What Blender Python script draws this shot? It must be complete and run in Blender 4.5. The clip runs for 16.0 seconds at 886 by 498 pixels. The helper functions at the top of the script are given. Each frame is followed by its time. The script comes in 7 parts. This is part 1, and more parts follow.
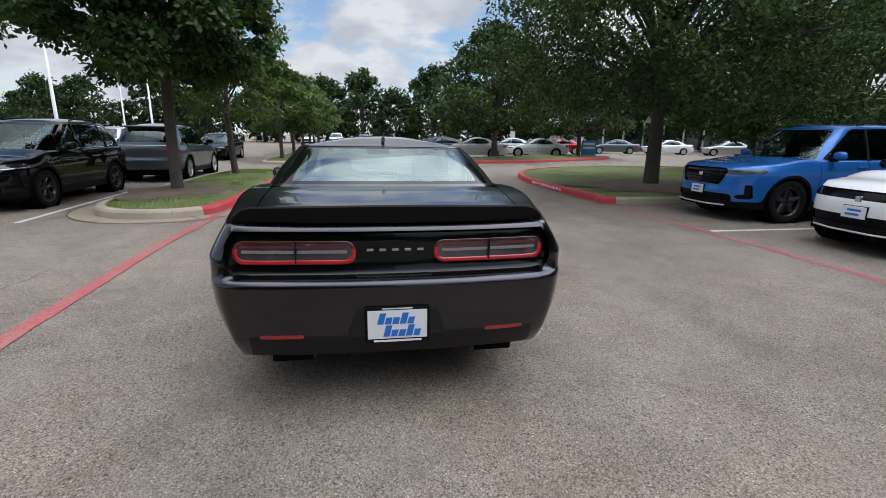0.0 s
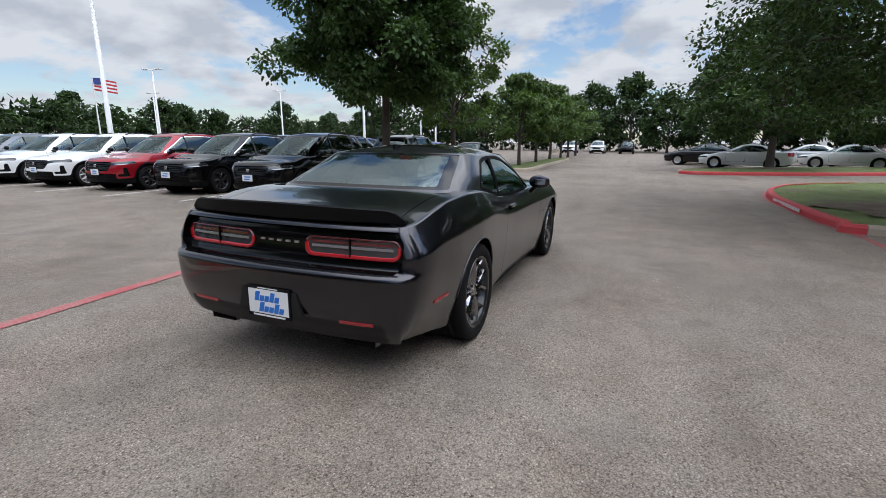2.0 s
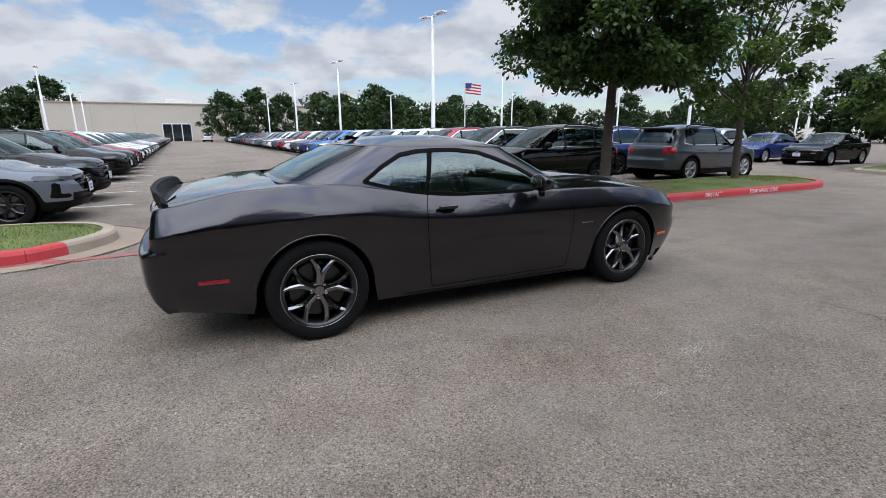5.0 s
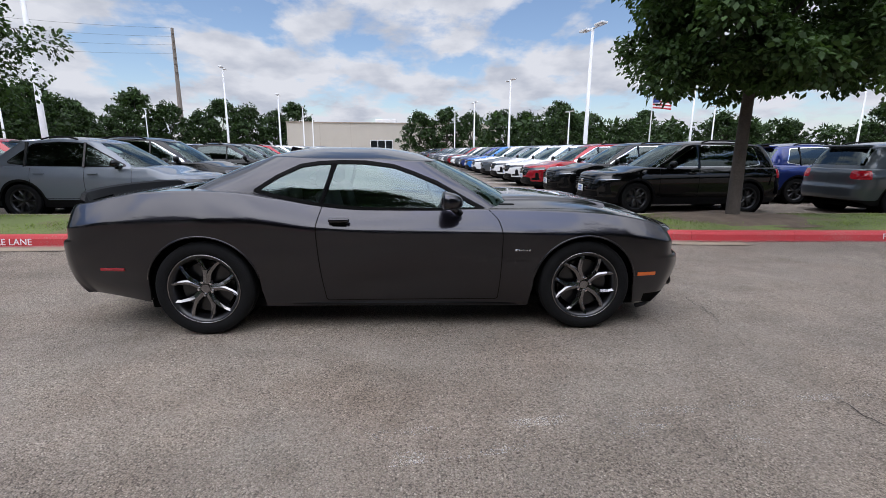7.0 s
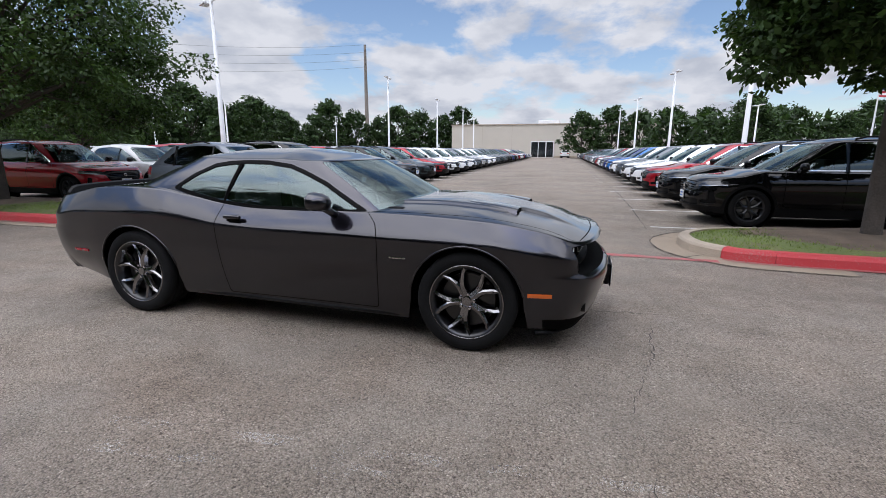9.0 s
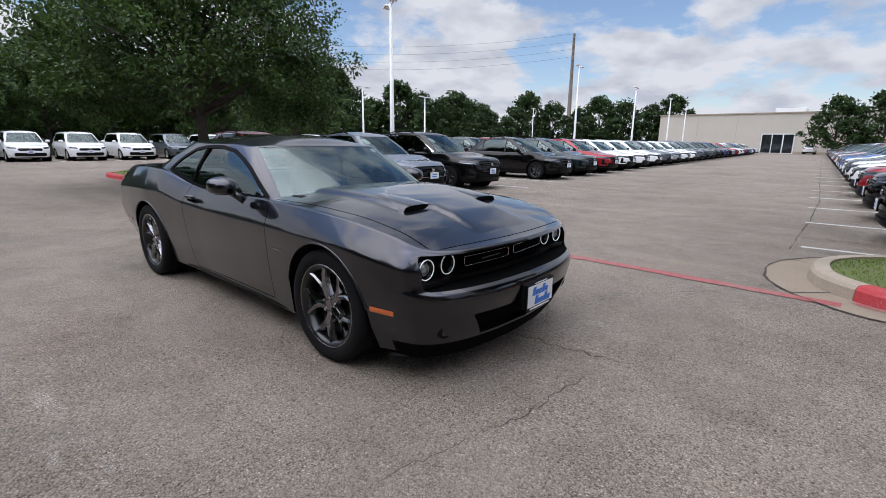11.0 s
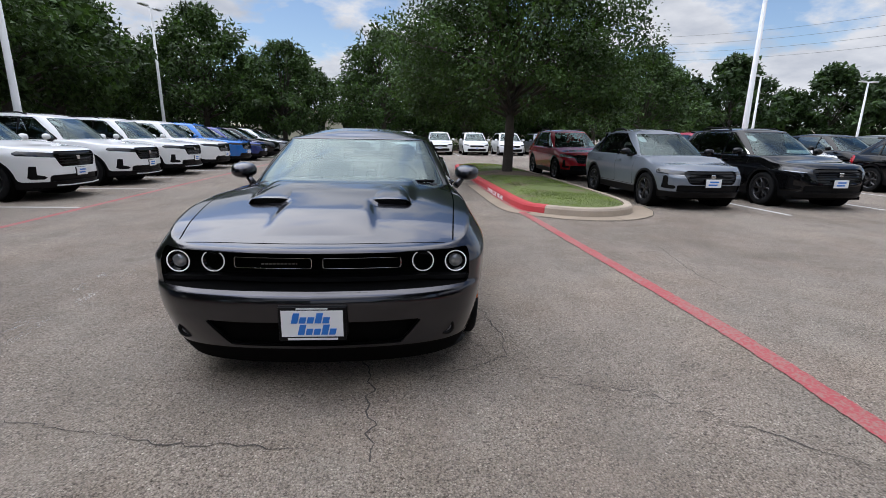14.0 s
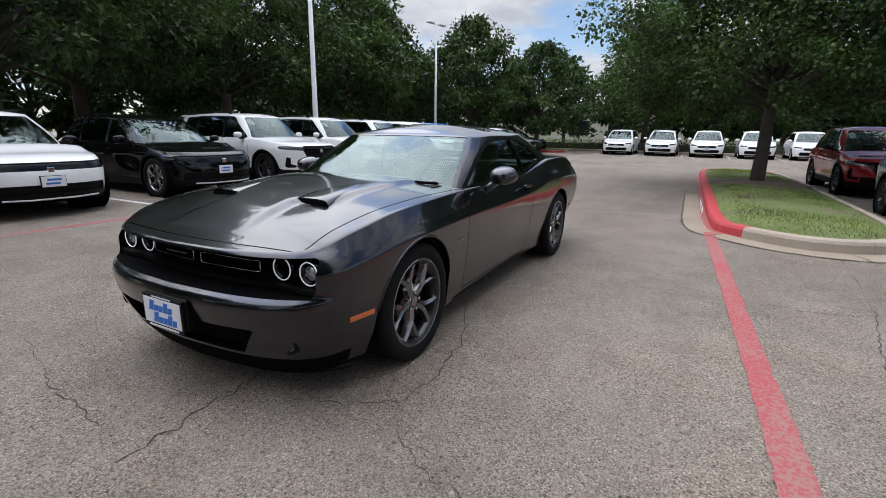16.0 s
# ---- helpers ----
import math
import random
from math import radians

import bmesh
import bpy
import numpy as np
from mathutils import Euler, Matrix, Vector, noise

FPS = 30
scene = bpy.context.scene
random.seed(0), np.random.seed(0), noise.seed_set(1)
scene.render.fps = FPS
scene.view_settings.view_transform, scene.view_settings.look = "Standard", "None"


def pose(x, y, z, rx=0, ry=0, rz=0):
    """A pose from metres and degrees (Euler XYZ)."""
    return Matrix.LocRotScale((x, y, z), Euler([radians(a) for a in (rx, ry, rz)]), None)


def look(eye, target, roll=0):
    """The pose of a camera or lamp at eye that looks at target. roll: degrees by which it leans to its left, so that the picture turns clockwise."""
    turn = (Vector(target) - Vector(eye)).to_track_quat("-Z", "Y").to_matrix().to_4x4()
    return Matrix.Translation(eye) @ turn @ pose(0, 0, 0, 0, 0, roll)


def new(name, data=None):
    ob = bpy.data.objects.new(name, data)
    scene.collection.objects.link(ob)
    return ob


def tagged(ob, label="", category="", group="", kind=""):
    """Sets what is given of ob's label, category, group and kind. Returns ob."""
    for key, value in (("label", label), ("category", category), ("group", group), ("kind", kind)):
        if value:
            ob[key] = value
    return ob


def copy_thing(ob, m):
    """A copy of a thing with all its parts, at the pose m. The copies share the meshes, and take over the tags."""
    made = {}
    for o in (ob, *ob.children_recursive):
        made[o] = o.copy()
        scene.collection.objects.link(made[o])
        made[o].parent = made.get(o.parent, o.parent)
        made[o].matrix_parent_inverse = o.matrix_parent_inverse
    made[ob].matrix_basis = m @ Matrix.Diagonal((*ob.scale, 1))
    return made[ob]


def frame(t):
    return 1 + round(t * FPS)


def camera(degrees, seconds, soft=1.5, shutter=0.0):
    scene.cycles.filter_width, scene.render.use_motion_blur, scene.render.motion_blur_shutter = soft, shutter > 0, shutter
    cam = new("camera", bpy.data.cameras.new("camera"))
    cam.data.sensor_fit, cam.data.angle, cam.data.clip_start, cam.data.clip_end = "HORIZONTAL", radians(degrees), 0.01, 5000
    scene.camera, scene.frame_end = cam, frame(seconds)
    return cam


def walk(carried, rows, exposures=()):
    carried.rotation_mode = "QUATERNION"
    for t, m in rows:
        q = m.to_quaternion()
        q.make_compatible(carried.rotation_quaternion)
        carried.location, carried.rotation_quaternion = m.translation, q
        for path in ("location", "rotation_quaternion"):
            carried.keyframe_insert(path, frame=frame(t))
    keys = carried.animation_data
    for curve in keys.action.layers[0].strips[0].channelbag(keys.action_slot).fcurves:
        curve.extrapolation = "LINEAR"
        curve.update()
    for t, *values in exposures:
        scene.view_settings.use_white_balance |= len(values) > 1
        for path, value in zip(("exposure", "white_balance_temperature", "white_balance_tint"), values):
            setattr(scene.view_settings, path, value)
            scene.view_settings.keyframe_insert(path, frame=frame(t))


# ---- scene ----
cam = camera(86.9, 16.0, soft=0.5)
PATH = [
    (0, (-0.144, -4.825, 1.44), (0.176, -2.907, 0.971), 0.9),
    (0.5, (0.365, -4.88, 1.442), (0.393, -2.935, 0.978), 0.5),
    (1, (0.918, -4.931, 1.469), (0.665, -3.002, 1.002), 0.5),
    (1.5, (1.456, -4.825, 1.443), (0.938, -2.946, 0.992), 0.2),
    (2, (2.005, -4.643, 1.455), (1.245, -2.849, 1.007), 0.3),
    (2.5, (2.538, -4.358, 1.465), (1.549, -2.682, 1.002), 0.2),
    (3, (2.983, -3.983, 1.468), (1.807, -2.435, 0.997), -0.2),
    (3.5, (3.34, -3.551, 1.475), (1.997, -2.148, 1.0), -0.5),
    (4, (3.612, -3.055, 1.463), (2.112, -1.823, 0.98), -0.6),
    (4.5, (3.934, -2.573, 1.458), (2.297, -1.531, 0.973), -0.4),
    (5, (4.137, -2.051, 1.439), (2.388, -1.207, 0.96), -0.2),
    (5.2, (4.21, -1.86, 1.452), (2.424, -1.095, 0.975), -0.0),
    (7.3, (4.442, 0.468, 1.408), (2.484, 0.473, 1.0), 0.5),
    (7.5, (4.424, 0.684, 1.413), (2.467, 0.617, 1.006), 0.5),
    (8, (4.366, 1.241, 1.421), (2.422, 0.998, 1.017), 0.2),
    (8.2, (4.3, 1.443, 1.406), (2.366, 1.134, 1.003), 0.2),
    (10.3, (3.135, 3.38, 1.411), (1.467, 2.362, 0.983), 0.2),
    (10.5, (2.962, 3.527, 1.382), (1.343, 2.435, 0.953), 0.3),
    (11, (2.54, 3.848, 1.379), (1.065, 2.574, 0.932), 0.7),
    (11.5, (2.105, 4.167, 1.379), (0.803, 2.719, 0.925), 0.9),
    (12, (1.625, 4.435, 1.386), (0.527, 2.828, 0.928), 0.9),
    (12.5, (1.112, 4.637, 1.379), (0.232, 2.899, 0.928), 0.9),
    (13, (0.582, 4.723, 1.37), (-0.064, 2.885, 0.919), 0.8),
    (13.5, (0.026, 4.756, 1.372), (-0.369, 2.849, 0.917), 0.9),
    (14, (-0.509, 4.658, 1.36), (-0.634, 2.718, 0.892), 0.9),
    (14.5, (-1.02, 4.501, 1.358), (-0.866, 2.564, 0.881), 0.8),
    (15, (-1.487, 4.293, 1.365), (-1.063, 2.399, 0.881), 0.7),
    (15.5, (-1.896, 4.017, 1.359), (-1.215, 2.202, 0.868), 0.8),
    (16, (-2.305, 3.739, 1.361), (-1.383, 2.033, 0.875), 0.9),
]
walk(cam, [(t, look(eye, aim, roll)) for t, eye, aim, roll in PATH],
     exposures=[(0.0, -0.18, 6170, 11), (3.5, -0.26, 6030, 10), (7.5, -0.21, 6130, 14), (13.0, -0.22, 6110, 13), (16.0, -0.14, 6180, 12)])

# ---------------------------------------------------------------- world, sun, exposure
world = bpy.data.worlds.new("sky")
scene.world = world
world.use_nodes = True
SUN_EL, SUN_ROT = radians(72), radians(100)


def build_sky():
    nt = world.node_tree
    nt.nodes.clear()
    N, L = nt.nodes.new, nt.links.new
    out, bg = N("ShaderNodeOutputWorld"), N("ShaderNodeBackground")
    sky = N("ShaderNodeTexSky")
    sky.sky_type, sky.sun_disc = "NISHITA", False
    sky.sun_elevation, sky.sun_rotation = SUN_EL, SUN_ROT
    sky.air_density, sky.dust_density = 1.0, 0.6
    tc = N("ShaderNodeTexCoord")
    sep = N("ShaderNodeSeparateXYZ")
    L(tc.outputs["Generated"], sep.inputs[0])
    # project the view direction on a flat cloud layer
    zz = N("ShaderNodeMath"); zz.operation = "ADD"; zz.inputs[1].default_value = 0.30
    L(sep.outputs["Z"], zz.inputs[0])
    zm = N("ShaderNodeMath"); zm.operation = "MAXIMUM"; zm.inputs[1].default_value = 0.08
    L(zz.outputs[0], zm.inputs[0])
    dx = N("ShaderNodeMath"); dx.operation = "DIVIDE"
    dy = N("ShaderNodeMath"); dy.operation = "DIVIDE"
    L(sep.outputs["X"], dx.inputs[0]); L(zm.outputs[0], dx.inputs[1])
    L(sep.outputs["Y"], dy.inputs[0]); L(zm.outputs[0], dy.inputs[1])
    comb = N("ShaderNodeCombineXYZ")
    L(dx.outputs[0], comb.inputs[0]); L(dy.outputs[0], comb.inputs[1])
    big = N("ShaderNodeTexNoise")
    big.inputs["Scale"].default_value, big.inputs["Detail"].default_value = 1.6, 9
    big.inputs["Roughness"].default_value, big.inputs["Distortion"].default_value = 0.57, 0.12
    L(comb.outputs[0], big.inputs["Vector"])
    thick = N("ShaderNodeMapRange")
    thick.inputs["From Min"].default_value, thick.inputs["From Max"].default_value = 0.30, 0.80
    thick.inputs["To Min"].default_value, thick.inputs["To Max"].default_value = 0.0, 0.02
    L(sep.outputs["Z"], thick.inputs["Value"])
    cover = N("ShaderNodeMath"); cover.operation = "ADD"
    L(big.outputs["Fac"], cover.inputs[0]); L(thick.outputs[0], cover.inputs[1])
    ramp = N("ShaderNodeValToRGB")
    ramp.color_ramp.elements[0].position, ramp.color_ramp.elements[0].color = 0.435, (0, 0, 0, 1)
    ramp.color_ramp.elements[1].position, ramp.color_ramp.elements[1].color = 0.51, (1, 1, 1, 1)
    L(cover.outputs[0], ramp.inputs[0])
    shade = N("ShaderNodeTexNoise")
    shade.inputs["Scale"].default_value, shade.inputs["Detail"].default_value = 4.2, 9
    L(comb.outputs[0], shade.inputs["Vector"])
    tone = N("ShaderNodeValToRGB")
    tone.color_ramp.elements[0].position, tone.color_ramp.elements[0].color = 0.36, (5.6, 5.9, 6.4, 1)
    tone.color_ramp.elements[1].position, tone.color_ramp.elements[1].color = 0.58, (8.1, 8.2, 8.3, 1)
    L(shade.outputs["Fac"], tone.inputs[0])
    clear = N("ShaderNodeVectorMath"); clear.operation = "SCALE"
    clear.inputs["Scale"].default_value = 1.45
    L(sky.outputs[0], clear.inputs[0])
    mix = N("ShaderNodeMix"); mix.data_type = "RGBA"
    L(ramp.outputs[0], mix.inputs["Factor"])
    L(clear.outputs[0], mix.inputs["A"]); L(tone.outputs[0], mix.inputs["B"])
    # a clouded sky grows brighter towards the veiled sun
    toward = N("ShaderNodeVectorMath"); toward.operation = "DOT_PRODUCT"
    way = Euler((math.pi / 2 - SUN_EL, 0, math.pi - SUN_ROT)).to_matrix() @ Vector((0, 0, 1))
    toward.inputs[1].default_value = way
    L(tc.outputs["Generated"], toward.inputs[0])
    up = N("ShaderNodeMapRange")
    up.interpolation_type = "SMOOTHSTEP"
    up.inputs["From Min"].default_value, up.inputs["From Max"].default_value = 0.42, 1.0
    up.inputs["To Min"].default_value, up.inputs["To Max"].default_value = 1.06, 4.6
    L(toward.outputs["Value"], up.inputs["Value"])
    lift = N("ShaderNodeVectorMath"); lift.operation = "SCALE"
    L(mix.outputs["Result"], lift.inputs[0]); L(up.outputs[0], lift.inputs["Scale"])
    L(lift.outputs[0], bg.inputs["Color"])
    bg.inputs["Strength"].default_value = 0.10
    L(bg.outputs[0], out.inputs[0])


build_sky()
sun = new("sun", bpy.data.lights.new("sun", "SUN"))
sun.data.energy, sun.data.angle, sun.data.color = 1.45, radians(100), (1.0, 0.95, 0.88)
sun.rotation_euler = Euler((math.pi / 2 - SUN_EL, 0, math.pi - SUN_ROT))
scene.view_settings.exposure = 0.0


# ---------------------------------------------------------------- materials
def material(name, color, rough=0.6, metal=0.0, coat=0.0, vary=0.0, scale=4.0, fine=60.0, bump=0.0, spec=0.5, coords="Object", rand=0.0, coat_ior=1.5):
    m = bpy.data.materials.new(name)
    m.use_nodes = True
    nt = m.node_tree
    N, L = nt.nodes.new, nt.links.new
    b = nt.nodes["Principled BSDF"]
    b.inputs["Base Color"].default_value = (*color, 1)
    b.inputs["Roughness"].default_value = rough
    b.inputs["Metallic"].default_value = metal
    b.inputs["Coat Weight"].default_value = coat
    b.inputs["Coat Roughness"].default_value = 0.02
    b.inputs["Coat IOR"].default_value = coat_ior
    b.inputs["Specular IOR Level"].default_value = spec
    if vary or bump or rand:
        tc = N("ShaderNodeTexCoord")
        n1 = N("ShaderNodeTexNoise"); n1.inputs["Scale"].default_value = scale; n1.inputs["Detail"].default_value = 5
        n2 = N("ShaderNodeTexNoise"); n2.inputs["Scale"].default_value = fine; n2.inputs["Detail"].default_value = 4
        L(tc.outputs[coords], n1.inputs["Vector"]); L(tc.outputs[coords], n2.inputs["Vector"])
        add = N("ShaderNodeMath"); add.operation = "ADD"
        L(n1.outputs["Fac"], add.inputs[0]); L(n2.outputs["Fac"], add.inputs[1])
        mr = N("ShaderNodeMapRange")
        mr.inputs["From Min"].default_value, mr.inputs["From Max"].default_value = 0.6, 1.4
        mr.inputs["To Min"].default_value, mr.inputs["To Max"].default_value = 1 - vary, 1 + vary
        L(add.outputs[0], mr.inputs["Value"])
        fac = mr.outputs[0]
        if rand:
            oi = N("ShaderNodeObjectInfo")
            r2 = N("ShaderNodeMapRange")
            r2.inputs["To Min"].default_value, r2.inputs["To Max"].default_value = 1 - rand, 1 + rand
            L(oi.outputs["Random"], r2.inputs["Value"])
            mm = N("ShaderNodeMath"); mm.operation = "MULTIPLY"
            L(fac, mm.inputs[0]); L(r2.outputs[0], mm.inputs[1])
            fac = mm.outputs[0]
        vm = N("ShaderNodeVectorMath"); vm.operation = "SCALE"
        vm.inputs[0].default_value = color
        L(fac, vm.inputs["Scale"]); L(vm.outputs[0], b.inputs["Base Color"])
        if bump:
            bp = N("ShaderNodeBump"); bp.inputs["Strength"].default_value = bump; bp.inputs["Distance"].default_value = 0.01
            L(n2.outputs["Fac"], bp.inputs["Height"]); L(bp.outputs[0], b.inputs["Normal"])
    return m


def glass_material(name, tint, ior=1.5):
    m = bpy.data.materials.new(name)
    m.use_nodes = True
    nt = m.node_tree
    nt.nodes.clear()
    N, L = nt.nodes.new, nt.links.new
    out, mix = N("ShaderNodeOutputMaterial"), N("ShaderNodeMixShader")
    tr, gl, fr = N("ShaderNodeBsdfTransparent"), N("ShaderNodeBsdfGlossy"), N("ShaderNodeFresnel")
    tr.inputs["Color"].default_value = (*tint, 1)
    gl.inputs["Roughness"].default_value = 0.01
    gl.inputs["Color"].default_value = (0.76, 0.90, 0.90, 1)
    fr.inputs["IOR"].default_value = ior
    L(fr.outputs[0], mix.inputs[0]); L(tr.outputs[0], mix.inputs[1]); L(gl.outputs[0], mix.inputs[2])
    L(mix.outputs[0], out.inputs[0])
    return m


def pane_material(name, tint, f0):
    """Thin glass that mirrors alike from inside and outside, by Schlick's rule."""
    m = glass_material(name, tint)
    nt = m.node_tree
    N, L = nt.nodes.new, nt.links.new
    lw, pw, mr = N("ShaderNodeLayerWeight"), N("ShaderNodeMath"), N("ShaderNodeMapRange")
    lw.inputs["Blend"].default_value = 0.5
    pw.operation = "POWER"
    pw.inputs[1].default_value = 5.0
    mr.inputs["To Min"].default_value = f0
    L(lw.outputs["Facing"], pw.inputs[0]); L(pw.outputs[0], mr.inputs["Value"])
    L(mr.outputs[0], nt.nodes["Mix Shader"].inputs[0])
    return m


def paint(name, color, metal=0.0, rough=0.4, ior=1.5):
    return material(name, color, rough, metal, 1.0, 0.04, 3.0, 900.0, spec=0.0, coat_ior=ior)


M_GRANITE = paint("granite_paint", (0.019, 0.018, 0.0245), 1.0, 0.29, 1.57)
M_GRANITE.node_tree.nodes["Principled BSDF"].inputs["Coat Roughness"].default_value = 0.03
M_GLASS = pane_material("tinted_glass", (0.40, 0.50, 0.48), 0.13)
M_WSGLASS = pane_material("windscreen_glass", (0.42, 0.52, 0.50), 0.125)
M_REARGLASS = pane_material("rear_window_glass", (0.84, 0.94, 0.93), 0.20)
M_CARGLASS = glass_material("parked_windscreen_glass", (0.46, 0.56, 0.54), 1.62)
M_DARKGLASS = glass_material("privacy_glass", (0.05, 0.055, 0.055), 1.8)
M_BLACK = material("black_plastic", (0.004, 0.004, 0.0045), 0.5, spec=.14, vary=0.15, fine=200)
M_GLOSSBLACK = material("gloss_black", (0.003, 0.003, 0.0035), 0.10, spec=0.35)
M_TRIM = material("window_trim", (0.003, 0.003, 0.003), 0.55, spec=0.06)
# bumper grey with the shade low down and round the plate in its colour
M_SATIN = material("shaded_bumper_grey", (0.011, 0.011, 0.012), 0.45, spec=.3, vary=0.15, fine=220)
M_LINER = material("matt_black_liner", (0.003, 0.003, 0.003), 0.9, spec=.05)
M_TYRE = material("tyre_rubber", (0.006, 0.006, 0.0063), 0.85, vary=0.25, scale=9, fine=120, bump=0.25, spec=0.2)
M_RIM = material("dark_alloy", (0.24, 0.235, 0.24), 0.14, 1.0, 0.4, 0.08, 6, 300)
M_SILVERRIM = material("silver_alloy", (0.5, 0.5, 0.5), 0.3, 0.9)
M_BLACKRIM = material("black_alloy", (0.007, 0.007, 0.008), 0.3, 0.0, 0.25)
M_CHROME = material("chrome", (0.75, 0.75, 0.77), 0.12, 1.0)
M_STEEL = material("brake_steel", (0.18, 0.18, 0.18), 0.4, 0.9, vary=0.1, fine=200)
M_SEAT = material("black_leather", (0.018, 0.018, 0.019), 0.5, vary=0.2, fine=300, bump=0.2)
M_DASH = material("dashboard_vinyl", (0.03, 0.03, 0.032), 0.6, vary=0.1, fine=300)
M_REDLENS = material("red_lens", (0.46, 0.010, 0.020), 0.12, coat=1.0)
M_MARKER = material("marker_lens", (0.26, 0.008, 0.014), 0.15, coat=1.0)
M_DARKLENS = material("smoked_lens", (0.05, 0.045, 0.05), 0.08, coat=1.0)
M_AMBER = material("amber_lens", (0.55, 0.12, 0.02), 0.2, coat=1.0)
M_CLEARLENS = material("clear_lens", (0.30, 0.31, 0.33), 0.06, 0.6, 1.0)
M_DEEPRED = material("deep_red_lens", (0.10, 0.006, 0.010), 0.10, coat=1.0)
M_REVERSE = material("smoked_reverse_lens", (0.22, 0.21, 0.22), 0.1, 0.2, 1.0)
M_HALO = material("halo_ring", (0.85, 0.85, 0.85), 0.25)
M_HALO.node_tree.nodes["Principled BSDF"].inputs["Emission Color"].default_value = (1, 1, 1, 1)
M_HALO.node_tree.nodes["Principled BSDF"].inputs["Emission Strength"].default_value = 0.25
M_WHITE = material("white_plastic", (0.75, 0.75, 0.75), 0.45)
M_PLATEBLUE = material("plate_blue", (0.02, 0.16, 0.55), 0.4)
M_PLATEGREY = material("plate_silver", (0.6, 0.6, 0.6), 0.4)


# ---------------------------------------------------------------- mesh tools
def part(name, bm, mat, parent=None, label="", smooth=False):
    """Links a bmesh as one mesh object under a thing or a part."""
    me = bpy.data.meshes.new(name)
    bm.to_mesh(me)
    bm.free()
    return part_mesh(name, me, mat, parent, label, smooth)


def part_mesh(name, me, mat, parent=None, label="", smooth=False):
    for m in (mat if isinstance(mat, (list, tuple)) else [mat]):
        me.materials.append(m)
    if smooth:
        me.shade_smooth()
    ob = new(name, me)
    ob.parent = parent
    if label:
        ob["label"] = label
    return ob


def thing(name, label, category, group="", kind="", at=None):
    ob = tagged(new(name), label, category, group, kind)
    if at is not None:
        ob.matrix_basis = at
    return ob


def box_bm(x0, y0, z0, x1, y1, z1, bevel=0.0, seg=2, bm=None):
    own = bm is None
    if own:
        bm = bmesh.new()
    m = Matrix.Translation(((x0 + x1) / 2, (y0 + y1) / 2, (z0 + z1) / 2)) @ Matrix.Diagonal((abs(x1 - x0), abs(y1 - y0), abs(z1 - z0), 1))
    r = bmesh.ops.create_cube(bm, size=1, matrix=m)
    if bevel:
        vs = set(r["verts"])
        es = [e for e in bm.edges if e.verts[0] in vs and e.verts[1] in vs]
        bmesh.ops.bevel(bm, geom=es, offset=bevel, segments=seg, profile=0.5, affect="EDGES")
    return bm


def lathe_bm(prof, n=32, axis="X", bm=None, at=(0, 0, 0), caps=False):
    """Turns a profile of (along the axis, radius) round the axis."""
    bm = bm or bmesh.new()
    rings = []
    for a, r in prof:
        ring = []
        for i in range(n):
            c, s = math.cos(2 * math.pi * i / n) * r, math.sin(2 * math.pi * i / n) * r
            p = (a, c, s) if axis == "X" else ((c, s, a) if axis == "Z" else (c, a, s))
            ring.append(bm.verts.new((p[0] + at[0], p[1] + at[1], p[2] + at[2])))
        rings.append(ring)
    for a, b in zip(rings, rings[1:]):
        for i in range(n):
            j = (i + 1) % n
            bm.faces.new((a[i], a[j], b[j], b[i]))
    for ring in (rings[0], rings[-1]) if caps else ():
        if prof[0 if ring is rings[0] else -1][1] > 1e-4:
            bm.faces.new(ring)
    bmesh.ops.recalc_face_normals(bm, faces=bm.faces)
    return bm


def tube_bm(points, radius, n=8, bm=None, caps=True, flat=1.0):
    """A tube along points; radius is one number or one for each point."""
    bm = bm or bmesh.new()
    pts = [Vector(p) for p in points]
    radii = radius if isinstance(radius, (list, tuple)) else [radius] * len(pts)
    rings, ref = [], None
    for i, p in enumerate(pts):
        d = (pts[min(i + 1, len(pts) - 1)] - pts[max(i - 1, 0)]).normalized()
        if ref is None:
            ref = d.orthogonal().normalized()
        ref = (ref - d * ref.dot(d)).normalized()
        o = d.cross(ref)
        rings.append([bm.verts.new(p + (ref * math.cos(2 * math.pi * k / n) + o * math.sin(2 * math.pi * k / n) * flat) * radii[i]) for k in range(n)])
    for a, b in zip(rings, rings[1:]):
        for k in range(n):
            bm.faces.new((a[k], a[(k + 1) % n], b[(k + 1) % n], b[k]))
    if caps:
        bm.faces.new(rings[0][::-1]); bm.faces.new(rings[-1])
    return bm


def prism_bm(outline, depth, axis="Z", bm=None, bevel=0.0):
    """An outline of (a, b) pairs given a depth (d0, d1) along an axis."""
    bm = bm or bmesh.new()
    d0, d1 = depth

    def at(a, b, d):
        return (a, b, d) if axis == "Z" else ((a, d, b) if axis == "Y" else (d, a, b))
    low = [bm.verts.new(at(a, b, d0)) for a, b in outline]
    top = [bm.verts.new(at(a, b, d1)) for a, b in outline]
    fs = [bm.faces.new(low[::-1]), bm.faces.new(top)]
    n = len(outline)
    for i in range(n):
        fs.append(bm.faces.new((low[i], low[(i + 1) % n], top[(i + 1) % n], top[i])))
    bmesh.ops.recalc_face_normals(bm, faces=fs)
    if bevel:
        bmesh.ops.bevel(bm, geom=list({e for e in fs[1].edges} | {e for e in fs[0].edges}), offset=bevel, segments=2, affect="EDGES")
    return bm


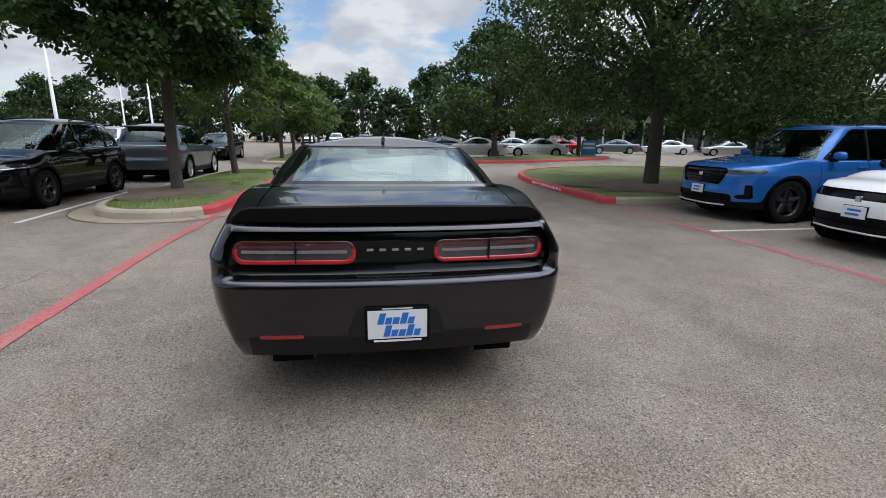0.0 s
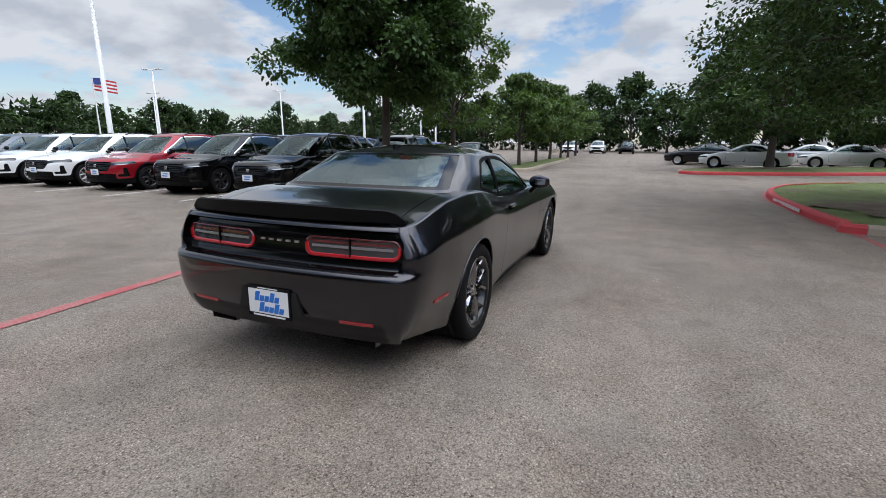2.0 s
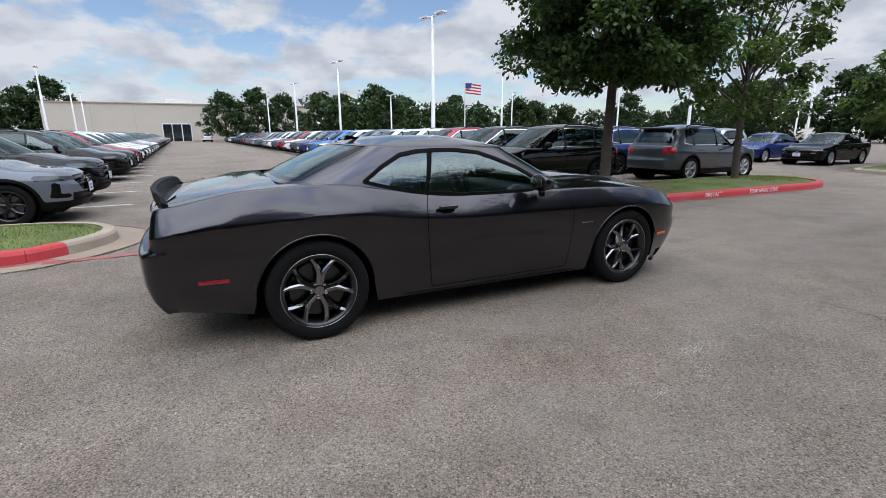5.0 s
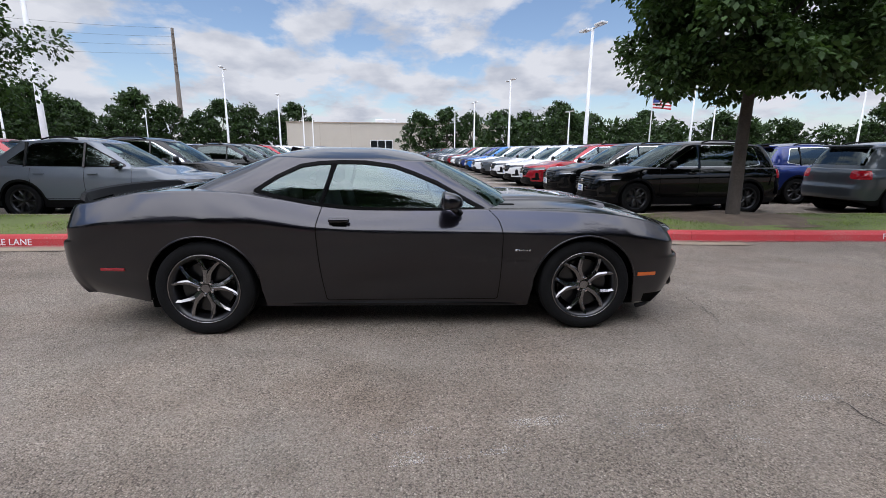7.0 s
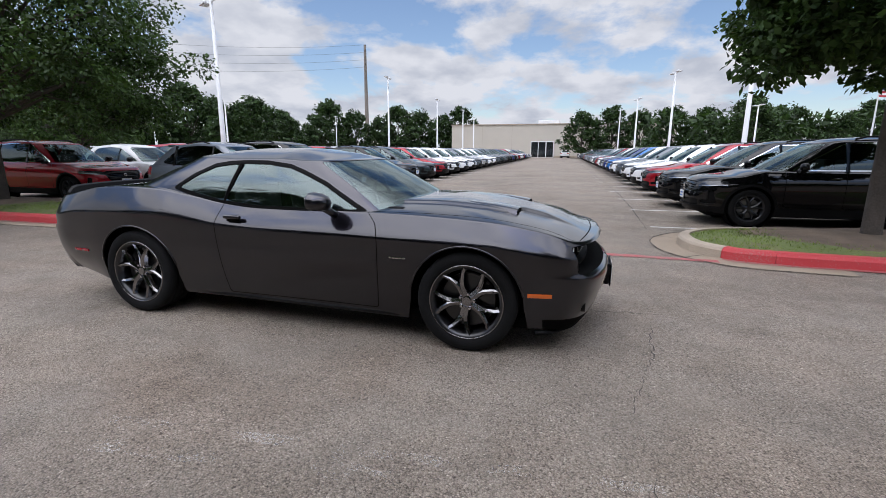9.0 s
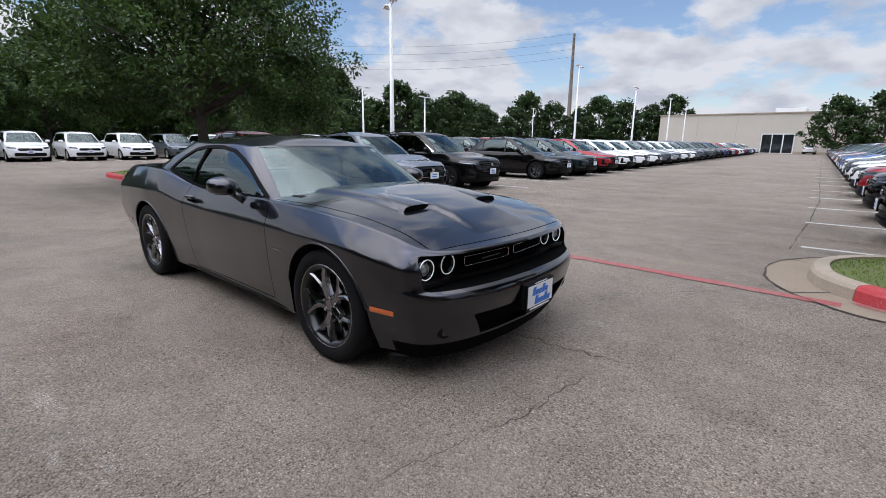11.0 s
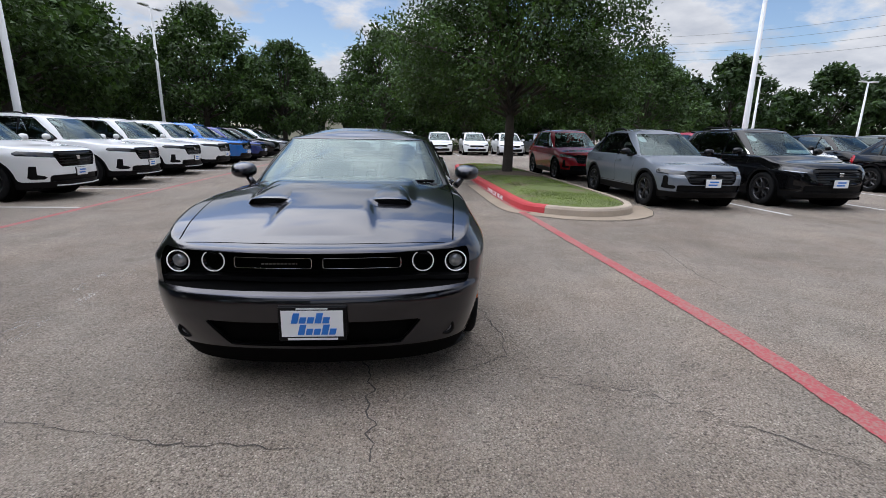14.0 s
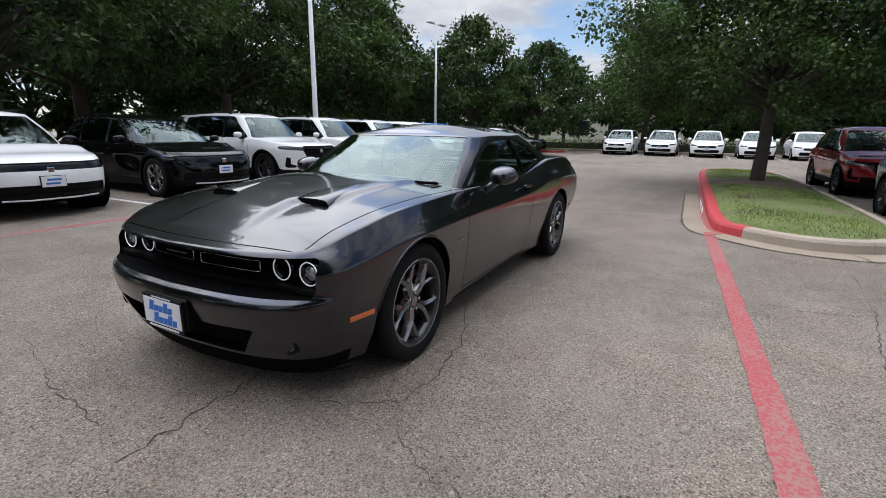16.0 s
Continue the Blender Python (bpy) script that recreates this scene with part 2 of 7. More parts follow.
def curve(knots):
    """A smooth monotone curve through (x, y) knots, for arrays."""
    k = np.array(sorted(knots), float)
    x, y = k[:, 0], k[:, 1]
    h = np.diff(x)
    d = np.diff(y) / h
    m = np.zeros(len(x))
    m[0], m[-1] = d[0], d[-1]
    for i in range(1, len(x) - 1):
        if d[i - 1] * d[i] > 0:
            w1, w2 = 2 * h[i] + h[i - 1], h[i] + 2 * h[i - 1]
            m[i] = (w1 + w2) / (w1 / d[i - 1] + w2 / d[i])

    def ev(q):
        q = np.clip(np.asarray(q, float), x[0], x[-1])
        i = np.clip(np.searchsorted(x, q) - 1, 0, len(h) - 1)
        s = (q - x[i]) / h[i]
        return (y[i] * (1 + 2 * s) * (1 - s) ** 2 + m[i] * h[i] * s * (1 - s) ** 2
                + y[i + 1] * s * s * (3 - 2 * s) + m[i + 1] * h[i] * s * s * (s - 1))
    return ev


def sample_outline(pts, n):
    """Points along a smooth curve through outline knots (x, y), evenly spaced."""
    p = np.array(pts, float)
    c = np.concatenate([[0], np.cumsum(np.hypot(*np.diff(p, axis=0).T))])
    fx, fy = curve(list(zip(c, p[:, 0]))), curve(list(zip(c, p[:, 1])))
    s = np.linspace(0, c[-1], n)
    return fx(s), fy(s)


class Patch:
    """Faces with smooth normals. Columns: x y z, normal, u, s."""

    def __init__(self, V, F):
        self.V, self.F = V, F

    @staticmethod
    def grid(P, U, S, flip=False):
        du, ds = np.gradient(P, axis=0), np.gradient(P, axis=1)
        nrm = np.cross(du, ds)
        ln = np.linalg.norm(nrm, axis=2, keepdims=True)
        nrm = nrm / np.maximum(ln, 1e-9) * (-1 if flip else 1)
        for i, j in np.argwhere(ln[..., 0] < 1e-8):
            if j:
                nrm[i, j] = nrm[i, j - 1] * (0, 1, 1)
        a, b = P.shape[:2]
        V = np.concatenate([P, nrm, U[..., None], S[..., None]], axis=2).reshape(-1, 8)
        F = []
        for i in range(a - 1):
            for j in range(b - 1):
                q = (i * b + j, (i + 1) * b + j, (i + 1) * b + j + 1, i * b + j + 1)
                F.append(q[::-1] if flip else q)
        return Patch(V, F)

    def cut(self, f):
        """Splits along f = 0: the part with f < 0 and the part with f > 0."""
        V = [tuple(r) for r in self.V]
        cache, ins, outs = {}, [], []

        def mid(i, j):
            key = (min(i, j), max(i, j))
            if key not in cache:
                t = f[i] / (f[i] - f[j])
                cache[key] = len(V)
                V.append(tuple(self.V[i] * (1 - t) + self.V[j] * t))
            return cache[key]
        for q in self.F:
            sg = [f[i] < 0 for i in q]
            if all(sg):
                ins.append(q)
            elif not any(sg):
                outs.append(q)
            else:
                a, b = [], []
                for k, i in enumerate(q):
                    j = q[(k + 1) % len(q)]
                    (a if sg[k] else b).append(i)
                    if sg[k] != sg[(k + 1) % len(q)]:
                        m = mid(i, j)
                        a.append(m); b.append(m)
                if len(a) > 2:
                    ins.append(tuple(a))
                if len(b) > 2:
                    outs.append(tuple(b))
        V = np.array(V)
        return Patch(V, ins).clean(), Patch(V, outs).clean()

    def split(self, fn, gap=0.0):
        """fn(V) < 0 inside; a joint of that width stays open."""
        if not gap:
            return self.cut(fn(self.V))
        a, rest = self.cut(fn(self.V) + gap / 2)
        _, b = rest.cut(fn(rest.V) - gap / 2)
        return a, b

    def clean(self):
        used = sorted({i for q in self.F for i in q})
        new_i = {o: k for k, o in enumerate(used)}
        return Patch(self.V[used] if used else np.zeros((0, 8)), [tuple(new_i[i] for i in q) for q in self.F])

    def moved(self, d=(0, 0, 0), along=0.0):
        V = self.V.copy()
        V[:, :3] += np.array(d) + V[:, 3:6] * along
        return Patch(V, list(self.F))

    def rim(self, d=(0, 0, 0), along=0.0):
        """Walls from the open border of this patch to the same border moved."""
        count = {}
        for q in self.F:
            for k, i in enumerate(q):
                e = (i, q[(k + 1) % len(q)])
                count[e] = 1
        border = [e for e in count if (e[1], e[0]) not in count]
        V, F, n = [], [], 0
        for i, j in border:
            if abs(self.V[i, 0]) < 1e-4 and abs(self.V[j, 0]) < 1e-4:
                continue
            a, b = self.V[i], self.V[j]
            a2, b2 = a.copy(), b.copy()
            a2[:3] += np.array(d) + a[3:6] * along
            b2[:3] += np.array(d) + b[3:6] * along
            nn = np.cross(b[:3] - a[:3], a2[:3] - a[:3])
            ln = np.linalg.norm(nn)
            if ln < 1e-12:
                continue
            for r in (a, b, b2, a2):
                r = r.copy(); r[3:6] = nn / ln
                V.append(r)
            F.append((n, n + 1, n + 2, n + 3)); n += 4
        return Patch(np.array(V) if V else np.zeros((0, 8)), F)

    def mirrored(self):
        V = self.V.copy()
        V[:, 0] *= -1; V[:, 3] *= -1
        return Patch(V, [q[::-1] for q in self.F])

    def side(self, sign):
        return self if sign > 0 else self.mirrored()

    def both(self):
        return join(self, self.mirrored())

    def mesh(self, name):
        me = bpy.data.meshes.new(name)
        me.from_pydata(self.V[:, :3].tolist(), [], self.F)
        me.polygons.foreach_set("use_smooth", [True] * len(self.F))
        if len(self.F):
            n = self.V[:, 3:6]
            n = n / np.maximum(np.linalg.norm(n, axis=1, keepdims=True), 1e-9)
            me.normals_split_custom_set_from_vertices(n.tolist())
        return me


def join(*ps):
    ps = [p for p in ps if len(p.F)]
    V, F, o = [], [], 0
    for p in ps:
        V.append(p.V)
        F += [tuple(i + o for i in q) for q in p.F]
        o += len(p.V)
    return Patch(np.concatenate(V), F)


def polygon_distance(poly):
    """Signed distance in a plane to a polygon (inside below 0), from arrays a, b."""
    P = np.array(poly, float)
    Q = np.roll(P, -1, axis=0)

    def ev(a, b):
        best = np.full(a.shape, 1e9)
        inside = np.zeros(a.shape, bool)
        for (x0, y0), (x1, y1) in zip(P, Q):
            ex, ey = x1 - x0, y1 - y0
            t = np.clip(((a - x0) * ex + (b - y0) * ey) / (ex * ex + ey * ey + 1e-12), 0, 1)
            best = np.minimum(best, np.hypot(a - x0 - t * ex, b - y0 - t * ey))
            cross = ((y0 > b) != (y1 > b)) & (a < (x1 - x0) * (b - y0) / (y1 - y0 + 1e-12) + x0)
            inside ^= cross
        return np.where(inside, -best, best)
    return ev


def shell(spec, nu=150, nt=56, nr=20):
    """The lower body of a car: sides, nose and tail as stacked outlines, then the bonnet and deck. Right half only, x >= 0."""
    X, Y = sample_outline(spec["outline"], nu)
    X[0] = X[-1] = 0
    tx, ty = np.gradient(X), np.gradient(Y)
    ln = np.hypot(tx, ty)
    nx, ny = -ty / ln, tx / ln
    nx[0] = nx[-1] = 0
    ny[0], ny[-1] = 1, -1
    zb, zs, zc = spec["zb"](Y), spec["zs"](Y), spec["zc"](Y)
    if "zs_front" in spec:
        w = np.clip(ny, 0, 1) ** 2
        zs = zs * (1 - w) + spec["zs_front"] * w
    if "zs_rear" in spec:
        w = np.clip(-ny, 0, 1) ** 2
        zs = zs * (1 - w) + spec["zs_rear"] * w
    t = np.linspace(0, 1, nt)
    Z = zb[:, None] + (zs - zb)[:, None] * t[None]
    low = np.clip((zc[:, None] - Z) / np.maximum(zc - zb, 1e-3)[:, None], 0, 1)
    high = np.clip((Z - zc[:, None]) / np.maximum(zs - zc, 1e-3)[:, None], 0, 1)
    lo = spec["low"](Y)[:, None] if callable(spec["low"]) else spec["low"]
    lp = spec.get("lowp", 2.0)
    side = lo * low ** (lp(Y)[:, None] if callable(lp) else lp) + spec["high"] * high ** spec.get("highp", 1.8)
    front, rear = spec["front"](Z), spec["rear"](Z)
    wf, wr = (np.clip(ny, 0, 1) ** 2)[:, None], (np.clip(-ny, 0, 1) ** 2)[:, None]
    ins = side * (1 - wf - wr) + front * wf + rear * wr
    PX, PY = X[:, None] - nx[:, None] * ins, Y[:, None] - ny[:, None] * ins
    PX[0] = PX[-1] = 0
    ex, ey, ez = PX[:, -1], PY[:, -1], zs
    r = np.linspace(1, 0, nr + 1)[1:]
    sy = np.clip(ey, spec["spine"][0], spec["spine"][1])
    TX = ex[:, None] * r[None]
    TY = sy[:, None] + (ey - sy)[:, None] * r[None]
    hc = spec["crown"](TY)
    TZ = ez[:, None] + (hc - ez[:, None]) * (1 - r[None] ** spec.get("crownp", 2.6))
    if "bulge" in spec:
        TZ = TZ + spec["bulge"](TX, TY)
    P = np.stack([np.concatenate([PX, TX], 1), np.concatenate([PY, TY], 1), np.concatenate([Z, TZ], 1)], axis=2)
    U, S = np.meshgrid(np.linspace(0, 1, nu), np.concatenate([t, 2 - r]), indexing="ij")
    return Patch.grid(P, U, S, flip=True)


def cabin(spec, nu=110, ns=26, nr=16):
    """The upper body: windscreen, sides and rear glass as stacked outlines, and the roof. Right half only."""
    s = np.linspace(0, 1, ns)
    base_x, base_y = sample_outline(spec["base"], nu)
    top_x, top_y = sample_outline(spec["top"], nu)
    base_x[0] = base_x[-1] = top_x[0] = top_x[-1] = 0
    zb, zt = spec["zbase"](base_y), spec["ztop"](top_y)
    lat = spec.get("barrel", 0.03) * np.sin(math.pi * s)
    X = base_x[:, None] * (1 - s) + top_x[:, None] * s
    Y = base_y[:, None] * (1 - s) + top_y[:, None] * s
    Z = zb[:, None] * (1 - s) + zt[:, None] * s
    tx, ty = np.gradient(base_x), np.gradient(base_y)
    ln = np.hypot(tx, ty)
    nx, ny = -ty / ln, tx / ln
    nx[0] = nx[-1] = 0
    X = X + nx[:, None] * lat
    Y = Y + ny[:, None] * lat * 0.6
    Z = Z + (np.abs(ny)[:, None] * lat) * 0.5
    X[0] = X[-1] = 0
    r = np.linspace(1, 0, nr + 1)[1:]
    sy = np.clip(top_y, spec["spine"][0], spec["spine"][1])
    TX = X[:, -1:] * r
    TY = sy[:, None] + (Y[:, -1] - sy)[:, None] * r
    hc = spec["roof"](TY)
    TZ = Z[:, -1:] + (hc - Z[:, -1:]) * (1 - r ** 2.3)
    P = np.stack([np.concatenate([X, TX], 1), np.concatenate([Y, TY], 1), np.concatenate([Z, TZ], 1)], axis=2)
    U, S = np.meshgrid(np.linspace(0, 1, nu), np.concatenate([s, 2 - r]), indexing="ij")
    return Patch.grid(P, U, S, flip=True)


def patch_part(name, patch, mat, parent, label=""):
    return part_mesh(name, patch.mesh(name), mat, parent, label)


def wheel_parts(parent, at, side, radius=0.36, width=0.245, rim_r=0.262, style="twin", rim_mat=None, n=48, turn=90):
    """A wheel, its axle along x: tyre, rim with spokes, brake disc, hub cap and nuts."""
    w = new("wheel")
    w.parent = parent
    w.matrix_basis = pose(*at, 0, 0, 0 if side > 0 else 180)
    h = width / 2
    R, r = radius, rim_r
    tyre = [(-h + .03, r - .012), (-h + .008, r + .012), (-h, r + (R - r) * .45), (-h + .006, R - .020), (-h + .022, R - .003), (-.055, R), (-.05, R - .008), (-.042, R - .008), (-.037, R),
            (.037, R), (.042, R - .008), (.05, R - .008), (.055, R), (h - .022, R - .003), (h - .006, R - .020), (h, r + (R - r) * .45), (h - .008, r + .012), (h - .03, r - .012)]
    part("tyre", lathe_bm(tyre, n), M_TYRE, w, smooth=True)
    barrel = [(h - .018, r - .014), (h - .012, r - .004), (h - .012, r + .004), (h - .022, r + .004), (h - .03, r - .02), (-h + .03, r - .035), (-h + .02, r - .014), (-h + .02, r - .03), (h - .03, r - .03), (h - .018, r - .014)]
    part("rim", lathe_bm(barrel, n), rim_mat or M_BLACKRIM, w, smooth=True)
    if rim_mat is None:
        part("rim_lip", lathe_bm([(h - .016, r - .005), (h - .009, r - .002), (h - .010, r + .005), (h - .018, r + .005), (h - .018, r - .005)], n), M_RIM, w, "bright machined rim edge", smooth=True)
    part("brake_disc", lathe_bm([(h - .125, .03), (h - .125, r * .74), (h - .10, r * .74), (h - .10, .03)], 32), M_BLACKRIM if rim_mat is None else M_STEEL, w)
    part("brake_backing", lathe_bm([(-h + .02, .02), (-h + .02, r - .035), (-h + .03, r - .035), (-h + .03, .02)], 24), M_LINER, w)
    face = h - .03
    for k in range(5):
        bm = bmesh.new()
        a0 = 2 * math.pi * k / 5 + radians(turn)
        if style == "twin":
            legs = ((-1, .30), (1, .30))
        else:
            legs = ((0, 0.0),)
        for sg, spread in legs:
            # one leg of the spoke, from the hub out to the rim
            pts = []
            for f, ang, wd in ((.15, sg * .14, .056), (.42, sg * .070, .054), (.55, sg * .135, .048), (.78, sg * (spread - .04), .040), (.985, sg * (spread + .07), .042)):
                rr = r * f
                pts.append((rr, a0 + ang, wd * (1.0 if style == "twin" else 1.7)))
            secs = []
            for rr, a, wd in pts:
                c, s_ = math.cos(a), math.sin(a)
                px, py = -s_ * wd / 2, c * wd / 2
                xo = face - .022 + .022 * (rr / r)
                b = [(xo - .03, c * rr - px * 1.2, s_ * rr - py * 1.2), (xo - .03, c * rr + px * 1.2, s_ * rr + py * 1.2), (xo, c * rr + px * .75, s_ * rr + py * .75), (xo + .011, c * rr - px * .2 * sg, s_ * rr - py * .2 * sg), (xo, c * rr - px * .75, s_ * rr - py * .75)]
                secs.append([bm.verts.new(v) for v in b])
            for s0, s1 in zip(secs, secs[1:]):
                for i in range(5):
                    bm.faces.new((s0[i], s0[(i + 1) % 5], s1[(i + 1) % 5], s1[i]))
            bm.faces.new(secs[0]); bm.faces.new(secs[-1][::-1])
        bmesh.ops.recalc_face_normals(bm, faces=bm.faces)
        part("spoke", bm, rim_mat or M_RIM, w)
    part("hub_cap", lathe_bm([(face - .05, .058), (face - .022, .056), (face - .016, .034), (face - .010, .032), (face - .008, .001)], 24), rim_mat or M_RIM, w, smooth=False)
    for k in range(5) if rim_mat is None else ():
        a = 2 * math.pi * (k + .5) / 5 + radians(turn)
        part("wheel_nut", lathe_bm([(face - .03, .011), (face - .008, .010), (face - .006, .001)], 6, at=(0, math.cos(a) * .055, math.sin(a) * .055)), M_CHROME, w)
    return w


# ---------------------------------------------------------------- the grey muscle coupe
def plate_parts(parent, x, y, z, w, h, face, frame_mat, tilt=0.0):
    """A dealer plate: frame, sheet, and the plain bars that stand for its lettering. face: +1 looks to +y, -1 to -y."""
    p = new("number_plate")
    p.parent = parent
    p.matrix_basis = pose(x, y, z, tilt, 0, 180 if face > 0 else 0)
    part("plate_frame", box_bm(-w / 2 - .012, -.004, -h / 2 - .022, w / 2 + .012, .008, h / 2 + .014, .003), frame_mat, p)
    part("plate_sheet", box_bm(-w / 2 + .002, -.007, -h / 2 + .002, w / 2 - .002, -.003, h / 2 - .002), M_WHITE, p, "white sheet with blue lettering bars")
    # two words as rows of plain slanted bars, tall and low
    for x0, z0 in ((-.34, .02), (-.24, -.41)):
        for k, tall in enumerate((1.0, .6, .6, 1.0, .6)):
            xa, z_, top = (x0 + .125 * k) * w, z0 * h, (z0 + .38 * tall) * h
            lean_ = .25 * (top - z_)
            part("lettering_bar", prism_bm([(xa, z_), (xa + .104 * w, z_), (xa + .104 * w + lean_, top), (xa + lean_, top)], (-.0095, -.0065), "Y"), M_PLATEBLUE, p)
    part("lettering_bar", box_bm(-w * .40, -.0065, -h / 2 - .016, w * .40, -.003, -h / 2 - .006), M_WHITE, p)
    part("lettering_bar", box_bm(-w * .25, -.0065, h / 2 + .004, w * .25, -.003, h / 2 + .010), M_PLATEGREY, p)
    return p


def build_hero():
    car = thing("sports_coupe", "dark grey metallic two-door muscle coupe with black tail panel", "car")
    outline = [(0, 2.445), (.30, 2.427), (.54, 2.386), (.755, 2.298), (.880, 2.155), (.926, 1.97), (.946, 1.72), (.948, 1.45), (.938, 1.1), (.925, .75), (.918, .3), (.92, -.3), (.938, -.8),
               (.962, -1.2), (.975, -1.5), (.972, -1.85), (.962, -2.1), (.952, -2.28), (.925, -2.42), (.845, -2.512), (.5, -2.565), (.25, -2.58), (0, -2.585)]

    def bulge(x, y):
        # raised middle of the bonnet: narrow before the scoops, broad behind them
        w = np.clip((y - .75) / .12, 0, 1) * np.clip((2.20 - y) / .26, 0, 1)
        back = 1 / (1 + np.exp(np.clip((y - 1.735) / .012, -40, 40)))
        half = back * (.485 + .05 * np.clip(1.735 - y, 0, 1)) + (1 - back) * (.245 + .10 * np.clip(y - 1.735, 0, 1))
        mid = .026 / (1 + np.exp(np.clip((np.abs(x) - half) / .010, -40, 40)))
        return w * mid

    spec = dict(
        outline=outline,
        zb=curve([(-2.6, .31), (-2.4, .30), (-2.1, .27), (-1.9, .245), (-1.3, .225), (-1.0, .205), (1.0, .185), (1.95, .195), (2.2, .165), (2.45, .15)]),
        zc=curve([(-2.6, .80), (-2.35, .84), (-2.1, .875), (-1.2, .895), (-.65, .825), (-.2, .80), (.8, .79), (1.6, .78), (2.1, .72), (2.45, .66)]),
        zs=curve([(-2.6, .985), (-2.33, 1.005), (-2.1, 1.05), (-1.9, 1.085), (-1.55, 1.10), (-1.25, 1.09), (-.95, 1.045), (-.6, .985), (-.25, .962), (.65, .958), (1.1, .952), (1.6, .93), (2.0, .872), (2.2, .825), (2.45, .80)]),
        zs_front=.80, zs_rear=.99,
        low=curve([(-2.5, .17), (-2.3, .16), (-2.1, .13), (-1.85, .09), (-1.5, .075), (1.8, .072), (2.05, .12), (2.4, .17)]), lowp=curve([(-2.6, 2.9), (-2.1, 2.6), (-1.6, 1.9), (1.9, 1.9), (2.3, 2.4)]), high=.095, highp=1.12,
        front=curve([(.08, .20), (.14, .165), (.25, .09), (.36, .04), (.46, .01), (.53, 0), (.575, .012), (.60, .05), (.64, .062), (.76, .068), (.79, .082), (.81, .11)]),
        rear=curve([(.20, .17), (.25, .145), (.33, .075), (.42, .028), (.55, .003), (.70, 0), (.725, .012), (.745, .055), (.80, .075), (.92, .085), (.97, .10), (1.0, .13)]),
        crown=curve([(-2.6, 1.0), (-2.4, 1.03), (-2.1, 1.075), (-1.65, 1.115), (-1.3, 1.12), (0, 1.0), (.8, 1.015), (1.1, 1.018), (1.5, .99), (1.85, .93), (2.1, .872), (2.3, .825), (2.45, .80)]),
        spine=(-2.15, 2.0), bulge=bulge, crownp=3.2)
    body = shell(spec, 230, 84, 40)
    arch = []
    for yc, R in ((1.466, .410), (-1.473, .415)):
        arch.append((yc, R))

    def f_arch(V):
        d = np.full(len(V), 9.0)
        for yc, R in arch:
            dz = V[:, 2] - .355
            # the opening widens a little below the axle
            rr = np.hypot((V[:, 1] - yc) / np.where(dz < 0, 1 + .10 * np.clip(-dz / .2, 0, 1), 1.0), np.where(dz < 0, dz * .35, dz))
            d = np.minimum(d, rr - R)
        return np.where((V[:, 0] > .55) & (V[:, 2] < .86), d, 9.0)

    _, body = body.split(f_arch)
    # dark inner skin that shows through the joints
    def f_cabin(V):
        top = V[:, 7] > 1.0
        d = np.maximum(np.abs(V[:, 1] + .46) - 1.22, V[:, 0] - .76)
        return np.where(top, d, 9.0)
    _, body = body.split(f_cabin)

    # recesses: tail panel, grille band, lower intake
    def f_tail(V):
        d = np.maximum(np.abs(V[:, 2] - .851) - .117, V[:, 0] - .842 + 1.3 * np.clip(np.abs(V[:, 2] - .851) - .045, 0, 1) ** 1.3)
        return np.where(V[:, 1] < -2.2, d, 9.0)

    def f_grille(V):
        d = np.maximum(np.abs(V[:, 2] - (.688)) - .094, V[:, 0] - .812 + 1.2 * np.clip(np.abs(V[:, 2] - .688) - .05, 0, 1) ** 1.4)
        return np.where(V[:, 1] > 1.9, d, 9.0)

    def f_intake(V):
        d = np.maximum(np.abs(V[:, 2] - .362) - .076, V[:, 0] - (.44 + (V[:, 2] - .286) * .75))
        return np.where(V[:, 1] > 2.0, d, 9.0)

    tail, body = body.split(f_tail)
    grille, body = body.split(f_grille)
    intake, body = body.split(f_intake)

    # shut lines
    door_front = curve([(.18, .775), (.45, .795), (.75, .802), (.87, .777), (.96, .70), (1.1, .60)])
    door_rear = curve([(.18, -.56), (.45, -.60), (.65, -.618), (.82, -.626), (.99, -.585), (1.1, -.56)])

    def f_door(V):
        z = V[:, 2]
        d = np.maximum(np.maximum(V[:, 1] - door_front(z), door_rear(z) - V[:, 1]), .245 - z)
        return np.where((V[:, 0] > .6), d, 9.0)

    hood_edge = curve([(.6, .80), (1.0, .79), (1.5, .775), (1.9, .745), (2.2, .72), (2.5, .70)])

    def f_hood(V):
        d = np.maximum(V[:, 0] - hood_edge(V[:, 1]), V[:, 1] - (2.20 + .085 * (1 - np.clip(V[:, 0] / .75, 0, 1) ** 2)))
        d = np.maximum(d, .70 - V[:, 1])
        return np.where(V[:, 7] > 1.0, d, 9.0)

    def f_deck(V):
        d = np.maximum(V[:, 0] - .735, V[:, 1] + 1.62)
        d = np.maximum(d, -2.42 - V[:, 1])
        return np.where(V[:, 7] > 1.0, d, 9.0)

    def f_rbump(V):
        return np.maximum(V[:, 2] - .715 - .02, V[:, 1] + 2.13)

    def f_fbump(V):
        return np.maximum(V[:, 2] - .60, 1.985 - V[:, 1])

    _, liner = body.moved(along=-.018).split(lambda V: np.where(V[:, 7] > 1.35, -1.0, 1.0))
    door, body = body.split(f_door, .007)
    hood, body = body.split(f_hood, .008)
    deck, body = body.split(f_deck, .008)
    rbump, body = body.split(f_rbump)
    fbump, body = body.split(f_fbump)

    valance, rbump = rbump.split(lambda V: np.maximum(np.maximum(V[:, 2] - .445, V[:, 1] + 2.2), V[:, 0] - .745))

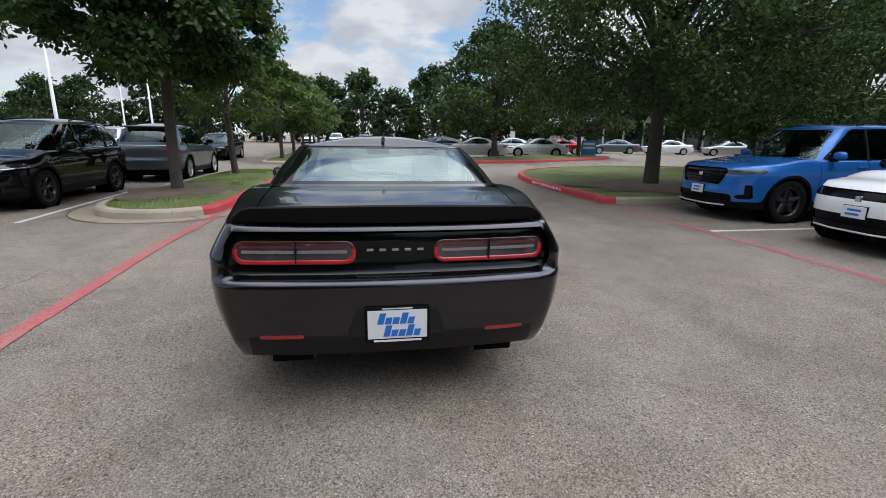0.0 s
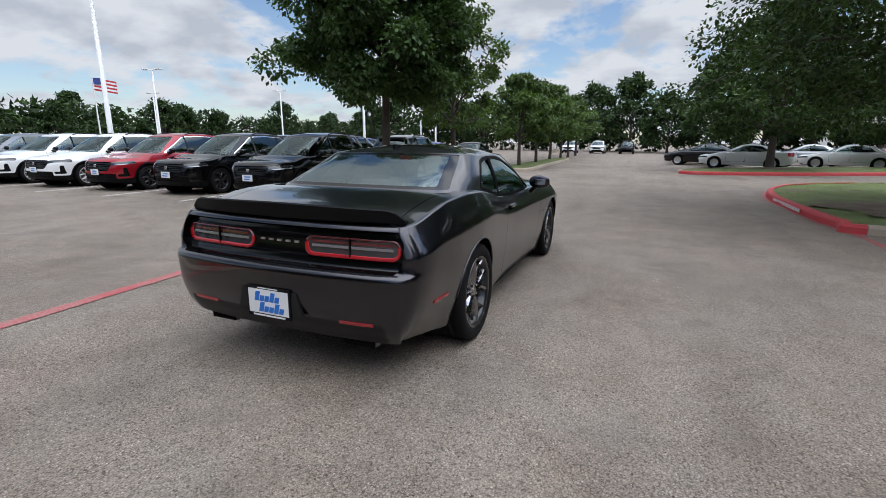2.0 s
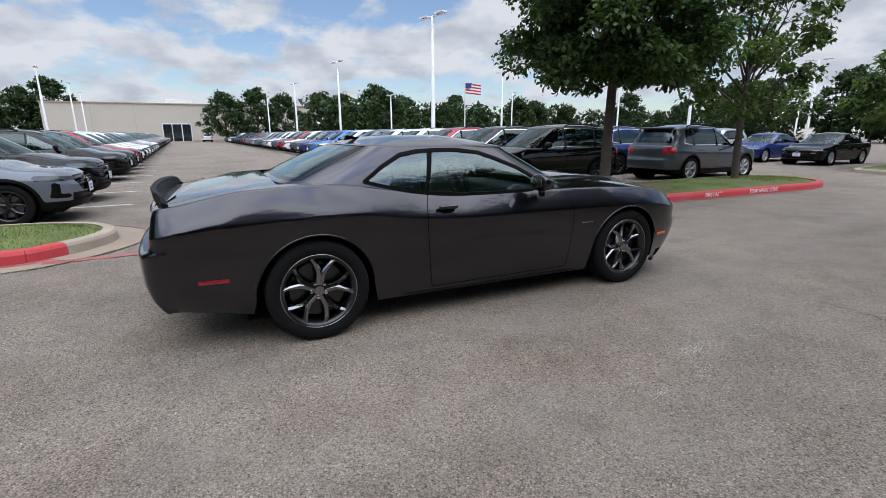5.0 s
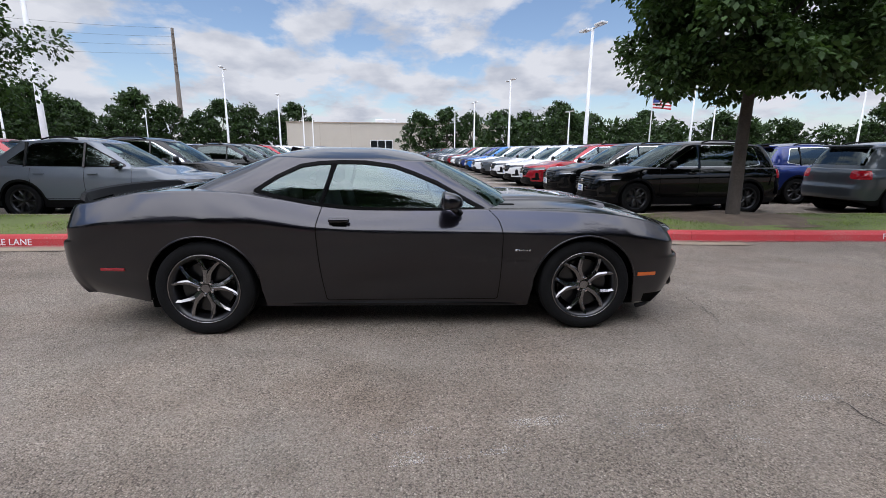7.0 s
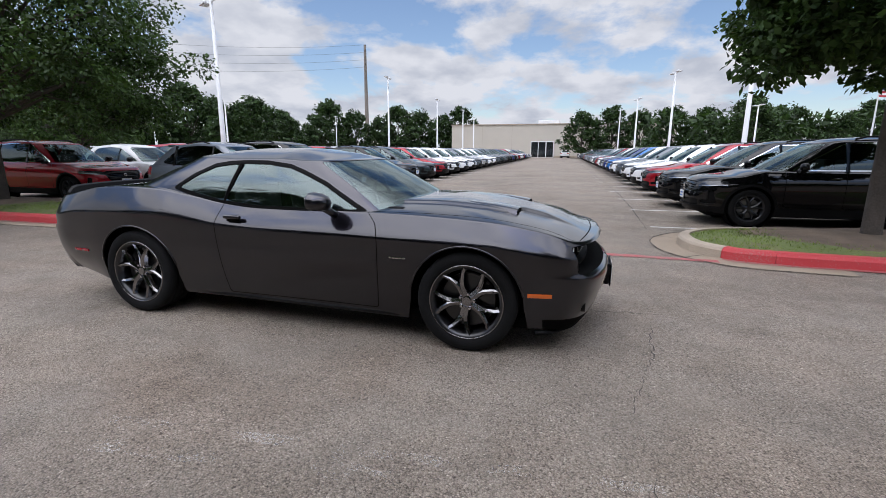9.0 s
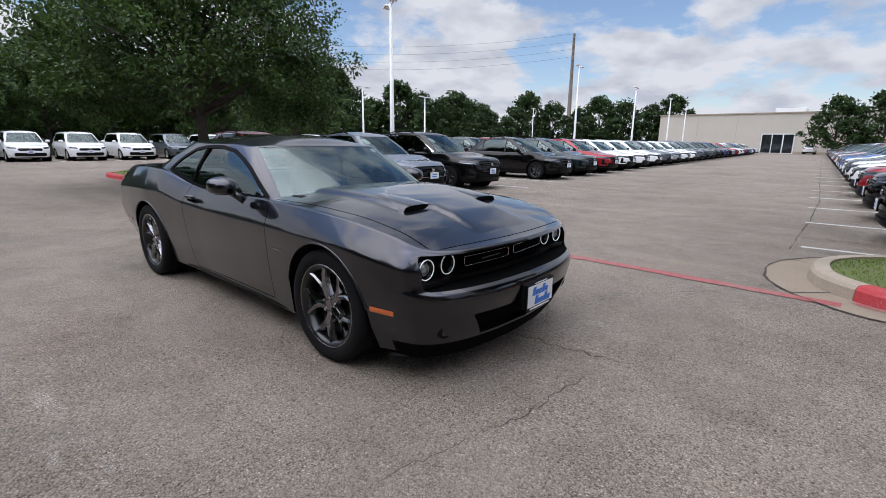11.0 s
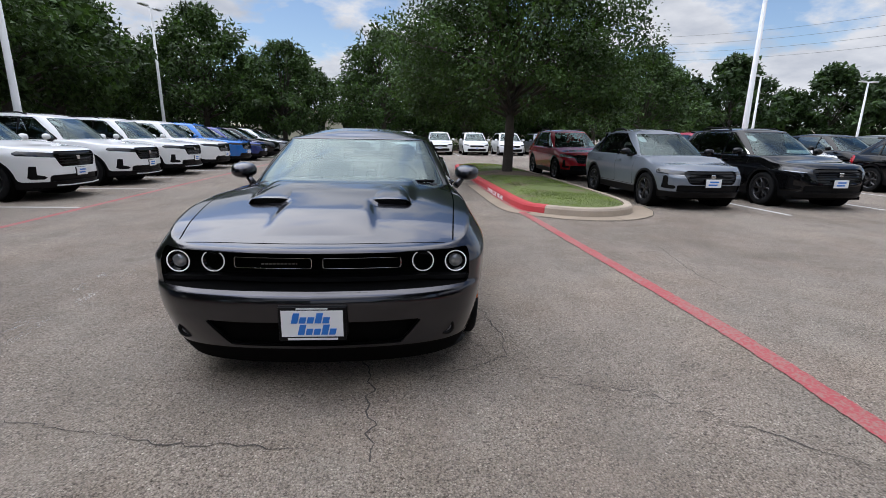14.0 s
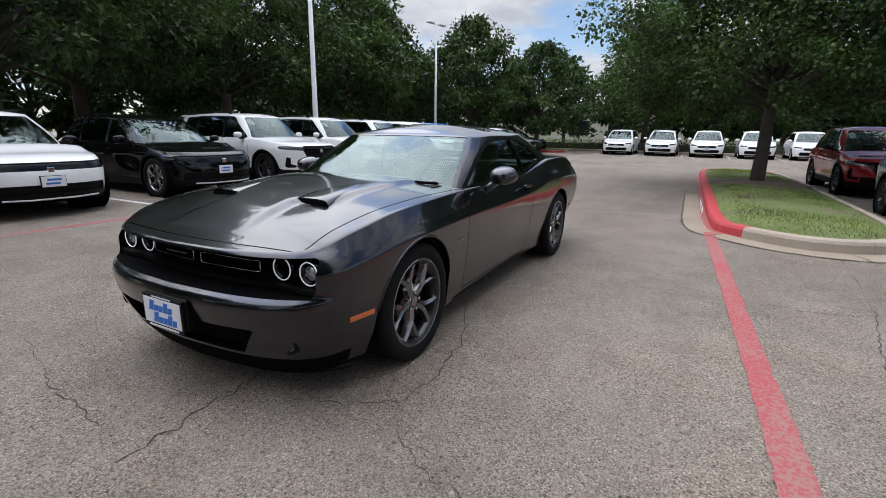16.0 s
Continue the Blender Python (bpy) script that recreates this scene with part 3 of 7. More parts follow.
    patch_part("body_shell", body.both(), M_GRANITE, car)
    patch_part("inner_skin", liner.both(), M_LINER, car)
    patch_part("bonnet", hood.both(), M_GRANITE, car)
    patch_part("boot_lid", deck.both(), M_GRANITE, car)
    fval, fbump = fbump.split(lambda V: np.maximum(V[:, 2] - .268, 2.0 - V[:, 1]))
    patch_part("front_bumper", fbump.both(), M_GRANITE, car)
    patch_part("front_valance", fval.both(), M_LINER, car, "black lower bumper edge")
    patch_part("intake_frame", intake.rim((0, -.06, 0)).both(), M_BLACK, car)
    patch_part("rear_bumper", rbump.both(), M_GRANITE, car)
    # the bumper's dim lower reflection is painted as a darker grey
    patch_part("rear_valance", valance.both(), M_SATIN, car, "satin lower bumper with its shading in the dark grey")
    # tail panel: pushed in behind a lip
    panel = tail.moved((0, .045, 0))
    patch_part("tail_panel", join(panel, tail.rim((0, .047, 0))).both(), M_GLOSSBLACK, car, "gloss black panel between tail lamps")
    gp = grille.moved((0, -.075, 0))
    # the band lies deeper towards the middle than at its ends
    gp.V[:, 1] -= .095 * np.clip((.80 - gp.V[:, 0]) / .24, 0, 1)
    patch_part("grille_panel", join(gp, grille.rim((0, -.172, 0))).both(), M_LINER, car)
    patch_part("lower_intake", intake.moved((0, -.05, 0)).both(), M_LINER, car)
    # underside and the closed volumes behind and between the wheels
    part("floor_tub", box_bm(-.80, -1.04, .24, .80, 1.03, .40), M_LINER, car)
    part("rear_tub", box_bm(-.70, -2.22, .32, .70, -1.885, .72), M_LINER, car)
    part("rear_tub", box_bm(-.84, -2.02, .262, .84, -1.885, .50), M_LINER, car)
    part("front_tub", box_bm(-.66, 1.90, .22, .66, 2.20, .60), M_LINER, car)
    part("underbody", box_bm(-.80, -1.95, .17, .80, 1.95, .25, .02), M_LINER, car)

    def on_patch(p, x, z):
        d = (p.V[:, 0] - abs(x)) ** 2 + (p.V[:, 2] - z) ** 2
        i = np.argsort(d)[:4]
        w = 1 / (d[i] + 1e-6)
        return float((p.V[i, 1] * w).sum() / w.sum())

    def strip_on(p, poly, dy0, dy1, sg, n=14):
        """A plate that follows a curved panel: polygon rows in x, given thickness."""
        bm = bmesh.new()
        (x0, x1), (z0, z1) = poly
        front, back = [], []
        for i in range(n + 1):
            x = x0 + (x1 - x0) * i / n
            y = on_patch(p, x, (z0 + z1) / 2)
            front.append([bm.verts.new((sg * x, y + dy0, z)) for z in (z0, z1)])
            back.append([bm.verts.new((sg * x, y + dy1, z)) for z in (z0, z1)])
        for i in range(n):
            bm.faces.new((front[i][0], front[i + 1][0], front[i + 1][1], front[i][1]))
            bm.faces.new((back[i][0], back[i][1], back[i + 1][1], back[i + 1][0]))
            bm.faces.new((front[i][1], front[i + 1][1], back[i + 1][1], back[i][1]))
            bm.faces.new((front[i][0], back[i][0], back[i + 1][0], front[i + 1][0]))
        for i in (0, n):
            bm.faces.new((front[i][0], front[i][1], back[i][1], back[i][0]))
        bmesh.ops.recalc_face_normals(bm, faces=bm.faces)
        return bm

    def ring_on(p, xa, xb, za, zb_, th, dy, sg, rad=.03):
        """A rounded frame that follows a curved panel."""
        pts = []
        corners = ((xb - rad, zb_ - rad, 0), (xa + rad, zb_ - rad, 90), (xa + rad, za + rad, 180), (xb - rad, za + rad, 270))
        for cx, cz, a in corners:
            for k in range(6):
                an = radians(a + 18 * k)
                pts.append((cx + rad * math.cos(an), cz + rad * math.sin(an)))
        full = []
        for i, (x, z) in enumerate(pts):
            x2, z2 = pts[(i + 1) % len(pts)]
            m = max(1, int(math.hypot(x2 - x, z2 - z) / .03))
            full += [(x + (x2 - x) * k / m, z + (z2 - z) * k / m) for k in range(m)]
        loop = [(sg * x, on_patch(p, x, z) + dy, z) for x, z in full]
        loop.append(loop[0])
        loop.append(loop[1])
        return tube_bm(loop, th, 6, caps=False)

    def track_on(p, outer, inner, dy0, dy1, sg, which="all"):
        """A racetrack plate on a curved panel, or the sloping band between an outer and an inner racetrack."""
        def loop_of(xa, xb, za, zb_, rad):
            pts = []
            for cx, cz, a in ((xb - rad, zb_ - rad, 0), (xa + rad, zb_ - rad, 90), (xa + rad, za + rad, 180), (xb - rad, za + rad, 270)):
                pts += [(cx + rad * math.cos(radians(a + 15 * k)), cz + rad * math.sin(radians(a + 15 * k))) for k in range(7)]
                if a in (0, 180):
                    x2 = xa + rad if a == 0 else xb - rad
                    pts += [(cx + (x2 - cx) * k / 16, pts[-1][1]) for k in range(1, 16)]
            return pts
        bm = bmesh.new()
        la = loop_of(*outer)
        zm = (outer[2] + outer[3]) / 2 + .02
        va = [bm.verts.new((sg * x, on_patch(p, x, z) + dy0, z)) for x, z in la]
        rim_ = [bm.verts.new((sg * x, on_patch(p, x, z) + .006, z)) for x, z in la]
        n = len(la)
        vb = [bm.verts.new((sg * x, on_patch(p, x, z) + dy1, z)) for x, z in loop_of(*inner)] if inner else None
        for i in range(n):
            j = (i + 1) % n
            if which != "all" and ((la[i][1] + la[j][1]) / 2 > zm) != (which == "high"):
                continue
            bm.faces.new((va[i], va[j], rim_[j], rim_[i]))
            if vb:
                bm.faces.new((va[i], va[j], vb[j], vb[i]))
        if not vb:
            c = [bm.verts.new((sg * (outer[0] + (outer[1] - outer[0]) * k / 16), on_patch(p, outer[0] + (outer[1] - outer[0]) * k / 16, zm) + dy0, zm)) for k in range(17)]
            for i in range(n):
                j = (i + 1) % n
                k0 = min(range(17), key=lambda k: abs(c[k].co.x - va[i].co.x))
                k1 = min(range(17), key=lambda k: abs(c[k].co.x - va[j].co.x))
                bm.faces.new((va[i], va[j], c[k1], c[k0]) if k0 != k1 else (va[i], va[j], c[k0]))
        bmesh.ops.delete(bm, geom=[v for v in bm.verts if not v.link_faces], context="VERTS")
        bmesh.ops.recalc_face_normals(bm, faces=bm.faces)
        return bm

    skin = join(body, fbump, fval, rbump, door, valance)

    def side_x(y, z):
        ok = skin.V[:, 0] > .3
        d = np.where(ok, (skin.V[:, 1] - y) ** 2 + (skin.V[:, 2] - z) ** 2, 9)
        i = np.argsort(d)[:3]
        return float(skin.V[i, 0].max())

    def end_y(x, z, rear):
        ok = skin.V[:, 1] < -2.1 if rear else skin.V[:, 1] > 1.9
        d = np.where(ok, (skin.V[:, 0] - abs(x)) ** 2 + (skin.V[:, 2] - z) ** 2, 9)
        i = np.argsort(d)[:3]
        return float(skin.V[i, 1].min() if rear else skin.V[i, 1].max())

    def side_strip(y0, y1, z0, z1, sg, proud=.004, n=6):
        """A small lens let into the body side."""
        bm = bmesh.new()
        rows = []
        for k in range(n + 1):
            y = y0 + (y1 - y0) * k / n
            x0 = side_x(y, (z0 + z1) / 2)
            rows.append([bm.verts.new((sg * (x0 + o), y, z)) for o, z in ((-.02, z0), (proud, z0), (proud + .002, (z0 + z1) / 2), (proud, z1), (-.02, z1))])
        for a, b in zip(rows, rows[1:]):
            for i in range(4):
                bm.faces.new((a[i], a[i + 1], b[i + 1], b[i]))
        bm.faces.new(rows[0]); bm.faces.new(rows[-1][::-1])
        bmesh.ops.recalc_face_normals(bm, faces=bm.faces)
        return bm

    def end_strip(x0, x1, z0, z1, sg, rear=True, proud=.004, n=6):
        bm = bmesh.new()
        rows = []
        d = -1 if rear else 1
        for k in range(n + 1):
            x = x0 + (x1 - x0) * k / n
            y = end_y(x, (z0 + z1) / 2, rear)
            rows.append([bm.verts.new((sg * x, y + d * o, z)) for o, z in ((-.02, z0), (proud, z0), (proud, z1), (-.02, z1))])
        for a, b in zip(rows, rows[1:]):
            for i in range(3):
                bm.faces.new((a[i], a[i + 1], b[i + 1], b[i]))
        bm.faces.new(rows[0]); bm.faces.new(rows[-1][::-1])
        bmesh.ops.recalc_face_normals(bm, faces=bm.faces)
        return bm

    for sg in (1, -1):
        lamp = new("tail_lamp")
        lamp.parent = car
        outer, inner = (.202, .808, .798, .914, .050), (.222, .790, .817, .902, .036)
        part("lamp_base", track_on(panel, outer, None, -.004, .0, sg), M_DARKLENS, lamp, "smoked lamp glass")
        part("light_guide", track_on(panel, outer, inner, -.020, -.008, sg, "low"), M_REDLENS, lamp, "bright red light guide", smooth=True)
        part("upper_guide", track_on(panel, outer, inner, -.020, -.008, sg, "high"), M_DEEPRED, lamp, "dim red upper light guide", smooth=True)
        part("lamp_divider", strip_on(panel, ((.498, .504), (.797, .915)), -.023, -.004, sg, 2), M_GLOSSBLACK, lamp)
        for a, b in ((.246, .494), (.508, .766)):
            part("reverse_lens", strip_on(panel, ((a, b), (.852, .868)), -.012, -.004, sg), M_REVERSE, lamp, "clear grey lens strip")
            part("red_lens", strip_on(panel, ((a, b), (.878, .892)), -.010, -.004, sg), M_DEEPRED, lamp)
        part("reflector", end_strip(.47, .685, .432, .452, sg), M_MARKER, car, "red bumper reflector")
        # side markers
        part("side_marker", side_strip(-2.22, -2.04, .508, .532, sg), M_MARKER, car, "red side marker")
        part("side_marker", side_strip(1.90, 2.06, .438, .466, sg), M_AMBER, car, "amber side marker")
        # square exhaust outlet
        ex = new("exhaust_pipe")
        ex.parent = car
        x0, x1 = (.43, .655) if sg > 0 else (-.655, -.43)
        bm = box_bm(x0, -2.452, .262, x1, -2.20, .318, .018)
        part("tip", bm, M_STEEL, ex, "dark polished square tip")
        part("tip_bore", box_bm(x0 + .007, -2.456, .268, x1 - .007, -2.440, .312, .010), M_LINER, ex)
        # lower bumper edge corner lip and fog lamp
        part("fog_lamp", lathe_bm([(end_y(.685, .352, False) - .04 - .020, 0.0312), (end_y(.685, .352, False) + .004 - .020, 0.0281), (end_y(.685, .352, False) - .004 - .020, 0.0008)], 20, "Y", at=(sg * .685, 0, .352)), M_REVERSE, car, smooth=True)
        part("fog_bezel", lathe_bm([(end_y(.685, .352, False) - .04 - .020, 0.0499), (end_y(.685, .352, False) + .002 - .014, 0.0468), (end_y(.685, .352, False) + .002 - .014, 0.0328), (end_y(.685, .352, False) - .03 - .020, 0.0312)], 20, "Y", at=(sg * .685, 0, .352)), M_BLACK, car, smooth=True)
    # letters on the tail panel become plain bars
    for k in range(5):
        x = -.13 + .065 * k
        yb = on_patch(panel, x, .866)
        part("badge_bar", box_bm(x - .017, yb - .010, .859, x + .017, yb + .002, .872, .002), M_SILVERRIM, car)

    # headlamps: two round lamps each side in the grille band
    for sg in (1, -1):
        for x, lit in ((.740, True), (.560, False)):
            y = .65 * on_patch(gp, x, .69) + .35 * on_patch(gp, x - .065, .69) - .008
            hl = new("headlamp")
            hl.parent = car
            part("lamp_bowl", lathe_bm([(y - .02, .062), (y + .027, .060), (y + .027, .055), (y + .002, .044), (y + .0, .001)], 36, "Y", at=(sg * x, 0, .696)), M_GLOSSBLACK, hl, smooth=True)
            part("halo", lathe_bm([(y + .027, .0605), (y + .031, .0595), (y + .031, .0550), (y + .027, .0538)], 36, "Y", at=(sg * x, 0, .696)), M_HALO, hl, "white halo ring", smooth=True)
            if lit:
                part("projector", lathe_bm([(y - .002, .040), (y + .012, .039), (y + .020, .033), (y + .025, .018), (y + .027, .001)], 28, "Y", at=(sg * x, 0, .696)), M_CLEARLENS, hl, "projector lens", smooth=True)
    # grille with two framed slots
    for sg in (1, -1):
        part("grille_slot_frame", ring_on(gp, .03, .440, .668, .724, .0022, .030, sg, .012), M_CHROME, car, smooth=True)
        part("grille_mesh", strip_on(gp, ((.035, .435), (.671, .721)), .012, .022, sg), M_LINER, car)
        part("grille_bar", strip_on(gp, ((.0, .83), (.605, .628)), .0, .055, sg, 20), M_BLACK, car)
    for k in range(10):
        x = .10 + .02 * k
        part("badge_bar", box_bm(x, on_patch(gp, .2, .69) + .024, .688, x + .012, on_patch(gp, .2, .69) + .027, .696), M_STEEL, car)
    # front splitter lip
    lip = []
    X, Y = sample_outline(outline, 120)
    pts = [(x * .92, y - .185) for x, y in zip(X, Y) if y > 2.12]
    loop = [(x, y, .158) for x, y in pts][::-1] + [(-x, y, .158) for x, y in pts][1:]
    part("front_splitter", tube_bm(loop, .012, 8, flat=1.5), M_BLACK, car, "black front lip", smooth=True)

    # number plates
    plate_parts(car, 0, -2.592, .508, .305, .155, -1, M_BLACK)
    # shade of the shallow plate recess, painted as a darker flush sheet
    part("plate_recess_shade", prism_bm([(-.25, .44), (.25, .44), (.205, .585), (-.205, .585)], (-2.588, -2.57), "Y", bevel=.004), M_SATIN, car)
    plate_parts(car, -.01, 2.462, .452, .305, .14, 1, M_BLACK)
    part("plate_bracket", box_bm(-.180, 2.40, .372, .160, 2.452, .540, .01), M_BLACK, car)

    # ---- upper body
    base = [(0, 1.02), (.27, 1.005), (.52, .95), (.70, .85), (.795, .715), (.825, .5), (.832, .1), (.835, -.4), (.835, -.9), (.825, -1.25), (.79, -1.46), (.68, -1.60), (.4, -1.66), (0, -1.675)]
    topo = [(0, .305), (.22, .298), (.42, .275), (.56, .225), (.62, .13), (.645, -.05), (.655, -.2), (.66, -.5), (.658, -.72), (.648, -.86), (.615, -.96), (.52, -1.015), (.34, -1.04), (0, -1.05)]
    cspec = dict(base=base, top=topo, barrel=.022,
                 zbase=curve([(-1.7, 1.10), (-1.3, 1.095), (-1.0, 1.05), (-.6, .985), (-.25, .958), (.6, .95), (.8, .955), (1.05, .985)]),
                 ztop=curve([(-1.06, 1.365), (-.9, 1.352), (-.6, 1.338), (-.2, 1.338), (.1, 1.325), (.31, 1.335)]),
                 roof=curve([(-1.06, 1.37), (-.9, 1.408), (-.6, 1.43), (-.25, 1.43), (.05, 1.40), (.31, 1.345)]),
                 spine=(-.8, .1))
    cab = cabin(cspec, 170, 40, 22)
    win = polygon_distance([(-1.08, 1.10), (-.93, 1.20), (-.76, 1.283), (-.62, 1.305), (-.45, 1.313), (-.26, 1.311), (-.05, 1.285), (.10, 1.235), (.30, 1.155), (.58, 1.00), (.655, .962), (.2, .962), (-.27, .965), (-.6, .995), (-.93, 1.062)])

    def f_frame(V):
        return np.where((V[:, 0] > .5) & (V[:, 7] <= 1.0), win(V[:, 1], V[:, 2]) - .016, 9.0)

    def f_win(V):
        return win(V[:, 1], V[:, 2]) + .012

    def f_ws(V):
        s = np.clip(V[:, 7], 0, 1)
        return np.where((V[:, 1] > .1) & (V[:, 7] <= 1.0), np.maximum(V[:, 0] - (.765 - .165 * s), np.maximum(s - .975, .03 - s) * .4), 9.0)

    def f_rw(V):
        s = np.clip(V[:, 7], 0, 1)
        return np.where((V[:, 1] < -.9) & (V[:, 7] <= 1.0), np.maximum(V[:, 0] - (.735 - .135 * s), np.maximum(s - .96, .06 - s) * .4), 9.0)

    frame_p, cab = cab.split(f_frame)
    glass, frame_p = frame_p.split(f_win)
    ws, cab = cab.split(f_ws)
    rw, cab = cab.split(f_rw)
    pillar_line = lambda V: V[:, 1] - (-.60 + (V[:, 2] - .993) * .32)
    qglass, dglass = glass.split(pillar_line, .03)
    patch_part("roof", cab.both(), M_GRANITE, car)
    patch_part("windscreen", ws.moved(along=-.003).both(), M_WSGLASS, car)
    clear, band = rw.split(lambda V: np.maximum(V[:, 0] - (.655 - .125 * np.clip(V[:, 7], 0, 1)), np.maximum(V[:, 7] - .90, .13 - V[:, 7]) * .4))
    patch_part("rear_window", clear.moved(along=-.003).both(), M_REARGLASS, car)
    patch_part("rear_window_band", band.moved(along=-.003).both(), M_GLOSSBLACK, car, "black printed border of the rear window")
    stick, _ = ws.split(lambda V: np.maximum(np.abs(V[:, 0] - .50) - .035, np.abs(V[:, 7] - .90) * .6 - .022))
    if len(stick.F):
        patch_part("inspection_sticker", stick.moved(along=-.010).side(-1), M_WHITE, car, "small white paper sticker")
    patch_part("windscreen_band", join(*[p for p in [ws.rim(along=-.02)]]).both(), M_BLACK, car)
    for sg in (1, -1):
        d = patch_part("door", door.side(sg), M_GRANITE, car)
        patch_part("door_glass", dglass.moved(along=-.006).side(sg), M_GLASS, d)
        patch_part("quarter_glass", qglass.moved(along=-.006).side(sg), M_GLASS, car)
        patch_part("window_frame", join(frame_p, glass.rim(along=-.012)).side(sg), M_TRIM, car)
        part("centre_pillar", tube_bm([(sg * .815, -.605, .98), (sg * .775, -.55, 1.13), (sg * .685, -.503, 1.30)], .020, 6), M_TRIM, car)
        # door handle in a scoop; a black block paints the shade below it
        h = part("door_handle", box_bm(sg * .905, -.53, .872, sg * .941, -.37, .903, .014, 3), M_GRANITE, d)
        part("handle_shade", box_bm(sg * .90, -.505, .850, sg * .9265, -.395, .874, .008), M_LINER, d)
        # mirror
        mir = new("wing_mirror")
        mir.parent = d
        bm = bmesh.new()
        bmesh.ops.create_uvsphere(bm, u_segments=24, v_segments=14, radius=1)
        for v in bm.verts:
            x, y, z = v.co
            y = y * (.135 if y > 0 else .028)
            v.co = (sg * (.995 + x * .108), .345 + y, 1.046 - .10 * max(y, 0) + math.copysign(abs(z) ** .75, z) * .068)
        part("mirror_cap", bm, M_GRANITE, mir, smooth=True)
        part("mirror_glass", box_bm(sg * .955, .3150, 1.016, sg * 1.065, .322, 1.076, .003), M_CHROME, mir)
        part("mirror_arm", tube_bm([(sg * .965, .385, 1.012), (sg * .925, .425, .972), (sg * .885, .465, .935)], [.032, .026, .030], 12), M_GRANITE, mir, smooth=True)
        # fender badge bars, sill trim
        for k in range(5):
            part("badge_bar", side_strip(.90 + .026 * k, .918 + .026 * k, .648, .660, sg, .002, 1), M_CHROME, car)
        part("sill_trim", tube_bm([(sg * .858, -1.02, .222), (sg * .850, 0, .212), (sg * .850, 1.03, .202)], .014, 8), M_BLACK, car, smooth=True)
        # arch liners and lips
        for yc, R in arch:
            prof = [(math.cos(radians(a)) * (R - .002), math.sin(radians(a)) * (R - .002)) for a in range(-8, 189, 7)]
            bm = bmesh.new()
            rows = [[bm.verts.new((sg * x, yc + c, .355 + s_)) for c, s_ in prof] for x in (.62, .86)]
            for a, b in zip(range(len(prof) - 1), range(1, len(prof))):
                bm.faces.new((rows[0][a], rows[0][b], rows[1][b], rows[1][a]))
            part("arch_liner", bm, M_LINER, car)
            part("arch_inner_wall", lathe_bm([(sg * .60, .02), (sg * .60, R), (sg * .62, R), (sg * .62, .02)], 24, at=(0, yc, .40)), M_LINER, car)
            lip = [(sg * (side_x(yc + math.cos(radians(q)) * (R + .012), .355 + math.sin(radians(q)) * (R + .012)) - .001), yc + math.cos(radians(q)) * (R + .003), .355 + math.sin(radians(q)) * (R + .003)) for q in range(12, 169, 6)]
            part("arch_lip", tube_bm(lip, .0075, 6), M_GRANITE, car, smooth=True)
        for yc in (1.473, -1.473):
            wheel_parts(car, (sg * (.800 if yc > 0 else .822), yc, .363), sg, .363, .260 if yc > 0 else .275, .266, turn=114 if yc > 0 else 80)
        # bonnet scoops
        sc = new("bonnet_scoop")
        sc.parent = car
        cx = sg * .362
        bm = bmesh.new()
        secs = []
        for y, hw, hz in ((1.36, .06, .001), (1.46, .092, .003), (1.58, .108, .006), (1.68, .116, .009), (1.735, .120, .010), (1.752, .121, .007)):
            z0 = float(spec["crown"](y)) + .022
            secs.append([bm.verts.new((cx + hw * a, y, z0 - .03 + (hz + .03) * b)) for a, b in ((-1.12, 0), (-1.0, .62), (-.84, .90), (-.4, 1), (.4, 1), (.84, .90), (1.0, .62), (1.12, 0))])
        for s0, s1 in zip(secs, secs[1:]):
            for i in range(7):
                bm.faces.new((s0[i], s0[i + 1], s1[i + 1], s1[i]))
        bmesh.ops.recalc_face_normals(bm, faces=bm.faces)
        part("scoop_hump", bm, M_GRANITE, sc, smooth=True)
        zc = float(spec["crown"](1.75)) + .022
        part("scoop_mouth", prism_bm([(cx - .104, zc - .027), (cx + .104, zc - .027), (cx + .098, zc - .003), (cx - .098, zc - .003)], (1.735, 1.757), "Y", bevel=.003), M_LINER, sc, "black scoop opening")
        # wipers
        part("wiper", tube_bm([(sg * .10 - .05, .985, 1.005), (sg * .35 - .05, .955, 1.018), (sg * .62 - .05, .80, 1.005)], .009, 6), M_BLACK, car)
    part("cowl", box_bm(-.70, .80, .955, .70, .93, .99, .01), M_BLACK, car)

    # boot spoiler: flat lip with drooping ends
    bm = bmesh.new()
    secs = []
    for i in range(33):
        a = -1 + 2 * i / 32
        x = a * .815
        e = abs(a)
        drop = .05 * max(0, (e - .9) / .1) ** 1.5
        y = -2.47 + .10 * e ** 3
        zt = 1.098 - .018 * e ** 2 - drop
        secs.append([bm.verts.new(p) for p in ((x, y + .060, .99 - drop * .5), (x, y + .034, zt - .012), (x, y + .008, zt), (x, y, zt - .008), (x, y + .012, zt - .094 + .02 * e), (x, y + .05, .985 - .01 * e))])
    for s0, s1 in zip(secs, secs[1:]):
        for i in range(6):
            bm.faces.new((s0[i], s0[(i + 1) % 6], s1[(i + 1) % 6], s1[i]))
    bm.faces.new(secs[0]); bm.faces.new(secs[-1][::-1])
    bmesh.ops.recalc_face_normals(bm, faces=bm.faces)
    part("boot_spoiler", bm, M_BLACK, car, "satin black boot spoiler")
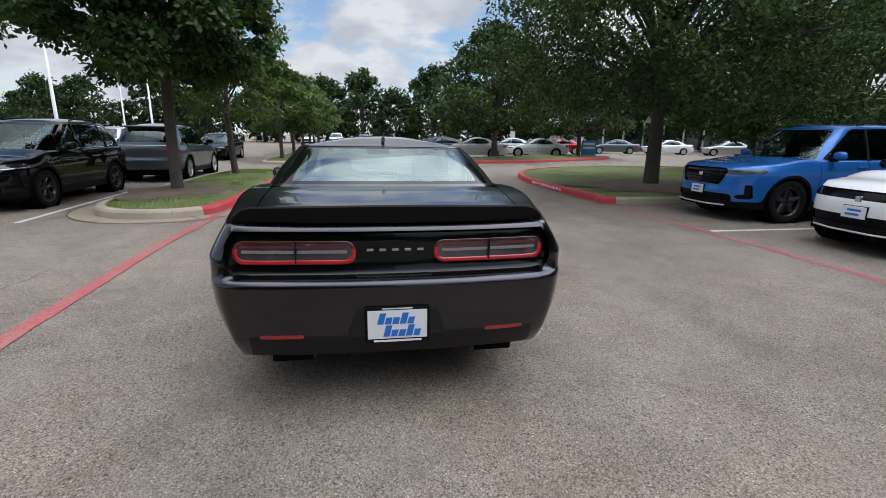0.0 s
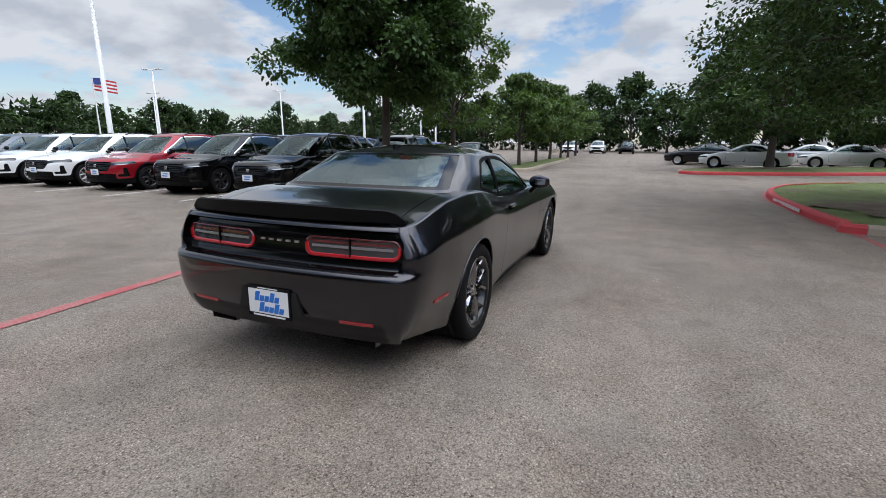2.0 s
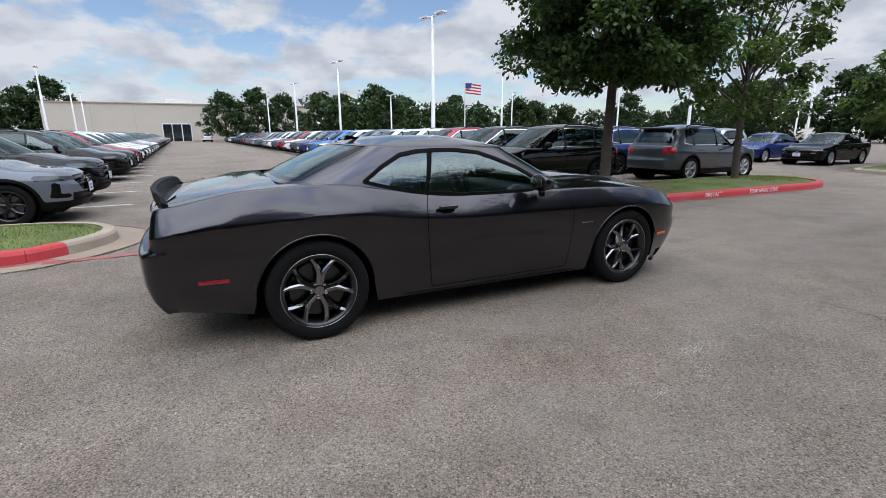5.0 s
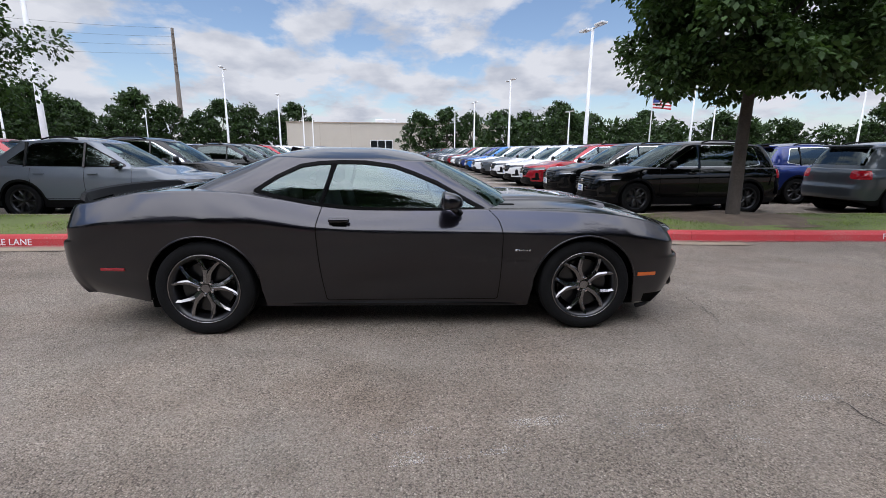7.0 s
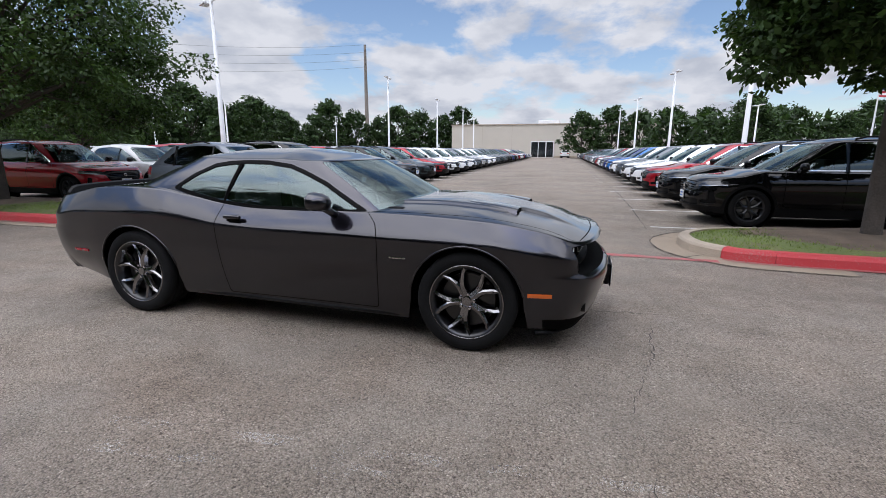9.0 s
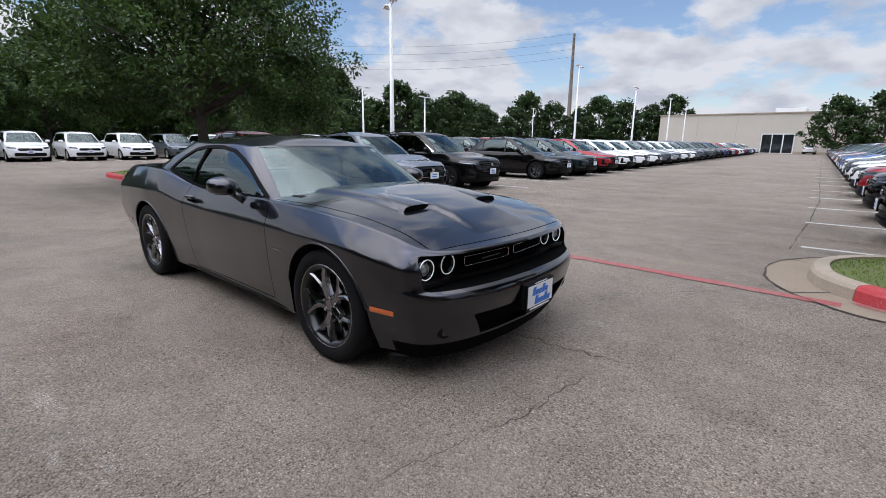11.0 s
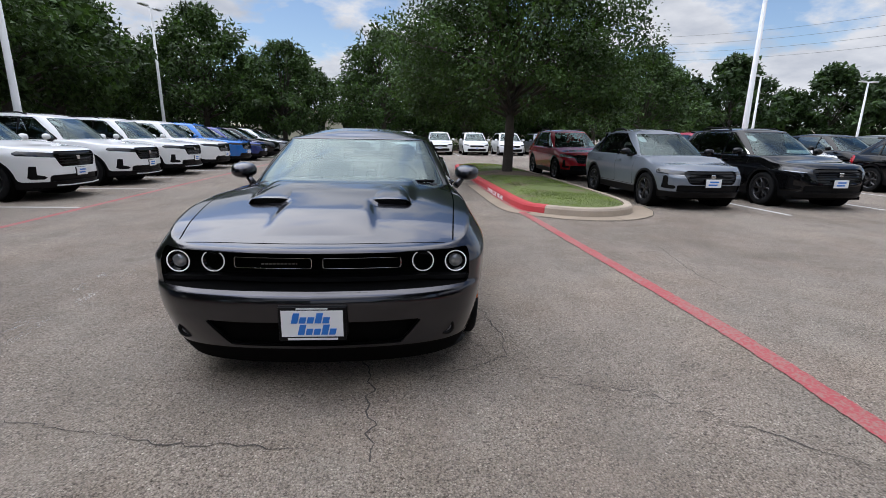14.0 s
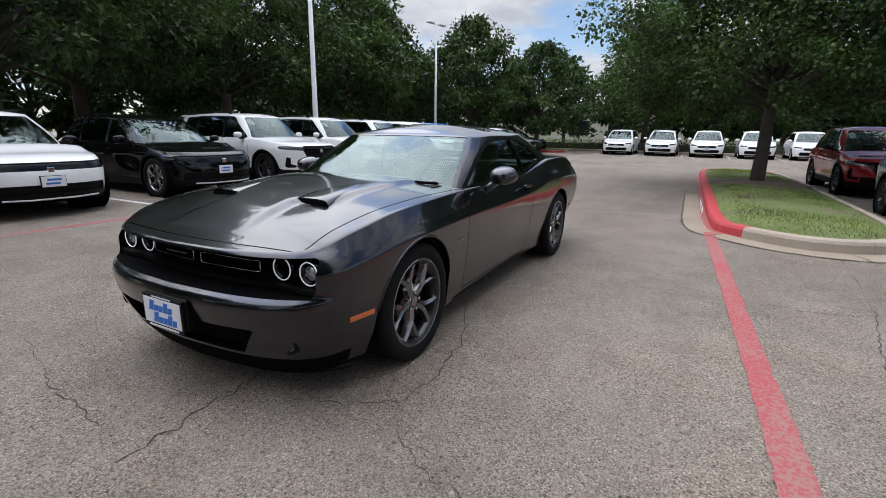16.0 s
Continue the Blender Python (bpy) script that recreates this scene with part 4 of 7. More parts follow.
    # roof aerial fin
    part("aerial", prism_bm([(-1.01, 1.385), (-.86, 1.405), (-.89, 1.413), (-.95, 1.424), (-.985, 1.430), (-1.0, 1.426)], (-.013, .013), "X", bevel=.005), M_GRANITE, car)

    # ---- cabin inside
    part("cabin_floor", box_bm(-.74, -1.5, .32, .74, .9, .36), M_LINER, car)
    part("parcel_shelf", box_bm(-.66, -1.62, 1.03, .66, -1.15, 1.06, .01), M_DASH, car)
    bm = box_bm(-.72, .42, .70, .72, .98, .945, .06, 3)
    part("dashboard", bm, M_DASH, car, smooth=True)
    for sg in (1, -1):
        seat = new("front_seat")
        seat.parent = car
        part("seat_cushion", box_bm(sg * .39 - .25, -.42, .48, sg * .39 + .25, .12, .62, .05, 3), M_SEAT, seat, smooth=True)
        bm = box_bm(sg * .39 - .24, -.58, .60, sg * .39 + .24, -.44, 1.10, .05, 3)
        bmesh.ops.rotate(bm, verts=bm.verts, cent=(0, -.5, .6), matrix=Matrix.Rotation(radians(14), 3, "X"))
        part("seat_back", bm, M_SEAT, seat, smooth=True)
        bm = box_bm(sg * .39 - .13, -.70, 1.09, sg * .39 + .13, -.60, 1.25, .04, 3)
        part("head_rest", bm, M_SEAT, seat, smooth=True)
        bm = box_bm(sg * .33 - .27, -1.20, .55, sg * .33 + .27, -1.06, 1.04, .05, 3)
        part("rear_seat_back", bm, M_SEAT, car, smooth=True)
        part("door_card", box_bm(sg * .80, -.6, .4, sg * .83, .75, .94, .01), M_DASH, car)
    wheel = [(-.38 + .185 * math.cos(a), .30 - .185 * math.sin(a) * .35, .93 + .185 * math.sin(a)) for a in np.linspace(0, 2 * math.pi, 29)]
    part("steering_wheel", tube_bm(wheel, .016, 8, caps=False), M_SEAT, car, smooth=True)
    part("steering_boss", lathe_bm([(.29, .07), (.33, .06), (.42, .04)], 16, "Y", at=(-.38, 0, .93)), M_SEAT, car)
    part("inside_mirror", box_bm(-.12, .30, 1.245, .12, .325, 1.30, .01), M_BLACK, car)
    return car


hero = build_hero()


# ---------------------------------------------------------------- parked cars
KINDS = {
    # length, width, height, wheelbase, belt, bonnet at the screen, bonnet at the nose, screen foot, screen top, tail glass foot, tail glass top, wheel radius
    "suv": (4.69, 1.87, 1.69, 2.70, 1.05, 1.08, .93, 1.10, .18, -2.18, -1.92, .36),
    "small_suv": (4.57, 1.84, 1.62, 2.655, 1.01, 1.04, .87, 1.06, .14, -2.12, -1.55, .345),
    "large_suv": (5.09, 1.99, 1.80, 2.89, 1.12, 1.16, 1.03, 1.18, .46, -2.38, -2.20, .385),
    "electric_suv": (4.87, 1.99, 1.64, 3.09, 1.04, 1.07, .92, 1.20, .36, -2.26, -1.90, .39),
    "minivan": (5.21, 1.99, 1.74, 3.00, 1.06, 1.07, .90, 1.50, .62, -2.48, -2.25, .345),
    "sedan": (4.90, 1.86, 1.44, 2.83, .93, .96, .78, 1.12, .28, -1.75, -1.05, .335),
}


def build_car(kind, coat, label, rim=None, cladding=None, detail=1):
    """A parked car with its nose along +y, standing on the ground."""
    L, W, H, WB, belt, hood0, hood1, ys0, ys1, yr0, yr1, R = KINDS[kind]
    a, w = L / 2, W / 2
    category = {"minivan": "minivan", "sedan": "car"}.get(kind, "suv")
    car = thing("parked_" + category, label, category)
    far = detail < 0
    detail = max(detail, 0)
    nu, nt, nr = ((72, 26, 10), (42, 16, 7), (32, 11, 5))[2 if far else 0 if detail else 1]
    outline = [(0, a), (w * .42, a - .035), (w * .70, a - .14), (w * .885, a - .36), (w * .965, a - .68), (w, a - 1.05), (w * .985, .4), (w * .985, -.6), (w, -a + 1.1), (w * .975, -a + .5), (w * .92, -a + .22), (w * .78, -a + .08), (w * .4, -a + .02), (0, -a)]
    sedan = kind == "sedan"
    upright = kind == "large_suv"
    tail_z = .98 if sedan else belt + .02
    spec = dict(
        outline=outline,
        zb=curve([(-a, .36), (-a + .5, .25), (0, .22), (a - .5, .24), (a, .26)]),
        zc=curve([(-a, belt - .16), (0, belt - .22), (a - .7, hood1 - .16), (a, hood1 - .2)]),
        zs=curve([(-a, tail_z), (-a + 1.0, belt + .02), (0, belt), (ys0, belt - .005), (a - .8, hood1 + .02), (a, hood1 - .04)]),
        zs_front=hood1 - .04, zs_rear=tail_z,
        low=.06, lowp=1.8, high=.075, highp=1.4,
        front=curve([(.2, .13), (.34, .02), (.5, 0), (.66, .015), (hood1 - .20, .022 if upright else .035), (hood1 - .10, .04 if upright else .085), (hood1 - .04, .10 if upright else .17)]),
        rear=curve([(.3, .12), (.45, .0), (.62, .0), (.72, .04), (tail_z - .1, .06), (tail_z, .10)]),
        crown=curve([(-a, tail_z + .01), (-a + .5, tail_z + .03), (0, belt + .05), (ys0, hood0), (a - .7, hood1 + .04), (a, hood1)]),
        spine=(-a + .6, a - .55), crownp=3.2)
    body = shell(spec, nu, nt, nr)
    hb = WB / 2
    ra = R + .045

    def f_arch(V):
        d = np.minimum(np.hypot(V[:, 1] - hb, np.maximum(V[:, 2] - R, (V[:, 2] - R) * .4)), np.hypot(V[:, 1] + hb, np.maximum(V[:, 2] - R, (V[:, 2] - R) * .4))) - ra
        return np.where((V[:, 0] > w * .6) & (V[:, 2] < R + ra + .05), d, 9.0)

    def f_clad(V):
        d = np.minimum(np.minimum(np.hypot(V[:, 1] - hb, V[:, 2] - R), np.hypot(V[:, 1] + hb, V[:, 2] - R)) - ra - .05, V[:, 2] - .375)
        return d

    _, body = body.split(f_arch)
    _, body = body.split(lambda V: np.where(V[:, 7] > 1.0, np.maximum(np.abs(V[:, 1] - (ys0 - .1 + yr0 + .15) / 2) - (ys0 - .1 - yr0 - .15) / 2, V[:, 0] - w * .84), 9.0))
    if cladding:
        clad, body = body.split(f_clad)
        patch_part("sill_cladding", clad.both(), cladding, car)
    # nose: grille, lamps, lower intake
    zg = hood1 - .05

    def f_grille(V):
        if kind == "electric_suv":
            d = np.maximum(np.abs(V[:, 2] - (zg - .10)) - .06, V[:, 0] - w * .86)
        else:
            d = np.maximum(np.abs(V[:, 2] - (zg - .17)) - (.15 if kind == "large_suv" else .13 if kind != "minivan" else .07), V[:, 0] - w * (.58 - .5 * np.clip(zg - .12 - V[:, 2], 0, 1)))
        return np.where(V[:, 1] > a - .5, d, 9.0)

    def f_lamp(V):
        d = np.maximum(np.abs(V[:, 2] - (zg - .085) - .10 * (V[:, 0] / w - .7)) - .046, w * .54 - V[:, 0])
        d = np.maximum(d, a - .62 - V[:, 1])
        return np.where(V[:, 7] <= 1.0, d, 9.0)

    def f_intake(V):
        d = np.maximum(np.abs(V[:, 2] - .41) - .095, V[:, 0] - w * (.70 if kind != "electric_suv" else .78))
        return np.where(V[:, 1] > a - .5, d, 9.0)

    def f_tail(V):
        d = np.maximum(np.abs(V[:, 2] - (tail_z - .13)) - .10, w * .58 - V[:, 0])
        return np.where((V[:, 1] < -a + .38) & (V[:, 7] <= 1.0), d, 9.0)

    def f_vent(V):
        """Upright air slots at the corners of the nose, bent inwards below."""
        z = V[:, 2]
        d = np.minimum(np.maximum(np.abs(V[:, 0] - w * .86) - .028, np.abs(z - .56) - .12), np.maximum(np.abs(V[:, 0] - w * .80) - .075, np.abs(z - .46) - .035))
        return np.where((V[:, 1] > a - .75) & (V[:, 7] <= 1.0), d, 9.0)

    grille, body = body.split(f_grille)
    lamp, body = body.split(f_lamp)
    if detail and kind in ("suv", "small_suv", "large_suv"):
        vent, body = body.split(f_vent)
        for sg in (1, -1):
            patch_part("bumper_vent", join(vent.moved(along=-.02), vent.rim(along=-.02)).side(sg), M_BLACK, car, "black corner air slot")
    intake, body = body.split(f_intake)
    tail, body = body.split(f_tail)
    patch_part("grille", join(grille.moved((0, -.03, 0)), grille.rim((0, -.03, 0))).both(), M_GLOSSBLACK, car)
    if not far:
        patch_part("lower_intake", join(intake.moved((0, -.04, 0)), intake.rim((0, -.04, 0))).both(), M_BLACK, car)
    drl, _ = lamp.split(lambda V: np.abs(V[:, 2] - (zg - .12) - .10 * (V[:, 0] / w - .7)) - .009)
    for sg in (1, -1):
        hl = patch_part("headlamp", lamp.side(sg), M_HEADLENS, car, "clear headlamp lens")
        if detail and len(drl.F):
            patch_part("running_light", drl.moved(along=.004).side(sg), M_CLEARLENS, hl, "clear running-light strip")
        patch_part("tail_lamp", tail.side(sg), M_REDLENS, car)
    if detail and kind != "electric_suv":
        for k in range(4):
            part("grille_slat", box_bm(-w * .5, a - .075, zg - .27 + .055 * k, w * .5, a - .05, zg - .25 + .055 * k, .004), M_BLACK, car)
    if not far:
        part("emblem", box_bm(-.045, a - .05, zg - .19, .045, a - .02, zg - .11, .012), M_CHROME, car, "chrome emblem")
    if detail and kind in ("electric_suv", "large_suv"):
        part("bumper_trim", tube_bm([(-w * .62, a - .10, .30), (-w * .3, a - .02, .29), (w * .3, a - .02, .29), (w * .62, a - .10, .30)], .013, 6), M_PLATEGREY, car)
    # doors
    dl, dm, dr = ys0 - .28, -.12, -1.12
    doors = []
    for y1, y0 in () if far else ((dl, dm), (dm, dr)):
        f = lambda V, y1=y1, y0=y0: np.where(V[:, 0] > w * .6, np.maximum(np.maximum(V[:, 1] - y1, y0 - V[:, 1]), .40 - V[:, 2]), 9.0)
        d, body = body.split(f, .008)
        doors.append((d, y1, y0))
    patch_part("body_shell", body.both(), coat, car)
    if not far:
        part("underbody", box_bm(-w * .84, -a + .30, .20, w * .84, a - .30, .27), M_LINER, car)
    if not far:
        part("inner_tub", box_bm(-w * .60, -a + .35, .27, w * .60, a - .35, belt - .25), M_LINER, car)
    part("inner_tub", box_bm(-w * .90, -hb + ra + .05, .27, w * .90, hb - ra - .05, belt - .18), M_LINER, car)
    for sg in (1, -1):
        for d, y1, y0 in doors:
            dd = patch_part("door", d.side(sg), coat, car)
            if detail:
                part("door_handle", box_bm(sg * (w - .035), y0 + .08, belt - .13, sg * (w + .008), y0 + .27, belt - .10, .01), coat, dd)

    # upper body
    bx, tx = w - .095, w - .30 if not sedan else w - .27
    base = [(0, ys0), (bx * .5, ys0 - .07), (bx * .83, ys0 - .22), (bx * .97, ys0 - .42), (bx, ys0 - .8), (bx, -.3), (bx * .99, yr0 + .8), (bx * .97, yr0 + .3), (bx * .85, yr0 + .08), (bx * .5, yr0 + .01), (0, yr0)]
    topo = [(0, ys1), (tx * .5, ys1 - .02), (tx * .82, ys1 - .08), (tx * .97, ys1 - .22), (tx, ys1 - .5), (tx, (ys1 + yr1) / 2 - .2), (tx * .985, yr1 + .5), (tx * .96, yr1 + .25), (tx * .86, yr1 + .08), (tx * .5, yr1 + .01), (0, yr1)]
    rh = .04 if not sedan else .05
    cspec = dict(base=base, top=topo, barrel=.03,
                 zbase=curve([(yr0, tail_z - .01), (-.3, belt - .01), (ys0 - .5, belt - .01), (ys0, hood0 - .03)]),
                 ztop=curve([(yr1, H - .13), (yr1 + .6, H - .075), (0 + (ys1 + yr1) / 2, H - .06), (ys1 - .3, H - .085), (ys1, H - .11)]),
                 roof=curve([(yr1, H - .12), (yr1 + .5, H - .045), ((ys1 + yr1) / 2, H), (ys1 - .3, H - .035), (ys1, H - .10)]),
                 spine=(yr1 + .35, ys1 - .25))
    cab = cabin(cspec, *((60, 15, 7) if detail else (30, 8, 4) if far else (40, 10, 5)))
    zt0, zt1 = belt + .035, H - .145
    yA0, yA1 = ys0 - .42, ys1 - .28
    yD0, yD1 = (yr0 + .55, yr1 + .42) if not sedan else (yr0 + .55, yr1 + .2)
    win = polygon_distance([(yA0, zt0), (yA1, zt1), ((yA1 + yD1) / 2, zt1 + .02), (yD1, zt1 - .02), (yD0, zt0 + .06), (yD0 + .4, zt0 + .01)])
    f_win = lambda V: np.where((V[:, 0] > w * .5) & (V[:, 7] <= 1.0), win(V[:, 1], V[:, 2]), 9.0)
    f_ws = lambda V: np.where((V[:, 1] > ys1 - .35) & (V[:, 7] <= 1.0), np.maximum(V[:, 0] - (bx * .90 - (bx * .90 - tx * .86) * V[:, 7]), np.maximum(V[:, 7] - .95, .03 - V[:, 7]) * .5), 9.0)
    f_rw = lambda V: np.where((V[:, 1] < yr1 + .12) & (V[:, 7] <= 1.0), np.maximum(V[:, 0] - (bx * .82 - .08 * V[:, 7]), np.maximum(V[:, 7] - .90, .16 - V[:, 7]) * .5), 9.0)
    if detail:
        band, cab = cab.split(lambda V: f_win(V) - .020)
        glass, band = band.split(f_win)
    else:
        glass, cab = cab.split(f_win)
    ws, cab = cab.split(f_ws)
    rw, cab = cab.split(f_rw)
    patch_part("roof", cab.both(), coat, car)
    if detail:
        stick, _ = ws.split(lambda V: np.maximum(np.abs(V[:, 0] - bx * .62) - .065, np.abs(V[:, 7] - .70) * .6 - .075))
        if len(stick.F):
            patch_part("window_sticker", stick.moved(along=-.012).side(1), M_WHITE, car, "white paper sticker behind the windscreen")
    patch_part("windscreen", ws.moved(along=-.004).both(), M_CARGLASS, car)
    patch_part("rear_window", rw.moved(along=-.004).both(), M_DARKGLASS, car)
    front_g, rest = glass.split(lambda V: (dm - .02) - V[:, 1], .05)
    rear_g, quarter = rest.split(lambda V: (dr - .12) - V[:, 1], .05)
    for sg in (1, -1):
        patch_part("front_door_glass", front_g.moved(along=-.005).side(sg), M_GLASS, car)
        patch_part("rear_door_glass", rear_g.moved(along=-.005).side(sg), M_DARKGLASS, car)
        if len(quarter.F):
            patch_part("quarter_glass", quarter.moved(along=-.005).side(sg), M_DARKGLASS, car)
        if detail:
            patch_part("window_frame", band.side(sg), M_CHROME if kind == "suv" else M_GLOSSBLACK, car)
        for yy in (dm - .02, dr - .12) if detail else ():
            part("pillar_trim", tube_bm([(sg * (bx - .005), yy, belt), (sg * (tx + .01), yy - .01, zt1 + .02)], .035, 6), M_GLOSSBLACK, car)
        mir = new("wing_mirror")
        mir.parent = car
        bm = bmesh.new()
        bmesh.ops.create_uvsphere(bm, u_segments=14, v_segments=9, radius=1)
        for v in bm.verts:
            x, y, z = v.co
            v.co = (sg * (w + .07 + x * .12), ys0 - .52 + y * (.09 if y > 0 else .03), belt + .09 + math.copysign(abs(z) ** .7, z) * .075)
        part("mirror_cap", bm, coat if not cladding or upright else M_GLOSSBLACK, mir, smooth=True)
        if detail:
            part("mirror_arm", box_bm(sg * (w - .12), ys0 - .55, belt - .02, sg * (w + .02), ys0 - .47, belt + .05, .01), M_BLACK, mir)
        if detail and not sedan and kind != "minivan":
            part("roof_rail", tube_bm([(sg * (tx - .02), ys1 - .45, H - .055), (sg * (tx - .02), ys1 - .62, H - .012), (sg * (tx - .02), yr1 + .75, H - .012), (sg * (tx - .02), yr1 + .55, H - .06)], .018, 6), M_BLACK, car)
        for yc in (hb, -hb):
            if not far:
                part("arch_liner", lathe_bm([(sg * w * .62, .01), (sg * w * .62, ra + .02), (sg * (w - .02), ra + .003)], 28 if detail else 14, at=(0, yc, R)), M_LINER, car)
            if detail:
                wheel_parts(car, (sg * (w - .14), yc, R), sg, R, .235, R * .70, "twin" if kind != "large_suv" else "single", rim or M_BLACKRIM, 28)
            else:
                wh = new("wheel")
                wh.parent = car
                wh.matrix_basis = pose(sg * (w - .14), yc, R, 0, 0, 0 if sg > 0 else 180)
                part("tyre", lathe_bm([(-.11, R * .6), (-.115, R * .85), (-.08, R), (.08, R), (.115, R * .85), (.11, R * .68)], 18), M_TYRE, wh, smooth=True)
                part("rim", lathe_bm([(.11, R * .69), (.085, R * .62), (.06, R * .2), (.08, .001)], 14), rim or M_SILVERRIM, wh)
    if not far:
        part("cabin_floor", box_bm(-bx * .95, yr0 + .2, .38, bx * .95, ys0 - .1, .42), M_LINER, car)
    if detail:
        part("dashboard", box_bm(-bx * .95, ys0 - .75, .72, bx * .95, ys0 - .25, belt - .04, .05), M_DASH, car)
    for sg in (1, -1) if detail else ():
        part("seat_back", box_bm(sg * .38 - .23, -.35, .5, sg * .38 + .23, -.20, belt + .22, .05), M_SEAT, car)
        part("seat_back", box_bm(sg * .38 - .25, -1.35, .5, sg * .38 + .25, -1.2, belt + .15, .05), M_SEAT, car)
    if not sedan:
        part("rear_spoiler", box_bm(-tx * .85, yr1 - .12, H - .135, tx * .85, yr1 + .15, H - .085, .02), coat, car)
    # front number plate
    if far:
        return car
    z = .55 if kind != "sedan" else .48
    plate = new("number_plate")
    plate.parent = car
    plate.matrix_basis = pose(0, a + .004, z)
    part("plate_sheet", box_bm(-.155, -.03, -.078, .155, .008, .078, .004), M_WHITE, plate)
    part("lettering_bar", box_bm(-.095, .006, .014, .085, .0105, .042), M_PLATEBLUE, plate)
    part("lettering_bar", box_bm(-.075, .006, -.042, .105, .0105, -.014), M_PLATEBLUE, plate)
    if detail:
        part("plate_frame", box_bm(-.165, -.034, -.095, .165, -.004, .086, .004), M_BLACK, plate)
    if kind == "sedan":
        part("rear_deck", box_bm(-w * .7, -a + .12, tail_z - .04, w * .7, yr0 + .1, tail_z + .005, .02), coat, car)
    return car


M_HEADLENS = material("headlamp_lens", (0.022, 0.024, 0.028), 0.08, 0.2, 0.8)
COATS = {n: paint(n + "_paint", c, m, r, 1.45 if n == "black" else 1.55) for n, c, m, r in (
    ("white", (.78, .78, .77), 0, .4), ("black", (.003, .003, .0035), 0, .35), ("red", (.30, .010, .018), .3, .35), ("grey", (.095, .110, .125), .6, .35), ("silver", (.42, .43, .44), .7, .35),
    ("blue", (.025, .15, .48), .3, .35), ("navy", (.02, .035, .16), .4, .35), ("teal", (.022, .036, .040), .5, .35), ("urban", (.150, .168, .195), .2, .35))}
NAMES = {"white": "white", "black": "black", "red": "deep red", "grey": "dark grey metallic", "silver": "silver metallic", "blue": "bright blue", "navy": "dark blue", "teal": "dark green-grey", "urban": "light slate grey"}
KIND_WORDS = {"suv": "compact crossover suv", "small_suv": "small crossover suv", "large_suv": "large three-row suv", "electric_suv": "electric suv with black grille band", "minivan": "minivan with sliding doors", "sedan": "four-door sedan"}
MADE = {}


def park(kind, colour, x, y, yaw, group, detail=1, words="parked in a marked bay"):
    key = (kind, colour, detail)
    m = pose(x, y, 0, 0, 0, yaw)
    label = NAMES[colour] + " " + KIND_WORDS[kind] + " " + words
    if key not in MADE:
        clad = M_BLACK if kind in ("suv", "small_suv", "large_suv", "electric_suv") else None
        rim = M_RIM if kind == "electric_suv" else M_SILVERRIM if kind in ("sedan", "minivan") or (kind == "suv" and colour in ("grey", "silver", "white")) else M_BLACKRIM
        MADE[key] = build_car(kind, COATS[colour], label, rim, clad, detail)
        MADE[key].matrix_basis = m
        ob = MADE[key]
    else:
        ob = copy_thing(MADE[key], m)
    tagged(ob, label, "", group)
    return ob


# east row, noses to the lane
def east_x(y):
    return 5.35 - .05 * min(0.0, y + 1)


E_ROW = [("large_suv", "blue"), ("electric_suv", "white"), ("electric_suv", "black"), ("large_suv", "white"), ("large_suv", "white"), ("large_suv", "white"), ("large_suv", "white"), ("large_suv", "blue"), ("suv", "navy"), ("suv", "black"), ("suv", "silver"), ("suv", "black")]
for i, (k, c) in enumerate(E_ROW):
    y = 3.35 - 3.02 * i
    L = KINDS[k][0]
    park(k, c, east_x(y) + .85 + L / 2, y, 90, "cars in the east row", 1 if i < 6 else 0 if i < 9 else -1)

# west lot: rows north and south of the aisle, turned a little against the lane
SK = 2.75
DX, DY = -math.cos(radians(SK)), -math.sin(radians(SK))


def west_row(x0, y0, nose, yaw, cars, group, near=5, pitch=2.74):
    """nose: where the first car's nose stands."""
    for k, item in enumerate(cars):
        if not item:
            continue
        kind, colour = item
        L = KINDS[kind][0]
        px, py = x0 + DX * pitch * k, y0 + DY * pitch * k
        s = -1 if nose == "north" else 1
        yaw_ = yaw + SK * .6
        dx, dy = -math.sin(radians(yaw_)), math.cos(radians(yaw_))
        park(kind, colour, px - dx * L / 2, py - dy * L / 2, yaw_, group, 1 if k < near else 0 if k < near + 4 else -1)


def mixed(seed, n, kinds=("suv",), weights=None):
    r = random.Random(seed)
    cols = ["white", "white", "white", "black", "grey", "silver", "navy", "red", "teal", "urban"]
    return [(r.choice(kinds), r.choice(cols)) for _ in range(n)]


S, H_ = "suv", "small_suv"
A1 = [(S, "black"), (S, "black"), (S, "red"), (S, "white"), (S, "white"), (S, "grey"), (S, "white"), (S, "blue"), (S, "navy"), (S, "grey"), (S, "white"), (S, "red"), (S, "grey"), (S, "white"), (S, "silver"), (S, "grey")] + mixed(3, 16)
west_row(-6.98, 4.18, "south", 180, A1, "cars north of the aisle")
B1 = [(H_, "urban"), (S, "black"), None, (H_, "black"), (H_, "teal"), (H_, "red"), (H_, "white"), (H_, "white"), (H_, "white"), (H_, "grey"), (H_, "silver"), (H_, "white"), (H_, "white"), (S, "grey"), (S, "teal"), (S, "grey"), (S, "black"), (S, "black"), (S, "navy"), (S, "black")] + mixed(5, 11, (S, H_))
west_row(-6.3, -4.1, "north", 0, B1, "cars south of the aisle", 7)
A2 = [(S, "grey"), (S, "navy"), (S, "urban"), (S, "black"), (S, "white")] + mixed(7, 5)
west_row(-6.5, 14.6, "north", 0, A2, "cars in the second north row", 2)
